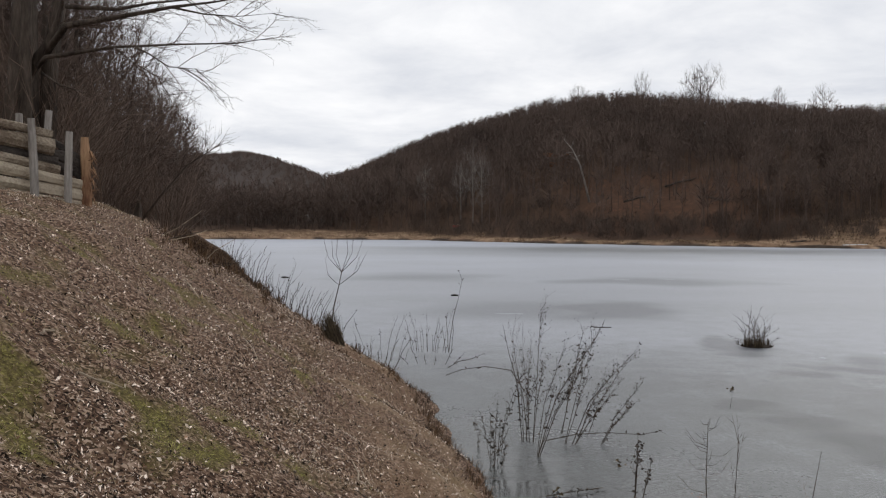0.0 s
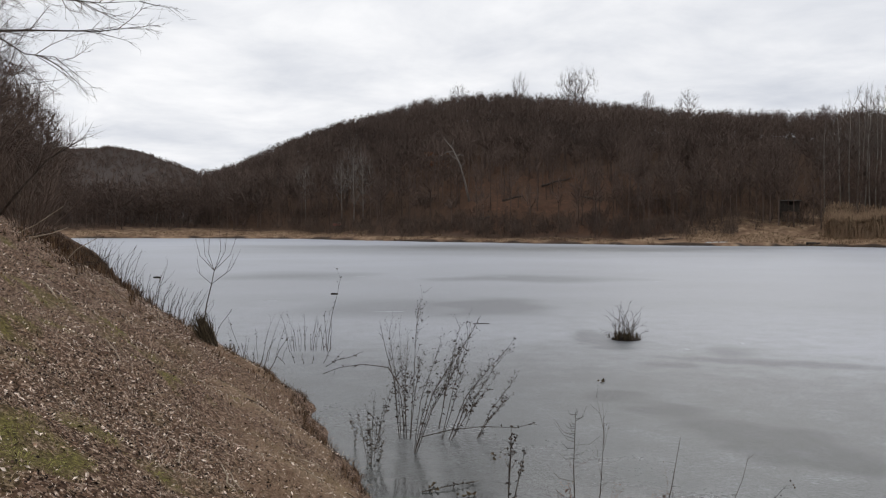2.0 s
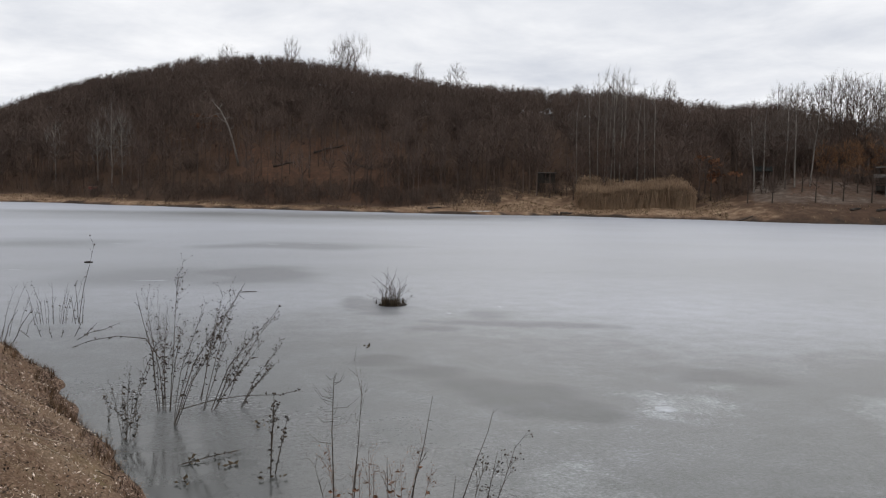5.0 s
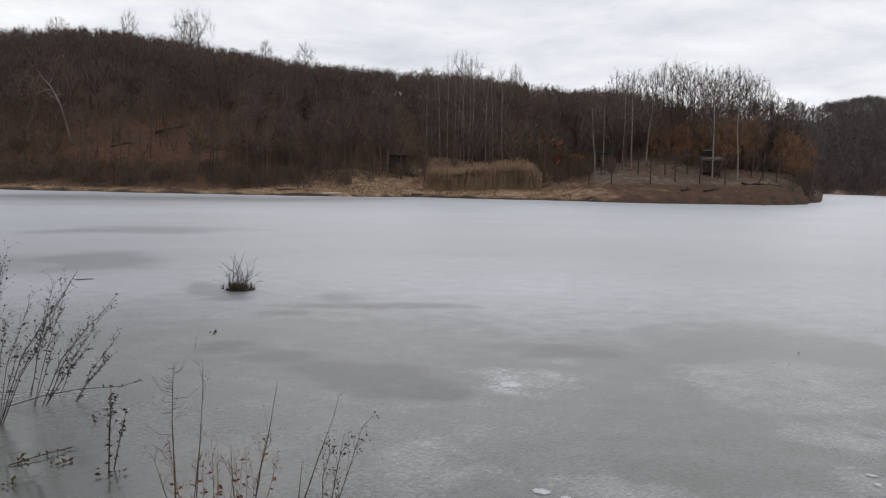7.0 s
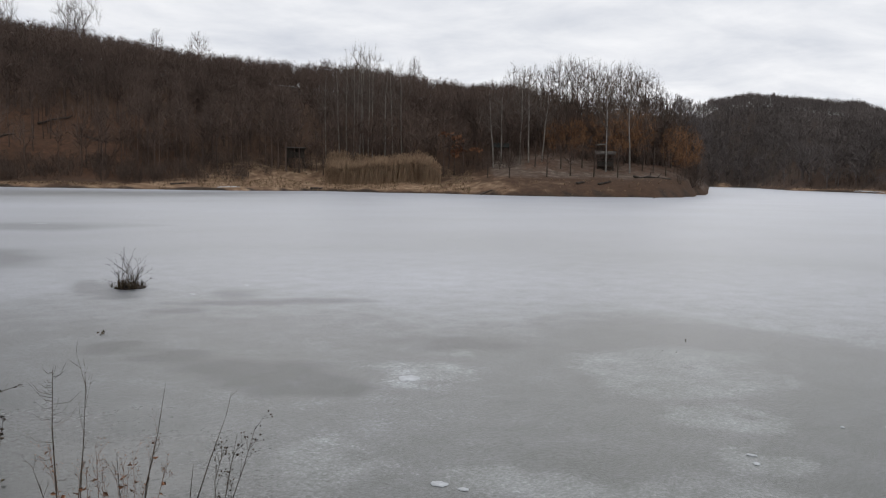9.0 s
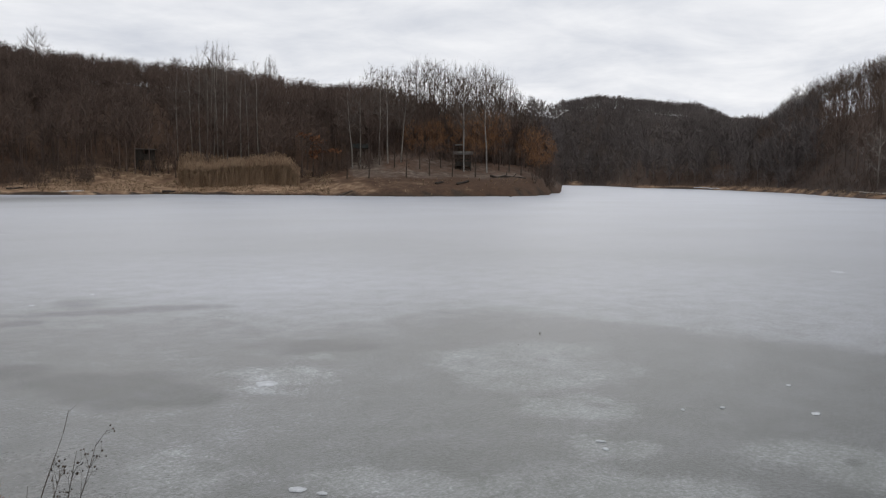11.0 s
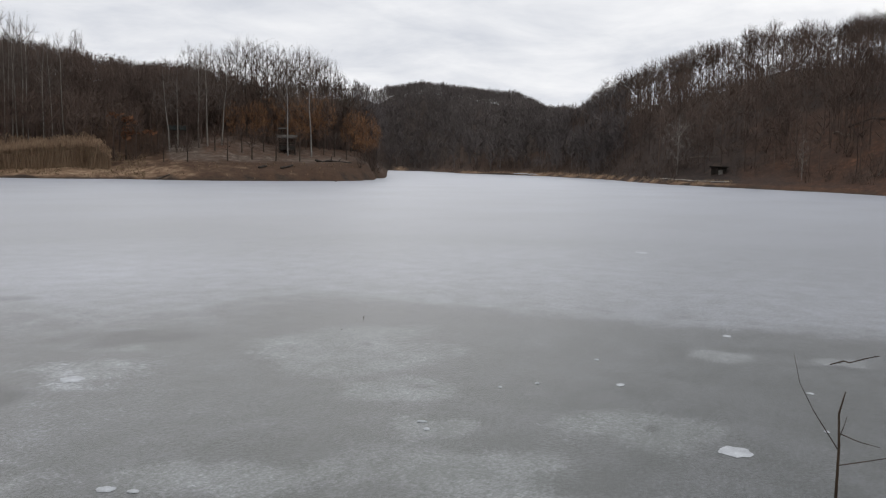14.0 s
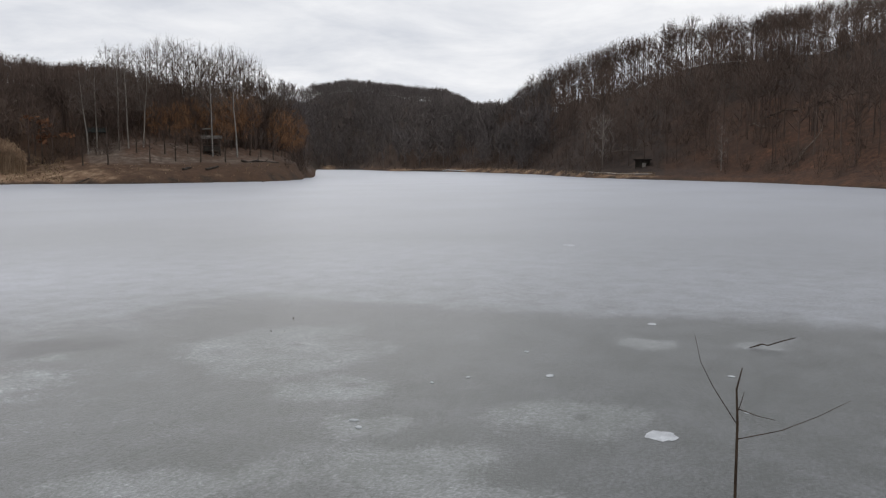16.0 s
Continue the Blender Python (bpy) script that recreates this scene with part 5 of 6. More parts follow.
def boat():
    """A small boat hauled up into the brushwood, bow towards the hill."""
    x, y = far_spot(0.93, 15)
    t = thing("rowing_boat", pose(x, y, gz(x, y) + 0.1, 0, 0, 62), "small faded red boat with a pale rim among shore brushwood", "boat")
    ribs = [(-1.1, 0.42, 0.5), (-0.5, 0.52, 0.46), (0.2, 0.52, 0.48), (0.8, 0.36, 0.56), (1.25, 0.05, 0.68)]
    b = Buf()
    vs, n_ = [], 7
    for px_, half, rim in ribs:
        for k in range(n_):
            a = math.pi * k / (n_ - 1)
            vs.append((px_, half * math.cos(a), rim - (rim - 0.02) * math.sin(a) ** 0.7))
    fs = [(i * n_ + k, (i + 1) * n_ + k, (i + 1) * n_ + k + 1, i * n_ + k + 1) for i in range(4) for k in range(n_ - 1)]
    b.add(vs, fs + [tuple(range(n_))])
    part("hull", b, M_BOAT, t)
    for side in (-1, 1):
        b = Buf()
        b.tube([(px_, side * half, rim + 0.03) for px_, half, rim in ribs], [0.05] * 5, 5)
        part("rim", b, M_STICK, t, "pale wooden rim")
    b = Buf()
    b.box((-0.35, -0.5, 0.36), (-0.05, 0.5, 0.4))
    part("seat", b, M_STICK, t)


boat()

# ---- woods of the near bank ----
rb = np.random.default_rng(33)


def bank_spot(y, inland):
    return float(np.interp(y, NEAR_Y, NEAR_X)) - inland, y


n = 0
for y, inland, h in [(19, 8.5, 7.5), (22, 6.5, 6.5), (24, 10, 8.5), (26, 7, 7.5), (28, 12, 9), (30, 6.2, 7.0), (33, 9, 8.5), (36, 6, 7.5), (39, 8, 8.5), (42, 5.4, 7.5), (45, 7.5, 9), (48, 5, 8), (52, 6.5, 8.5),
                     (55, 4.4, 7.5), (59, 5.8, 8.5), (63, 4.2, 7.5), (67, 6.5, 9), (72, 4.5, 8.0), (78, 6, 9), (85, 5, 8.5), (92, 6, 9), (20, 12, 9), (25, 15, 10), (33, 15, 10), (44, 13, 10), (58, 12, 10), (75, 11, 10), (110, 6, 9), (125, 5, 9), (140, 5, 9), (27, 9.5, 9.5), (31, 11, 9.5), (35, 11, 10), (38, 12, 10), (41, 9.5, 9.5), (47, 10, 10), (51, 9, 9.5), (56, 8, 9.5), (62, 8.5, 10), (69, 9, 10), (82, 9, 10), (98, 8, 10), (23, 8, 7.5), (29, 8.5, 8.5), (44, 6.2, 8), (50, 6, 8.5)]:
    x, y = bank_spot(y, inland)
    tree("bank_tree", x, y, h * rb.uniform(0.95, 1.12) * (1.02 if y < 40 else 1.0), "twisted leafless tree crowding the near bank", M_BARK, M_TWIG, 400 + n, "trees on the near bank", counts=(22, 210, 1500), clear=0.06, wide=0.36, twig=0.0030 + 0.00012 * y, rise=(0.05, 0.02),
         lean=(rb.uniform(-0.08, 0.16), rb.uniform(-0.1, 0.1)), r0=0.10, sides=6)
    n += 1


for n_, (y, inland, h) in enumerate([(20, 6.8, 10.5), (22, 7.2, 11), (24, 8.4, 11.5), (21, 8.2, 11), (26, 9.5, 12), (19, 6.4, 9.0), (17.5, 7.6, 10), (18.5, 9.5, 11), (23, 6.2, 9.5)]):
    x, y = bank_spot(y, inland)
    tree("bank_tree", x, y, h, "slender leafless tree behind the log fence", M_BARK, M_TWIG, 470 + n_, "trees on the near bank", counts=(22, 200, 1500), clear=0.08, wide=0.28, twig=0.0055, rise=(0.05, 0.02), r0=0.09, sides=6)


def thicket(x, y, h, seed, stems=24, r=0.008, twigs=12):
    b = bush(np.random.default_rng(seed), h, stems, twigs, twig_r=r, spread=0.5, fine=True)
    ob = part("shrub", b, M_BRUSH)
    ob.location = (x, y, gz(x, y))
    tagged(ob, "dense leafless brown shrub on the near bank", "shrub", "bank shrubs")


for n in range(52):
    y = 14.5 + 55 * rb.uniform() ** 1.5
    x, y = bank_spot(y, rb.uniform(4.6, 9.5) if y < 24 else rb.uniform(3.6, 10))
    thicket(x, y, rb.uniform(1.8, 3.6), 500 + n, r=0.006 + 0.0001 * y)


def old_tree():
    """The old tree whose long limbs reach out over the bank."""
    r = np.random.default_rng(61)
    x, y = -7.15, 14.35
    g = gz(x, y)
    t = thing("old_tree", Matrix.Translation((x, y, g)), "old many-stemmed tree with long bare overhanging limbs", "tree")
    o = np.array((x, y, g))
    b = Buf()
    b.tube(np.array([(-7.17, 14.3, g - 0.3), (-7.1, 14.35, 5.2), (-7.05, 14.37, 6.5), (-7.2, 14.5, 8.5), (-7.5, 14.6, 11)]) - o, [0.36, 0.24, 0.19, 0.14, 0.05], 14, rough=0.1, rng=r)
    part("trunk", b, M_BARK, t, smooth=True)
    b = Buf()
    b.tube(np.array([(-7.6, 14.1, g - 0.3), (-7.75, 14.0, 5.2), (-7.6, 14.0, 7.5), (-7.9, 14.1, 10.5)]) - o, [0.23, 0.17, 0.13, 0.05], 12, rough=0.1, rng=r)
    part("trunk", b, M_BARK, t, smooth=True)
    for (x0, y0), (x1, y1, z1), r0 in (((-6.85, 14.6), (-6.3, 14.9, 9.5), 0.13), ((-7.9, 14.6), (-8.6, 14.9, 9.8), 0.15), ((-6.95, 14.1), (-6.75, 13.9, 8.6), 0.10)):
        b = Buf()
        b.tube(np.array([(x0, y0, g - 0.2), (x0 + (x1 - x0) * 0.2, y0, 5.4), (x0 + (x1 - x0) * 0.6, (y0 + y1) / 2, 7.2), (x1, y1, z1)]) - o, [r0 * 1.3, r0, r0 * 0.75, r0 * 0.2], 9, rough=0.1, rng=r)
        part("stem", b, M_BARK, t, smooth=True)
    limbs_ = [([(-6.79, 14.3, 5.32), (-6.19, 14.0, 5.88), (-5.32, 13.7, 5.93), (-4.28, 13.4, 6.03), (-3.56, 13.3, 6.09), (-2.75, 13.2, 6.2)], 0.075),
              ([(-6.87, 14.3, 5.2), (-6.57, 14.1, 5.38), (-5.79, 13.8, 5.42), (-5.2, 13.6, 5.45), (-4.2, 13.4, 5.45), (-3.22, 13.3, 5.45), (-2.67, 13.2, 5.51)], 0.05),
              ([(-4.88, 13.5, 5.42), (-4.68, 13.5, 5.33), (-4.32, 13.4, 5.1), (-3.95, 13.4, 5.07), (-3.48, 13.3, 4.97)], 0.02),
              ([(-6.97, 14.3, 5.15), (-6.59, 14.2, 5.6), (-6.36, 14.1, 6.0), (-6.2, 14.0, 6.48), (-5.84, 13.9, 7.27)], 0.11),
              ([(-6.19, 14.0, 6.19), (-5.31, 13.9, 6.12), (-4.72, 13.8, 6.2), (-3.98, 13.7, 6.24), (-3.02, 13.6, 6.43)], 0.045),
              ([(-6.68, 14.2, 5.13), (-6.31, 14.0, 4.91), (-5.81, 13.8, 4.75), (-5.01, 13.6, 4.54)], 0.022),
              ([(-4.28, 13.4, 6.03), (-3.74, 13.3, 5.9), (-3.19, 13.2, 5.84), (-2.47, 13.1, 5.88)], 0.02),
              ([(-5.27, 13.6, 5.46), (-4.92, 13.5, 5.19), (-4.49, 13.4, 4.95)], 0.014)]
    twigs_ = Buf()
    for pts, r0 in limbs_:
        pts = np.array(pts) - o
        b = Buf()
        b.tube(pts, r0 * np.linspace(1, 0.18, len(pts)) ** 1.5, 7)
        part("limb", b, M_BARK, t, smooth=True)
        for i in range(15 if r0 > 0.03 else 8):
            p, w = along(pts, r.uniform(0.3, 1.0))
            s = bough(r, p, tilt(w, r, r.uniform(0.3, 0.8)), r.uniform(0.3, 0.95), bend=0.3, lift=0.05, steps=3)
            twigs_.tube(s, np.array([0.008, 0.006, 0.004, 0.0015]), 3, cap=False)
            for _ in range(6):
                q, w2 = along(s, r.uniform(0.2, 1.0))
                e = q + tilt(w2, r, r.uniform(0.3, 0.8)) * r.uniform(0.12, 0.4)
                twigs_.spike(q, e, 0.0035)
                for _ in range(2):
                    k = q + (e - q) * r.uniform(0.3, 0.9)
                    twigs_.spike(k, k + tilt(unit(e - q), r, 0.7) * r.uniform(0.06, 0.16), 0.0025)
    tagged(part("twig_spray", twigs_, M_TWIG, t), kind="stuff")


old_tree()


def leaning_sapling():
    x, y = bank_spot(21, 4.4)
    g = gz(x, y)
    t = thing("leaning_sapling", Matrix.Translation((x, y, g)), "bare grey sapling leaning out over the bank", "tree")
    r = np.random.default_rng(64)
    s = np.array([(0, 0, -0.1), (0.7, -0.2, 0.7), (1.3, -0.3, 1.35), (2.2, -0.4, 1.9)])
    b = Buf()
    b.tube(s, [0.035, 0.028, 0.02, 0.006], 6)
    part("trunk", b, M_BARK, t, smooth=True)
    c = Buf()
    for _ in range(16):
        q, w = along(s, r.uniform(0.3, 1))
        e = q + tilt(w, r, r.uniform(0.3, 0.8)) * r.uniform(0.4, 1.2)
        c.spike(q, e, 0.009)
        for _ in range(3):
            k = q + (e - q) * r.uniform(0.3, 0.9)
            c.spike(k, k + tilt(unit(e - q), r, 0.6) * r.uniform(0.2, 0.45), 0.005)
    tagged(part("twig_spray", c, M_TWIG, t), kind="stuff")


leaning_sapling()


# ---- the log fence ----
def fence():
    r = np.random.default_rng(71)
    t = thing("log_fence", Matrix.Identity(4), "rough fence of split logs stacked between stakes", "fence")

    def f_at(u):
        """A place along the fence: u 0 at the far left, 1 at its lake end."""
        x, y = -7.6 + 2.62 * u, 9.1 + 2.75 * u
        return np.array((x, y, gz(x, y)))

    def stake(u, off, h, rad, lean_, material, label=""):
        p = f_at(u) + (off * 0.7, -off * 0.7, 0)
        p[2] = gz(p[0], p[1])
        b = Buf()
        b.tube([p + (0, 0, -0.25), p + (lean_ * 0.4, 0, h * 0.45), p + (lean_, 0, h)], [rad * 1.05, rad, rad * 0.9], 8, rough=0.07, rng=r)
        part("stake", b, material, t, label, smooth=False)

    stake(0.804, 0.17, 1.06, 0.056, -0.05, M_POST)
    stake(0.917, 0.15, 0.95, 0.052, 0.03, M_POST)
    stake(0.862, -0.17, 1.16, 0.052, 0.09, M_POST)
    stake(0.785, -0.15, 1.05, 0.05, -0.02, M_POST)
    stake(0.40, 0.17, 1.10, 0.06, 0.02, M_POST)

    def rail(u0, u1, z0, z1, r0, material, squash=0.5, off=0.0):
        p, q = f_at(u0), f_at(u1)
        p, q = p + (off, -off, z0), q + (off, -off, z1)
        pts = [p + (q - p) * k + (0, 0, 0.02 * math.sin(5 * k + z0 * 9)) for k in np.linspace(0, 1, 9)]
        b = Buf()
        b.tube(pts, [r0 * f for f in np.linspace(1.12, 0.95, 9)], 8, rough=0.24, rng=r)
        v = b.v[0]
        mid = np.repeat(np.array(pts), 8, 0)
        side = unit((0.69, -0.72, 0))
        dv = v - mid
        b.v[0] = mid + dv - np.outer(dv @ side, side) * (1 - squash)
        part("rail", b, material, t)

    rail(0.0, 0.88, 0.98, 0.84, 0.058, M_WOOD)
    rail(0.0, 0.885, 0.82, 0.69, 0.098, M_WOOD)
    rail(0.0, 0.90, 0.66, 0.52, 0.066, M_BURNT, off=-0.02)
    rail(0.0, 0.905, 0.54, 0.41, 0.062, M_WOOD)
    rail(0.05, 0.985, 0.42, 0.25, 0.088, M_WOOD)
    rail(0.0, 0.99, 0.25, 0.10, 0.075, M_WOOD)
    rail(0.0, 0.99, 0.11, -0.02, 0.07, M_WOOD)
    rail(0.88, 1.0, 0.62, 0.52, 0.07, M_BURNT, off=-0.06)
    rail(0.89, 1.0, 0.48, 0.38, 0.075, M_BURNT, off=-0.05)
    rail(0.88, 1.0, 0.76, 0.64, 0.045, M_BURNT, off=-0.08)
    # the split stump at the lake end
    p = f_at(1.0)
    b = Buf()
    b.tube([p + (0, 0, -0.2), p + (0.0, 0, 0.35), p + (-0.01, 0, 0.7), p + (-0.02, 0, 0.93)], [0.085, 0.075, 0.07, 0.05], 9, rough=0.16, rng=r)
    part("split_stump", b, M_RED_WOOD, t, "reddish split stump with ragged fibres")
    b = Buf()
    for i in range(26):
        z0 = r.uniform(0.05, 0.75)
        s = p + (r.uniform(0.03, 0.1), r.uniform(-0.05, 0.05), z0)
        b.spike(s, s + (r.uniform(0.02, 0.14), r.uniform(-0.06, 0.06), r.uniform(-0.25, 0.12)), r.uniform(0.006, 0.02))
    tagged(part("splinter_fringe", b, M_RED_WOOD, t), kind="stuff")


fence()


def twig_pile(x, y, seed, count=9):
    r = np.random.default_rng(seed)
    g = gz(x, y)
    t = thing("branch_heap", Matrix.Translation((x, y, g)), "few dead grey branches lying on the bank's crest", "branches")
    for i in range(count):
        b = Buf()
        a = r.uniform(-0.6, 0.9)
        ln = r.uniform(0.4, 1.0)
        s = np.array((r.uniform(-0.35, 0.1), r.uniform(-0.3, 0.3), 0.02))
        e = s + np.array((math.cos(a) * ln, r.uniform(-0.3, 0.3), ln * r.uniform(0.05, 0.5)))
        b.tube([s, (s + e) / 2 + r.normal(size=3) * 0.03, e], [0.008, 0.006, 0.003], 5)
        part("branch", b, M_STICK if i % 3 == 0 else M_BARK, t)


twig_pile(-4.1, 12.6, 81, 5)
twig_pile(-3.6, 13.2, 82, 3)


# ---- plants at the water's edge ----
def seed_head(b, p, r, size):
    """A knobbly dry seed head."""
    p = np.asarray(p, float)
    s = size * r.uniform(0.6, 1.2, 6)
    b.add([p + (s[0], 0, 0), p + (0, s[1], 0), p - (s[2], 0, 0), p - (0, s[3], 0), p + (0, 0, s[4]), p - (0, 0, s[5])],
          [(0, 1, 4), (1, 2, 4), (2, 3, 4), (3, 0, 4), (1, 0, 5), (2, 1, 5), (3, 2, 5), (0, 3, 5)])


def dry_leaf(b, p, way, r, size):
    """A limp, curled dead leaf."""
    p = np.asarray(p, float)
    w = unit(way)
    u = unit(np.cross(w, r.normal(size=3)))
    c = np.cross(w, u)
    b.add([p, p + w * size * 0.5 + u * size * 0.3 + c * 0.15 * size, p + w * size - c * 0.2 * size, p + w * size * 0.5 - u * size * 0.3 + c * 0.15 * size], [(0, 1, 2), (0, 2, 3)])


def weed(name, base, stems, label, seed, group="", leaves=6, heads=5, side=6, r0=0.006, material=None, category="weed"):
    """Dead weed stalks: each stem (foot x, foot y, tip x, tip y, height) with side twigs, seed heads and limp leaves."""
    r = np.random.default_rng(seed)
    x, y, z = base
    t = thing(name, Matrix.Translation((x, y, z)), label, category, group)
    for fx, fy, tx, ty, h in stems:
        b = Buf()
        foot, tip = np.array((fx, fy, -0.12)), np.array((tx, ty, h))
        mid = (foot + tip) / 2 + (-(tx - fx) * 0.12 + r.normal() * 0.02, r.normal() * 0.02, 0.03 * h)
        q1 = (foot + mid) / 2 + r.normal(size=3) * 0.008
        q2 = (mid + tip) / 2 + r.normal(size=3) * 0.01
        s = np.array([foot, q1, mid, q2, tip])
        b.tube(s, r0 * np.array([1.0, 0.88, 0.72, 0.52, 0.22]), 5, cap=False)
        st = part("stem", b, material or M_WEED, t)
        c = Buf()
        for _ in range(side):
            p, w = along(s, r.uniform(0.3, 1.0) ** 0.7)
            ln = h * r.uniform(0.05, 0.2)
            e = p + unit(tilt(w, r, r.uniform(0.3, 0.7)) + (0, 0, 0.25)) * ln
            c.spike(p, e, r0 * 0.42)
            for _ in range(2):
                k = p + (e - p) * r.uniform(0.4, 0.95)
                e2 = k + tilt(unit(e - p), r, 0.6) * ln * 0.45
                c.spike(k, e2, r0 * 0.3)
                if r.uniform() < heads / 10:
                    seed_head(c, e2, r, r0 * 1.5)
            if r.uniform() < heads / 8:
                seed_head(c, e, r, r0 * 1.9)
        for _ in range(leaves):
            p, w = along(s, r.uniform(0.25, 0.95))
            dry_leaf(c, p, tilt(w, r, r.uniform(0.6, 1.8)) + (0, 0, -0.5), r, r.uniform(0.02, 0.05))
        if c.n:
            tagged(part("seed_spray", c, material or M_WEED, st), kind="stuff")
    return t


r5 = np.random.default_rng(91)


def fan(count, spread_x, lean0, lean1, h0, h1, seed):
    q = np.random.default_rng(seed)
    out = []
    for i in range(count):
        k = i / max(count - 1, 1)
        fx = (k - 0.5) * spread_x + q.normal() * 0.03
        h = q.uniform(h0, h1)
        out.append((fx, q.normal() * 0.09, fx + h * math.tan(radians(lean0 + (lean1 - lean0) * k + q.normal() * 4)), q.normal() * 0.12, h))
    return out


# the stalks of the big clump: foot, reach to the side, height, thickness
CLUMP = [(0.99, 10.18, -0.15, 1.34, 0.0034), (1.05, 10.18, -0.09, 1.31, 0.0025), (1.09, 10.18, 0.09, 1.54, 0.005), (1.07, 9.57, 0.31, 1.24, 0.0042), (1.05, 9.52, 0.71, 1.4, 0.0063), (1.48, 10.59, 0.29, 1.29, 0.0034), (1.44, 10.08, 0.4, 1.33, 0.0046), (1.59, 10.19, 0.44, 0.84, 0.0029), (1.51, 10.08, 0.76, 1.06, 0.0059), (1.84, 10.09, 0.52, 0.74, 0.0042), (1.74, 10.42, 0.5, 0.92, 0.0034), (1.04, 10.41, 0.06, 1.2, 0.0025)]
LOW_CLUMP = [(0.56, 9.19, -0.14, 0.56, 0.0034), (0.57, 9.37, 0.05, 0.7, 0.0034), (0.55, 9.46, -0.0, 0.55, 0.0029), (0.65, 9.76, 0.26, 0.86, 0.0042), (0.55, 9.1, 0.15, 0.35, 0.0042), (0.41, 9.96, -0.03, 0.33, 0.0025)]
for n, (fx, fy, reach, h, r0) in enumerate(CLUMP):
    q = r5.normal(size=2) * 0.05
    weed("weed_stalk", (fx, fy, 0), [(0, 0, reach, q[0], h), (0.01, 0.02, reach * r5.uniform(0.5, 0.8) + q[1], q[1], h * r5.uniform(0.55, 0.8)), (-0.02, 0.0, reach * r5.uniform(0.7, 1.2) + 0.05, -q[0], h * r5.uniform(0.6, 0.9))][: 2 + n % 2], "tall dead weed with dark seed heads standing in ice", 601 + 20 * n, "weeds in the ice", leaves=12, side=17, heads=8, r0=r0)
for n, (fx, fy, reach, h, r0) in enumerate(LOW_CLUMP):
    weed("weed_stalk", (fx, fy, 0), [(0, 0, reach, 0.05, h), (0.02, -0.03, reach * 0.5 + 0.06, 0.0, h * 0.7)], "low dead weed rooted at the bank's foot", 901 + n, "weeds in the ice", leaves=12, side=12, heads=6, r0=r0)
weed("bent_stalk", (0.98, 10.2, 0), [(0.0, 0.0, -0.25, 0.1, 1.42), (0.05, 0, -0.12, 0.2, 1.0)], "thin bent stalks beside the weeds", 605, leaves=1, heads=0, side=4)
weed("leafy_stalk", (1.73, 7.56, 0), [(0, 0, 0.03, 0.02, 0.74), (0.03, 0.02, 0.16, 0.05, 0.48), (0.0, 0, 0.01, -0.02, 0.6)], "single dead stalk with clinging dark leaves in the ice", 606, leaves=15, heads=8, side=6, r0=0.007)
weed("thin_reeds", (-0.33, 17.6, 0), fan(16, 0.55, -12, 16, 0.35, 0.85, 7), "thin tuft of dry reeds frozen in the ice", 607, "reed tufts", leaves=2, heads=0, side=4, r0=0.004)
weed("thin_reeds", (0.12, 17.45, 0), [(0, 0, 0.28, 0.1, 1.5), (0.03, 0, -0.05, 0, 0.8), (0.05, 0, 0.1, 0.1, 0.6), (-0.04, 0, -0.12, 0, 0.5)], "tall thin reeds leaning out of the ice", 608, "reed tufts", leaves=3, heads=3, side=3, r0=0.007)
weed("thin_reeds", (-1.15, 16.4, 0), fan(8, 0.7, -25, 30, 0.35, 1.05, 9), "thin bent reeds along the water's edge", 609, "reed tufts", leaves=2, heads=1, side=4, r0=0.0038)
weed("thin_reeds", (-0.2, 16.0, 0), fan(6, 0.8, -50, 50, 0.12, 0.35, 10), "low broken reeds lying on the ice", 610, "reed tufts", leaves=3, heads=1, side=4, r0=0.006)



def fallen_stalk(base, pts, label, seed):
    """A dead stalk that has keeled over, with scraps of leaf along it."""
    r = np.random.default_rng(seed)
    t = thing("fallen_stalk", Matrix.Translation(base), label, "weed")
    b = Buf()
    pts = np.array(pts, float)
    b.tube(pts, np.linspace(0.006, 0.0025, len(pts)), 5, cap=False)
    part("stem", b, M_WEED, t)
    c = Buf()
    for _ in range(26):
        p, w = along(pts, r.uniform(0.2, 1.0))
        if r.uniform() < 0.5:
            dry_leaf(c, p, r.normal(size=3) * (1, 1, 0.6) + (0, 0, -0.3), r, r.uniform(0.02, 0.05))
        else:
            c.spike(p, p + tilt(w, r, 0.8) * r.uniform(0.05, 0.14), 0.002)
    tagged(part("leaf_spray", c, M_WEED, t), kind="stuff")


fallen_stalk((1.3, 10.15, 0), [(-0.1, 0, 0.02), (0.3, 0.02, 0.10), (0.7, 0, 0.13), (1.1, -0.02, 0.11), (1.35, 0, 0.16)], "dead stalk lying low across the ice", 651)
fallen_stalk((1.0, 10.3, 0), [(0.0, 0, 0.6), (-0.15, 0.2, 0.82), (-0.45, 0.6, 0.80), (-0.75, 0.95, 0.70), (-0.95, 1.1, 0.60)], "long bent stalk arching over the ice", 652)
fallen_stalk((0.1, 15.6, 0), [(0.0, 0, 0.0), (0.2, 0.1, 0.10), (0.45, 0.3, 0.12), (0.7, 0.45, 0.2)], "dead reed stalk lying on the ice", 653)
fallen_stalk((1.0, 8.1, 0), [(0.0, 0, 0.01), (0.3, 0.1, 0.03), (0.6, 0.25, 0.02)], "dead stalk frozen flat into the ice", 654)

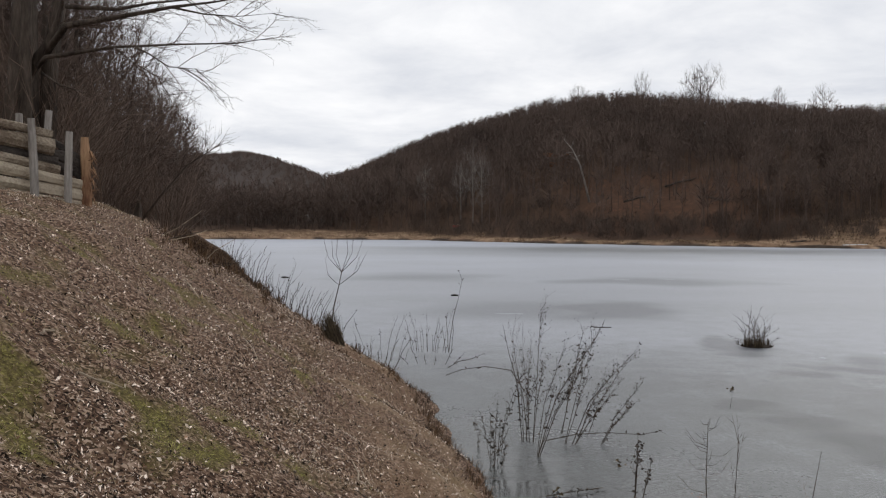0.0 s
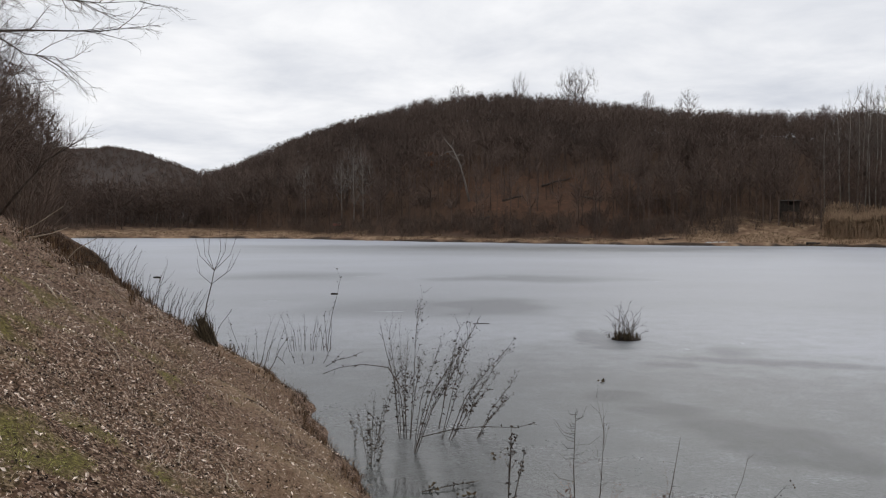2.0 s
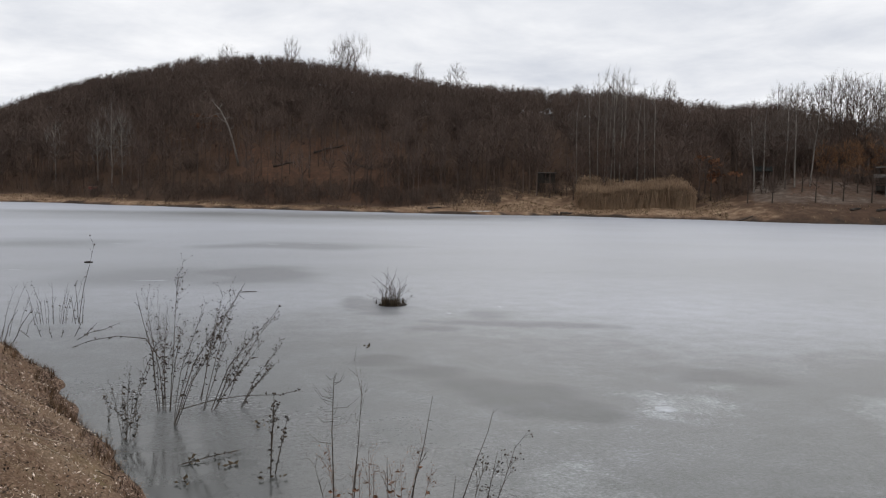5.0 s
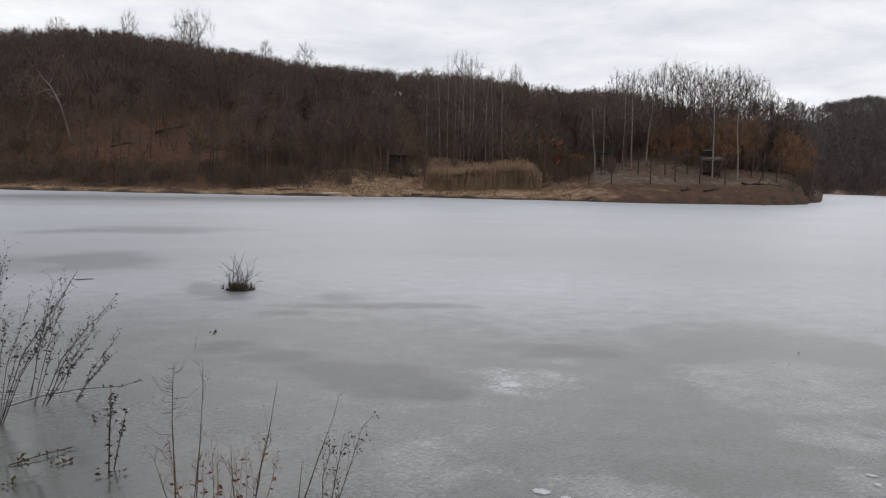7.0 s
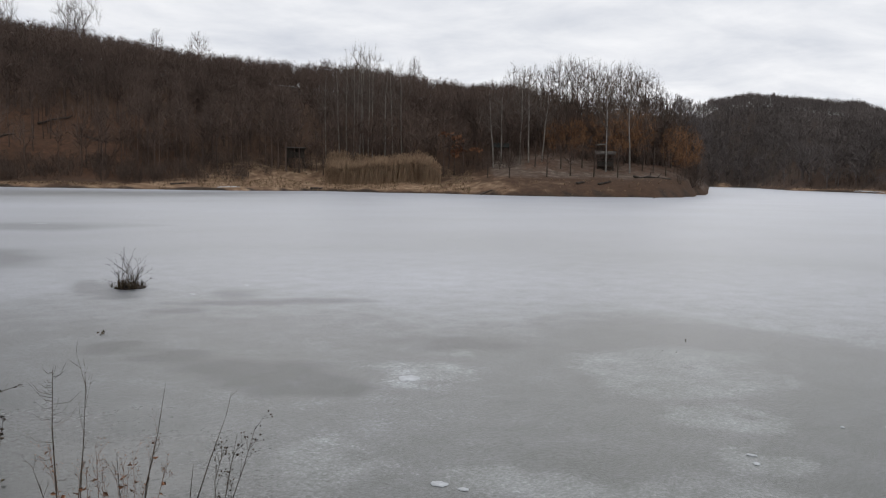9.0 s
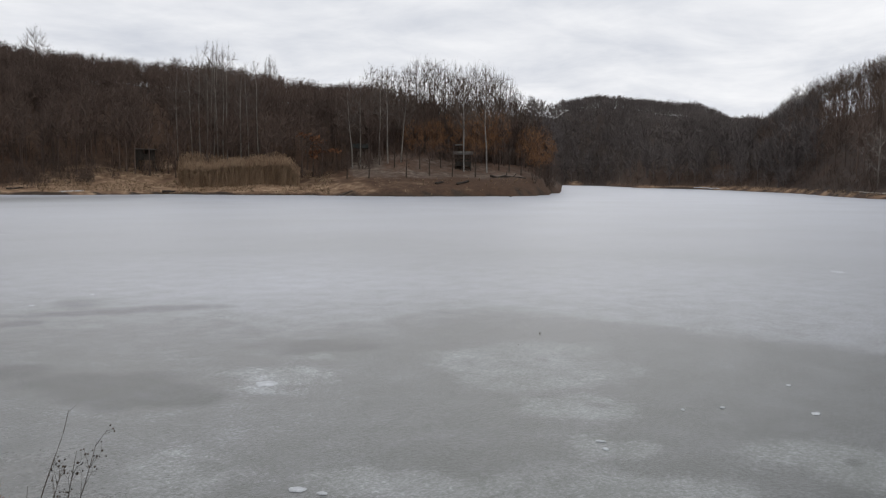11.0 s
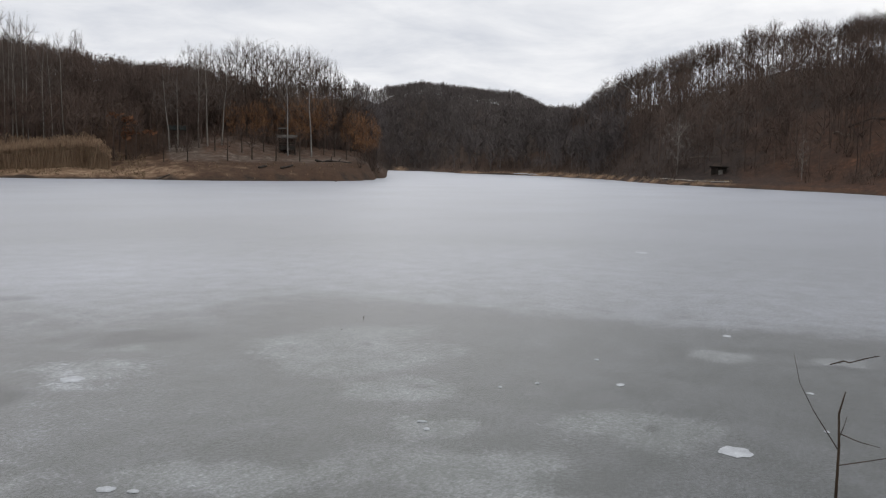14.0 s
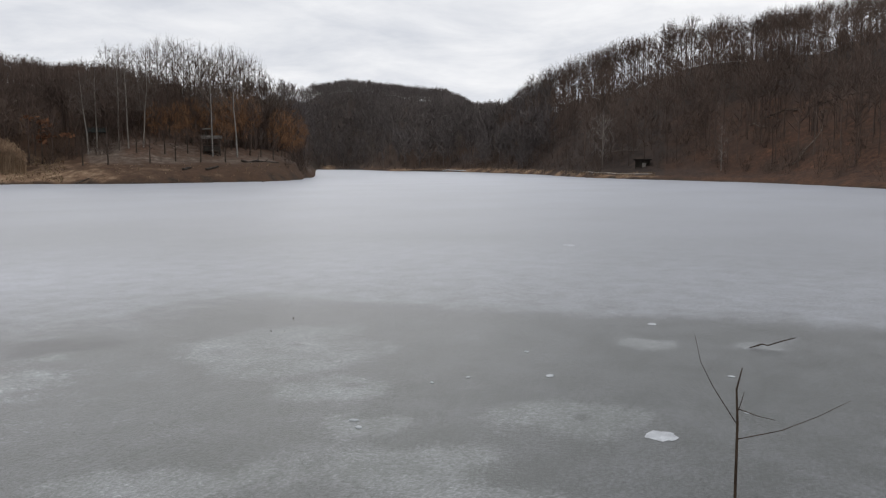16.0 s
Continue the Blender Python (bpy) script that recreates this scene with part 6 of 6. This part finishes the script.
# stalks close to the viewpoint, at the foot of the bank
weed("bare_sapling", (*polar(17.3, 5.45), 0), [(0.02, 0.0, 0.02, 0.0, 1.40)], "bare young sapling with fine whorled twigs", 621, "stalks by the bank", leaves=0, heads=0, side=0, r0=0.0065, category="sapling")


def whorls():
    """The fine twigs of the young sapling, denser towards its tip."""
    r = np.random.default_rng(17)
    x, y = 0.0, 0.0
    b = Buf()
    for i in range(26):
        z = 0.72 + 0.68 * (i / 25) ** 0.5
        a = r.uniform(0, 6.28)
        ln = r.uniform(0.06, 0.2) * (1.35 - 0.7 * (z - 0.72) / 0.68)
        s = np.array((x + 0.02, y, z))
        way = np.array((math.cos(a), math.sin(a), 0.12))
        m1 = s + way * ln * 0.6
        e = m1 + (way + (0, 0, 0.8)) * ln * 0.5
        b.tube([s, m1, e], [0.0018, 0.0014, 0.0005], 3, cap=False)
    return b


tagged(part("twig_whorl", whorls(), M_WEED, bpy.data.objects["bare_sapling"]), kind="stuff")
weed("twin_stalk", (*polar(18.9, 5.5), 0), [(0, 0, 0.06, 0.03, 1.32), (-0.02, 0.02, 0.05, 0.04, 0.98), (-0.03, 0, -0.26, 0.02, 0.82)], "pair of thin bare stalks by the bank", 622, "stalks by the bank", leaves=0, heads=0, side=5, r0=0.005)
weed("curved_stalk", (*polar(22.0, 5.5), 0), [(0, 0, 0.20, -0.08, 1.27), (0.0, 0.02, 0.13, 0.0, 0.78), (-0.03, 0, -0.07, 0.04, 0.84)], "curved dark stalks by the bank", 623, "stalks by the bank", leaves=0, heads=0, side=1, r0=0.0055)
weed("curved_stalk", (*polar(25.0, 5.5), 0), [(0, 0, 0.28, -0.1, 1.03), (0, 0.03, 0.1, 0, 0.72)], "curved dark stalk by the bank", 624, "stalks by the bank", leaves=0, heads=0, side=1, r0=0.006)
weed("seed_stalk", (*polar(27.5, 5.5), 0), [(0, 0, 0.22, -0.1, 0.96), (0, 0, 0.06, 0.02, 0.82), (0.0, 0.02, 0.14, 0.0, 0.9)], "branched stalk with round dark seed heads", 625, "stalks by the bank", leaves=1, heads=10, side=9, r0=0.005)
weed("seed_stalk", (*polar(20.4, 5.6), 0), fan(13, 0.42, -8, 12, 0.55, 0.92, 12), "fine reddish weeds full of small seed heads", 626, "stalks by the bank", leaves=8, heads=9, side=9, r0=0.0028, material=M_RUST_LEAF)


def near_sapling():
    """The bare sapling with a curved leader, close to the path."""
    t = thing("forked_sapling", Matrix.Translation((1.85, -0.12, 0.0)), "bare dark sapling with few thin curved branches", "sapling")
    b = Buf()
    b.tube([(-0.05, 0.0, -0.2), (-0.02, 0, 0.9), (0.0, 0.0, 1.7), (0.0, 0, 2.03), (0.0, 0.0, 2.13), (-0.005, 0.003, 2.19), (0.012, -0.004, 2.225)], [0.0065, 0.005, 0.0035, 0.0027, 0.0023, 0.0018, 0.001], 7)
    part("stem", b, M_WEED, t, smooth=True)
    for pts in ([(0, 0, 2.125), (0.03, 0.045, 2.18), (0.055, 0.072, 2.22), (0.07, 0.085, 2.265)], [(0, 0, 2.1), (0.05, -0.07, 2.11), (0.08, -0.13, 2.135), (0.095, -0.18, 2.165)],
                [(0, 0, 2.155), (0.02, -0.03, 2.14), (0.03, -0.06, 2.133)], [(0, 0, 2.15), (0.003, -0.006, 2.17), (0.006, -0.009, 2.185)]):
        b = Buf()
        b.tube(pts, np.linspace(0.001, 0.0004, len(pts)), 5)
        part("branch", b, M_WEED, t, smooth=True)


near_sapling()


def tuft(buf, x, y, z, r, count, h, spread, width, droop=0.4):
    for _ in range(count):
        a = r.uniform(0, 6.28)
        q = r.uniform(0, 1)
        f = np.array((x + math.cos(a) * spread * 0.3 * q, y + math.sin(a) * spread * 0.3 * q, z - 0.02))
        hh = h * r.uniform(0.55, 1.1)
        m1 = f + (math.cos(a) * spread * 0.4 * q, math.sin(a) * spread * 0.4 * q, hh * 0.65)
        e = f + (math.cos(a) * spread * q, math.sin(a) * spread * q, hh * (1 - droop * q * 0.6))
        u = np.array((-math.sin(a), math.cos(a), 0)) * width
        buf.add([f - u, f + u, m1 + u * 0.7, m1 - u * 0.7, e], [(0, 1, 2, 3), (3, 2, 4)])


def island():
    """The sedge tussock that stands frozen in the lake."""
    r = np.random.default_rng(41)
    t = thing("sedge_tussock", Matrix.Translation((6.87, 18.5, 0)), "dark sedge tussock with stalks frozen in the lake", "tussock")
    b = Buf()
    ang = np.linspace(0, 6.28, 19)[:-1]
    ring = [[(math.cos(a) * rr * (1 + 0.16 * math.sin(3 * a + k)), math.sin(a) * rr * 0.8 * (1 + 0.16 * math.cos(2 * a + k)), z) for a in ang] for k, (rr, z) in enumerate(((0.37, -0.05), (0.32, 0.015), (0.2, 0.045), (0.08, 0.06)))]
    fs = [(i * 18 + j, i * 18 + (j + 1) % 18, (i + 1) * 18 + (j + 1) % 18, (i + 1) * 18 + j) for i in range(3) for j in range(18)]
    b.add(np.array(ring).reshape(-1, 3), fs + [tuple(range(54, 72))])
    part("root_mat", b, M_ROOT, t)
    b = Buf()
    for _ in range(30):
        a, q = r.uniform(0, 6.28), r.uniform(0.05, 0.40)
        tuft(b, math.cos(a) * q, math.sin(a) * q * 0.8, 0.04, r, 14, r.uniform(0.08, 0.26), 0.14, 0.005)
    tagged(part("sedge_blade_mass", b, M_DARK_SEDGE, t), kind="stuff")
    for _ in range(46):
        s = Buf()
        x, h = np.clip(r.normal() * 0.14, -0.3, 0.3), r.uniform(0.25, 0.95) * r.uniform(0.6, 1.0)
        p = np.array([(x, r.uniform(-0.2, 0.2), 0), (x * 1.1 + r.normal() * 0.05, 0, h * 0.5), (x * 1.3 + r.normal() * 0.14, 0, h)])
        s.tube(p, [0.005, 0.0035, 0.0012], 4, cap=False)
        for _ in range(6):
            q, w = along(p, r.uniform(0.3, 1))
            s.spike(q, q + tilt(w, r, 0.7) * r.uniform(0.05, 0.16), 0.003)
        part("stalk", s, M_WEED, t)


island()


def bank_tussock():
    """The dark old tussock on the bank's edge, with a bare shoot growing out of it."""
    r = np.random.default_rng(43)
    x, y = -1.62, 13.0
    g = gz(x, y)
    t = thing("bank_tussock", Matrix.Translation((x, y, g)), "dark leaning grass tussock with a bare shoot", "tussock")
    b = Buf()
    for _ in range(420):
        a, q = r.uniform(0, 6.28), r.uniform(0, 0.13)
        f = np.array((math.cos(a) * q * 0.9, math.sin(a) * q, -0.08))
        e = f + (-0.16 + r.normal() * 0.06, r.normal() * 0.08, r.uniform(0.3, 0.58))
        b.spike(f, e, 0.006)
    tagged(part("old_blade_mass", b, M_DARK_SEDGE, t), kind="stuff")
    s = np.array([(-0.10, 0.03, 0.2), (-0.05, 0.03, 0.55), (0.02, 0.05, 0.85), (0.06, 0.05, 1.05)])
    c = Buf()
    c.tube(s, [0.010, 0.0085, 0.007, 0.0055], 6)
    part("shoot_stem", c, M_WEED, t)
    for tip in ((-0.22, 0, 1.6), (-0.1, 0.1, 1.62), (0.02, 0, 1.7), (0.14, 0, 1.75), (0.26, 0, 1.72), (0.42, -0.1, 1.62), (0.34, 0.1, 1.3), (0.46, 0, 1.38), (-0.2, 0.1, 1.25)):
        c = Buf()
        q = s[3] if tip[2] > 1.5 else s[2]
        e = np.array(tip)
        m1 = (q + e) / 2 + (0.06 * np.sign(e[0] - q[0]), 0, -0.05)
        c.tube([q, m1, e], [0.0038, 0.0028, 0.001], 4, cap=False)
        for _ in range(4):
            p, w = along(np.array([q, m1, e]), r.uniform(0.3, 1))
            c.spike(p, p + tilt(w, r, 0.5) * r.uniform(0.05, 0.14), 0.0018)
        part("shoot", c, M_WEED, t)


bank_tussock()

# rank grass and stalks along the bank's edge
for n, (y, inland, h) in enumerate([(14.3, 0.5, 0.4), (17.5, 0.5, 0.5), (18.6, 0.55, 0.7), (19.8, 0.6, 0.9), (21, 0.6, 0.7), (22.5, 0.6, 0.9), (24.5, 0.6, 1.2), (27, 0.6, 1.0), (30, 0.7, 1.3), (33, 0.7, 1.4), (37, 0.8, 1.6), (42, 0.8, 1.5), (48, 0.9, 1.7)]):
    x, y = bank_spot(y, inland)
    weed("edge_stalks", (x, y, gz(x, y)), fan(10, 0.9, -22, 32, h * 0.3, h, 30 + n), "thin dry stalks along the bank's edge", 640 + n, "edge stalks", leaves=2, heads=1, side=3, r0=0.0045 + 0.00012 * y)


# ---- small things on the ice ----
def scrap(name, x, y, ln, r0, turn, label, material, category):
    r = np.random.default_rng(int(abs(x * 100)))
    b = Buf()
    c, s = math.cos(turn), math.sin(turn)
    b.tube([(-c * ln / 2, -s * ln / 2, r0 * 0.8), (0, 0.01, r0), (c * ln / 2, s * ln / 2, r0 * 0.8)], [r0 * 0.8, r0, r0 * 0.7], 7, rough=0.15, rng=r)
    ob = part(name, b, material)
    ob.location = (x, y, 0)
    tagged(ob, label, category)


scrap("wood_piece", -7.9, 42.4, 0.36, 0.05, 0.0, "dark piece of wood lying on the ice", M_BURNT, "wood piece")
scrap("wood_piece", 0.45, 31.8, 0.27, 0.035, 0.0, "dark piece of wood lying on the ice", M_BURNT, "wood piece")
scrap("twig", 4.15, 21.9, 0.45, 0.012, 0.1, "thin dark twig lying on the ice", M_WEED, "twig")
scrap("wood_piece", 96.5, 70.0, 0.9, 0.07, 0.4, "dark piece of wood on the far ice", M_BURNT, "wood piece")


def litter_scrap(x, y, seed, count=7, size=0.06):
    r = np.random.default_rng(seed)
    b = Buf()
    for _ in range(count):
        dry_leaf(b, (r.normal() * 0.06, r.normal() * 0.06, 0.012), (r.normal(), r.normal(), 0.25), r, size * r.uniform(0.6, 1.2))
    ob = part("leaf_scrap", b, M_DARK_SEDGE)
    ob.location = (x, y, 0.004)
    tagged(ob, "few dark dead leaves lying on the ice", "leaves", "leaf scraps", "stuff")


for k, (x, y) in enumerate([(4.63, 13.52), (1.1, 8.2), (1.45, 8.0), (0.95, 7.6), (2.0, 9.2), (1.75, 7.45), (11.9, 7.7), (11.0, 7.4)]):
    litter_scrap(x, y, 700 + k, 6 if k < 6 else 2, 0.06 if k < 6 else 0.035)


def snow_spot(x, y, rx, ry, seed, ring=False):
    """A small crust of white frost, thin at the rim."""
    r = np.random.default_rng(seed)
    b = Buf()
    n_, prof = 26, ((1.0, 0.001), (0.86, 0.008), (0.6, 0.006 if ring else 0.011), (0.25, 0.005 if ring else 0.012))
    w1, w2, w3 = r.uniform(0, 6.28, 3)
    vs = []
    for q, z in prof:
        for a in np.arange(n_) * 6.2832 / n_:
            k = q * (1 + 0.13 * math.sin(2 * a + w1) + 0.09 * math.sin(5 * a + w2) + 0.06 * math.sin(9 * a + w3))
            vs.append((rx * k * math.cos(a), ry * k * math.sin(a), z))
    fs = [(i * n_ + j, i * n_ + (j + 1) % n_, (i + 1) * n_ + (j + 1) % n_, (i + 1) * n_ + j) for i in range(3) for j in range(n_)]
    b.add(vs, fs + [tuple(range(3 * n_, 4 * n_))])
    ob = part("frost_crust", b, M_SNOW, smooth=True)
    ob.location = (x, y, 0.002)
    ob.rotation_euler = (0, 0, math.atan2(-x, y))
    tagged(ob, "small white crust of frost on grey ice", "frost crust", "frost crusts")


for k, (x, y, rx, ry) in enumerate([(6.78, 8.33, 0.12, 0.17), (4.70, 5.22, 0.07, 0.065), (4.78, 5.0, 0.045, 0.035), (8.29, 1.08, 0.135, 0.17), (10.07, 2.72, 0.045, 0.07), (7.37, 3.84, 0.035, 0.04), (7.55, 4.0, 0.05, 0.03), (11.2, 3.4, 0.03, 0.04), (9.6, 3.6, 0.03, 0.03),
                                   (9.2, 3.9, 0.025, 0.03), (13.9, 2.2, 0.06, 0.09), (7.6, 16.9, 0.06, 0.1), (9.2, 17.6, 0.07, 0.12), (2.0, 25.3, 0.42, 0.07), (-1.8, 29.5, 0.3, 0.07), (4.6, 32.5, 0.2, 0.05), (8.9, 42.0, 0.5, 0.1), (11.2, 42.5, 0.35, 0.1), (20.5, 59, 0.7, 0.14), (1.8, 43, 0.35, 0.08), (3.6, 43, 0.3, 0.06), (5.0, 43.5, 0.3, 0.06), (15.5, 38, 0.3, 0.1), (18, 47, 0.5, 0.1), (24, 52, 0.4, 0.1), (10.9, 0.7, 0.04, 0.04), (9.4, 0.4, 0.03, 0.03), (26, 7, 0.22, 0.3)]):
    snow_spot(x, y, rx, ry, 720 + k, k == 3)


def ice_branch():
    t = thing("broken_branch", Matrix.Translation((12.69, 0.35, 0)), "thin broken branch lying on the ice", "branch")
    b = Buf()
    b.tube([(-0.05, 0.28, 0.01), (0.0, 0.12, 0.07), (0.02, 0.05, 0.05), (0.06, -0.16, 0.13), (0.1, -0.3, 0.17)], [0.009, 0.011, 0.01, 0.008, 0.006], 5)
    part("limb", b, M_WEED, t)
    for p, q in (((0.0, 0.12, 0.07), (-0.04, 0.22, 0.0)), ((0.08, -0.24, 0.15), (0.09, -0.25, 0.2))):
        b = Buf()
        b.spike(p, q, 0.006)
        part("twig", b, M_WEED, t)


ice_branch()


# ---- litter of the near bank ----
def bank_points(r, count, reach=15.0, near_bias=1.0):
    """Places on the near bank, thicker close to the viewpoint."""
    out = []
    while sum(len(o) for o in out) < count:
        d = 2.2 + (reach - 2.2) * r.uniform(size=20000) ** near_bias
        a = np.radians(r.uniform(-38, 10, 20000))
        x, y = d * np.sin(a), d * np.cos(a)
        s = land(x, y)[0]
        keep = (s > 0.03) & (r.uniform(size=20000) < np.clip(0.4 + s, 0, 1))
        out.append(np.stack([x, y], 1)[keep])
    return np.concatenate(out)[:count]


def ground_frame(xy):
    e = 0.04
    x, y = xy[:, 0], xy[:, 1]
    z = ground_z(x, y)
    nx, ny = -(ground_z(x + e, y) - z) / e, -(ground_z(x, y + e) - z) / e
    n = np.stack([nx, ny, np.ones(len(x))], 1)
    n /= np.linalg.norm(n, axis=1)[:, None]
    return np.stack([x, y, z], 1), n


def fallen_leaves():
    r = np.random.default_rng(51)
    xy = bank_points(r, 165000, 21, 1.15)
    bare = mossy(xy)
    up = land(xy[:, 0], xy[:, 1])[0]
    xy = xy[r.uniform(size=len(xy)) < np.clip(1.0 - 0.7 * bare, 0.2, 1) * np.clip(0.75 + 0.6 * cloudy(xy[:, 0] + 9, xy[:, 1], 0.7), 0.3, 1) * np.interp(up, [0.2, 1.0, 2.0, 3.6], [0.55, 0.6, 1, 0.35])]
    p, n = ground_frame(xy)
    k = len(p)
    t = r.normal(size=(k, 3))
    n2 = n + r.normal(size=(k, 3)) * 0.75
    n2 /= np.linalg.norm(n2, axis=1)[:, None]
    u = np.cross(n2, t)
    u /= np.linalg.norm(u, axis=1)[:, None]
    w = np.cross(n2, u)
    s = (0.0042 + 0.0112 * r.uniform(size=k) ** 4.0)[:, None] * (1 + 0.03 * np.hypot(xy[:, 0], xy[:, 1]))[:, None]
    asp = r.uniform(0.25, 0.62, (k, 1))
    lift = n * (0.006 + 0.012 * r.uniform(size=(k, 1)))
    curl = n2 * s * r.uniform(-0.2, 0.6, (k, 1))
    v = np.stack([p + lift - u * s * 1.1, p + lift + w * s * asp + curl, p + lift + u * s * 1.1, p + lift - w * s * asp + curl], 1).reshape(-1, 3)
    i = np.arange(k)[:, None] * 4
    tri = np.concatenate([i + (0, 1, 2), i + (0, 2, 3)])
    tagged(new("fallen_leaves", fast_mesh("fallen_leaves", v, tri, M_LEAF)), "brown and pale fallen leaves covering the bank", "leaves", kind="stuff")


def straw_litter():
    r = np.random.default_rng(52)
    xy = bank_points(r, 52000, 21, 1.1)
    xy = xy[r.uniform(size=len(xy)) < np.interp(land(xy[:, 0], xy[:, 1])[0], [0, 0.8, 2.0], [1, 1, 0.6])]
    p, n = ground_frame(xy)
    k = len(p)
    t = r.normal(size=(k, 3)) + (0, 0, 0.5)
    way = t - n * (np.sum(t * n, 1) * r.uniform(0.5, 1.0, k))[:, None]
    way /= np.linalg.norm(way, axis=1)[:, None]
    side = np.cross(n, way)
    ln, wd = r.uniform(0.02, 0.075, (k, 1)), r.uniform(0.0012, 0.0028, (k, 1)) * (1 + 0.04 * np.hypot(xy[:, :1], xy[:, 1:]))
    v = np.stack([p + n * 0.008 - side * wd, p + n * 0.008 + side * wd, p + n * 0.02 + way * ln], 1).reshape(-1, 3)
    tri = np.arange(k * 3).reshape(-1, 3)
    tagged(new("straw_litter", fast_mesh("straw_litter", v, tri, M_STRAW)), "dry grass blades strewn over the bank", "dry grass", kind="stuff")


def grass_tufts():
    r = np.random.default_rng(53)
    xy = bank_points(r, 26000, 12, 1.0)
    keep = mossy(xy) > r.uniform(0.05, 0.9, len(xy))
    xy = xy[keep]
    b = Buf()
    for (x, y), z in zip(xy, ground_z(xy[:, 0], xy[:, 1])):
        tuft(b, x, y, z, r, 5, 0.032, 0.055, 0.0026, 0.8)
    tagged(part("grass", b, M_GRASS), "sparse green winter grass among the leaves", "grass", kind="stuff")
    xy = bank_points(r, 3200, 15, 0.8)
    s = land(xy[:, 0], xy[:, 1])[0]
    xy = xy[(s < 1.1) | (r.uniform(size=len(s)) < 0.22)]
    b = Buf()
    for (x, y), z in zip(xy, ground_z(xy[:, 0], xy[:, 1])):
        tuft(b, x, y, z, r, 6, 0.06, 0.09, 0.0022, 0.8)
    tagged(part("dry_tufts", b, M_STRAW), "short dry grass tufts on the bank", "dry grass", kind="stuff")


def stick(p, q, r0, material, label, seed):
    r = np.random.default_rng(seed)
    (x0, y0), (x1, y1) = p, q
    pts = []
    for k in np.linspace(0, 1, 5):
        x, y = x0 + (x1 - x0) * k + r.normal() * 0.012, y0 + (y1 - y0) * k + r.normal() * 0.012
        pts.append((x, y, gz(x, y) + 0.022 + r0))
    b = Buf()
    b.tube(pts, r0 * np.array([0.9, 1, 0.95, 0.8, 0.5]), 6, rough=0.1, rng=r)
    tagged(part("stick", b, material), label, "stick", "sticks on the bank")


def edge_tufts():
    """Dark rank grass hanging over the foot of the bank."""
    r = np.random.default_rng(57)
    b = Buf()
    for _ in range(420):
        y = r.uniform(5.5, 23)
        x, y = bank_spot(y, r.uniform(-0.02, 0.35))
        tuft(b, x, y, gz(x, y), r, 12, r.uniform(0.05, 0.15), 0.14, 0.0028, 0.9)
    for _ in range(420):
        y = r.uniform(11.5, 25)
        x, y = bank_spot(y, r.uniform(0.3, 4.0))
        tuft(b, x, y, gz(x, y), r, 12, r.uniform(0.06, 0.2), 0.2, 0.004, 0.9)
    for _ in range(420):
        y = r.uniform(25, 62)
        x, y = bank_spot(y, r.uniform(0.1, 3.5))
        tuft(b, x, y, gz(x, y), r, 12, r.uniform(0.15, 0.5), 0.45, 0.012, 0.9)
    tagged(part("edge_grass", b, M_EDGE), "dark matted grass overhanging the bank's foot", "grass", kind="stuff")


edge_tufts()
fallen_leaves()
straw_litter()
grass_tufts()
for n, (p, q, r0) in enumerate([((-1.86, 4.30), (-1.70, 4.52), 0.006), ((-2.92, 9.55), (-2.58, 8.95), 0.008), ((-0.64, 6.1), (-0.47, 5.4), 0.006), ((-1.92, 8.14), (-1.60, 7.30), 0.005), ((-2.2, 4.75), (-2.2, 4.6), 0.007)]):
    stick(p, q, r0, M_STICK, "pale dry stick lying on the leaf litter", 800 + n)
rs = np.random.default_rng(55)
for n, (x, y) in enumerate(bank_points(rs, 34, 14, 0.8)):
    a, ln = rs.uniform(0, 3.14), rs.uniform(0.12, 0.5)
    q = (x + math.cos(a) * ln, y + math.sin(a) * ln)
    if land(*q)[0] > 0.1:
        stick((x, y), q, rs.uniform(0.0025, 0.006), M_STICK if n % 3 else M_BARK, "thin dead twig on the leaf litter", 820 + n)
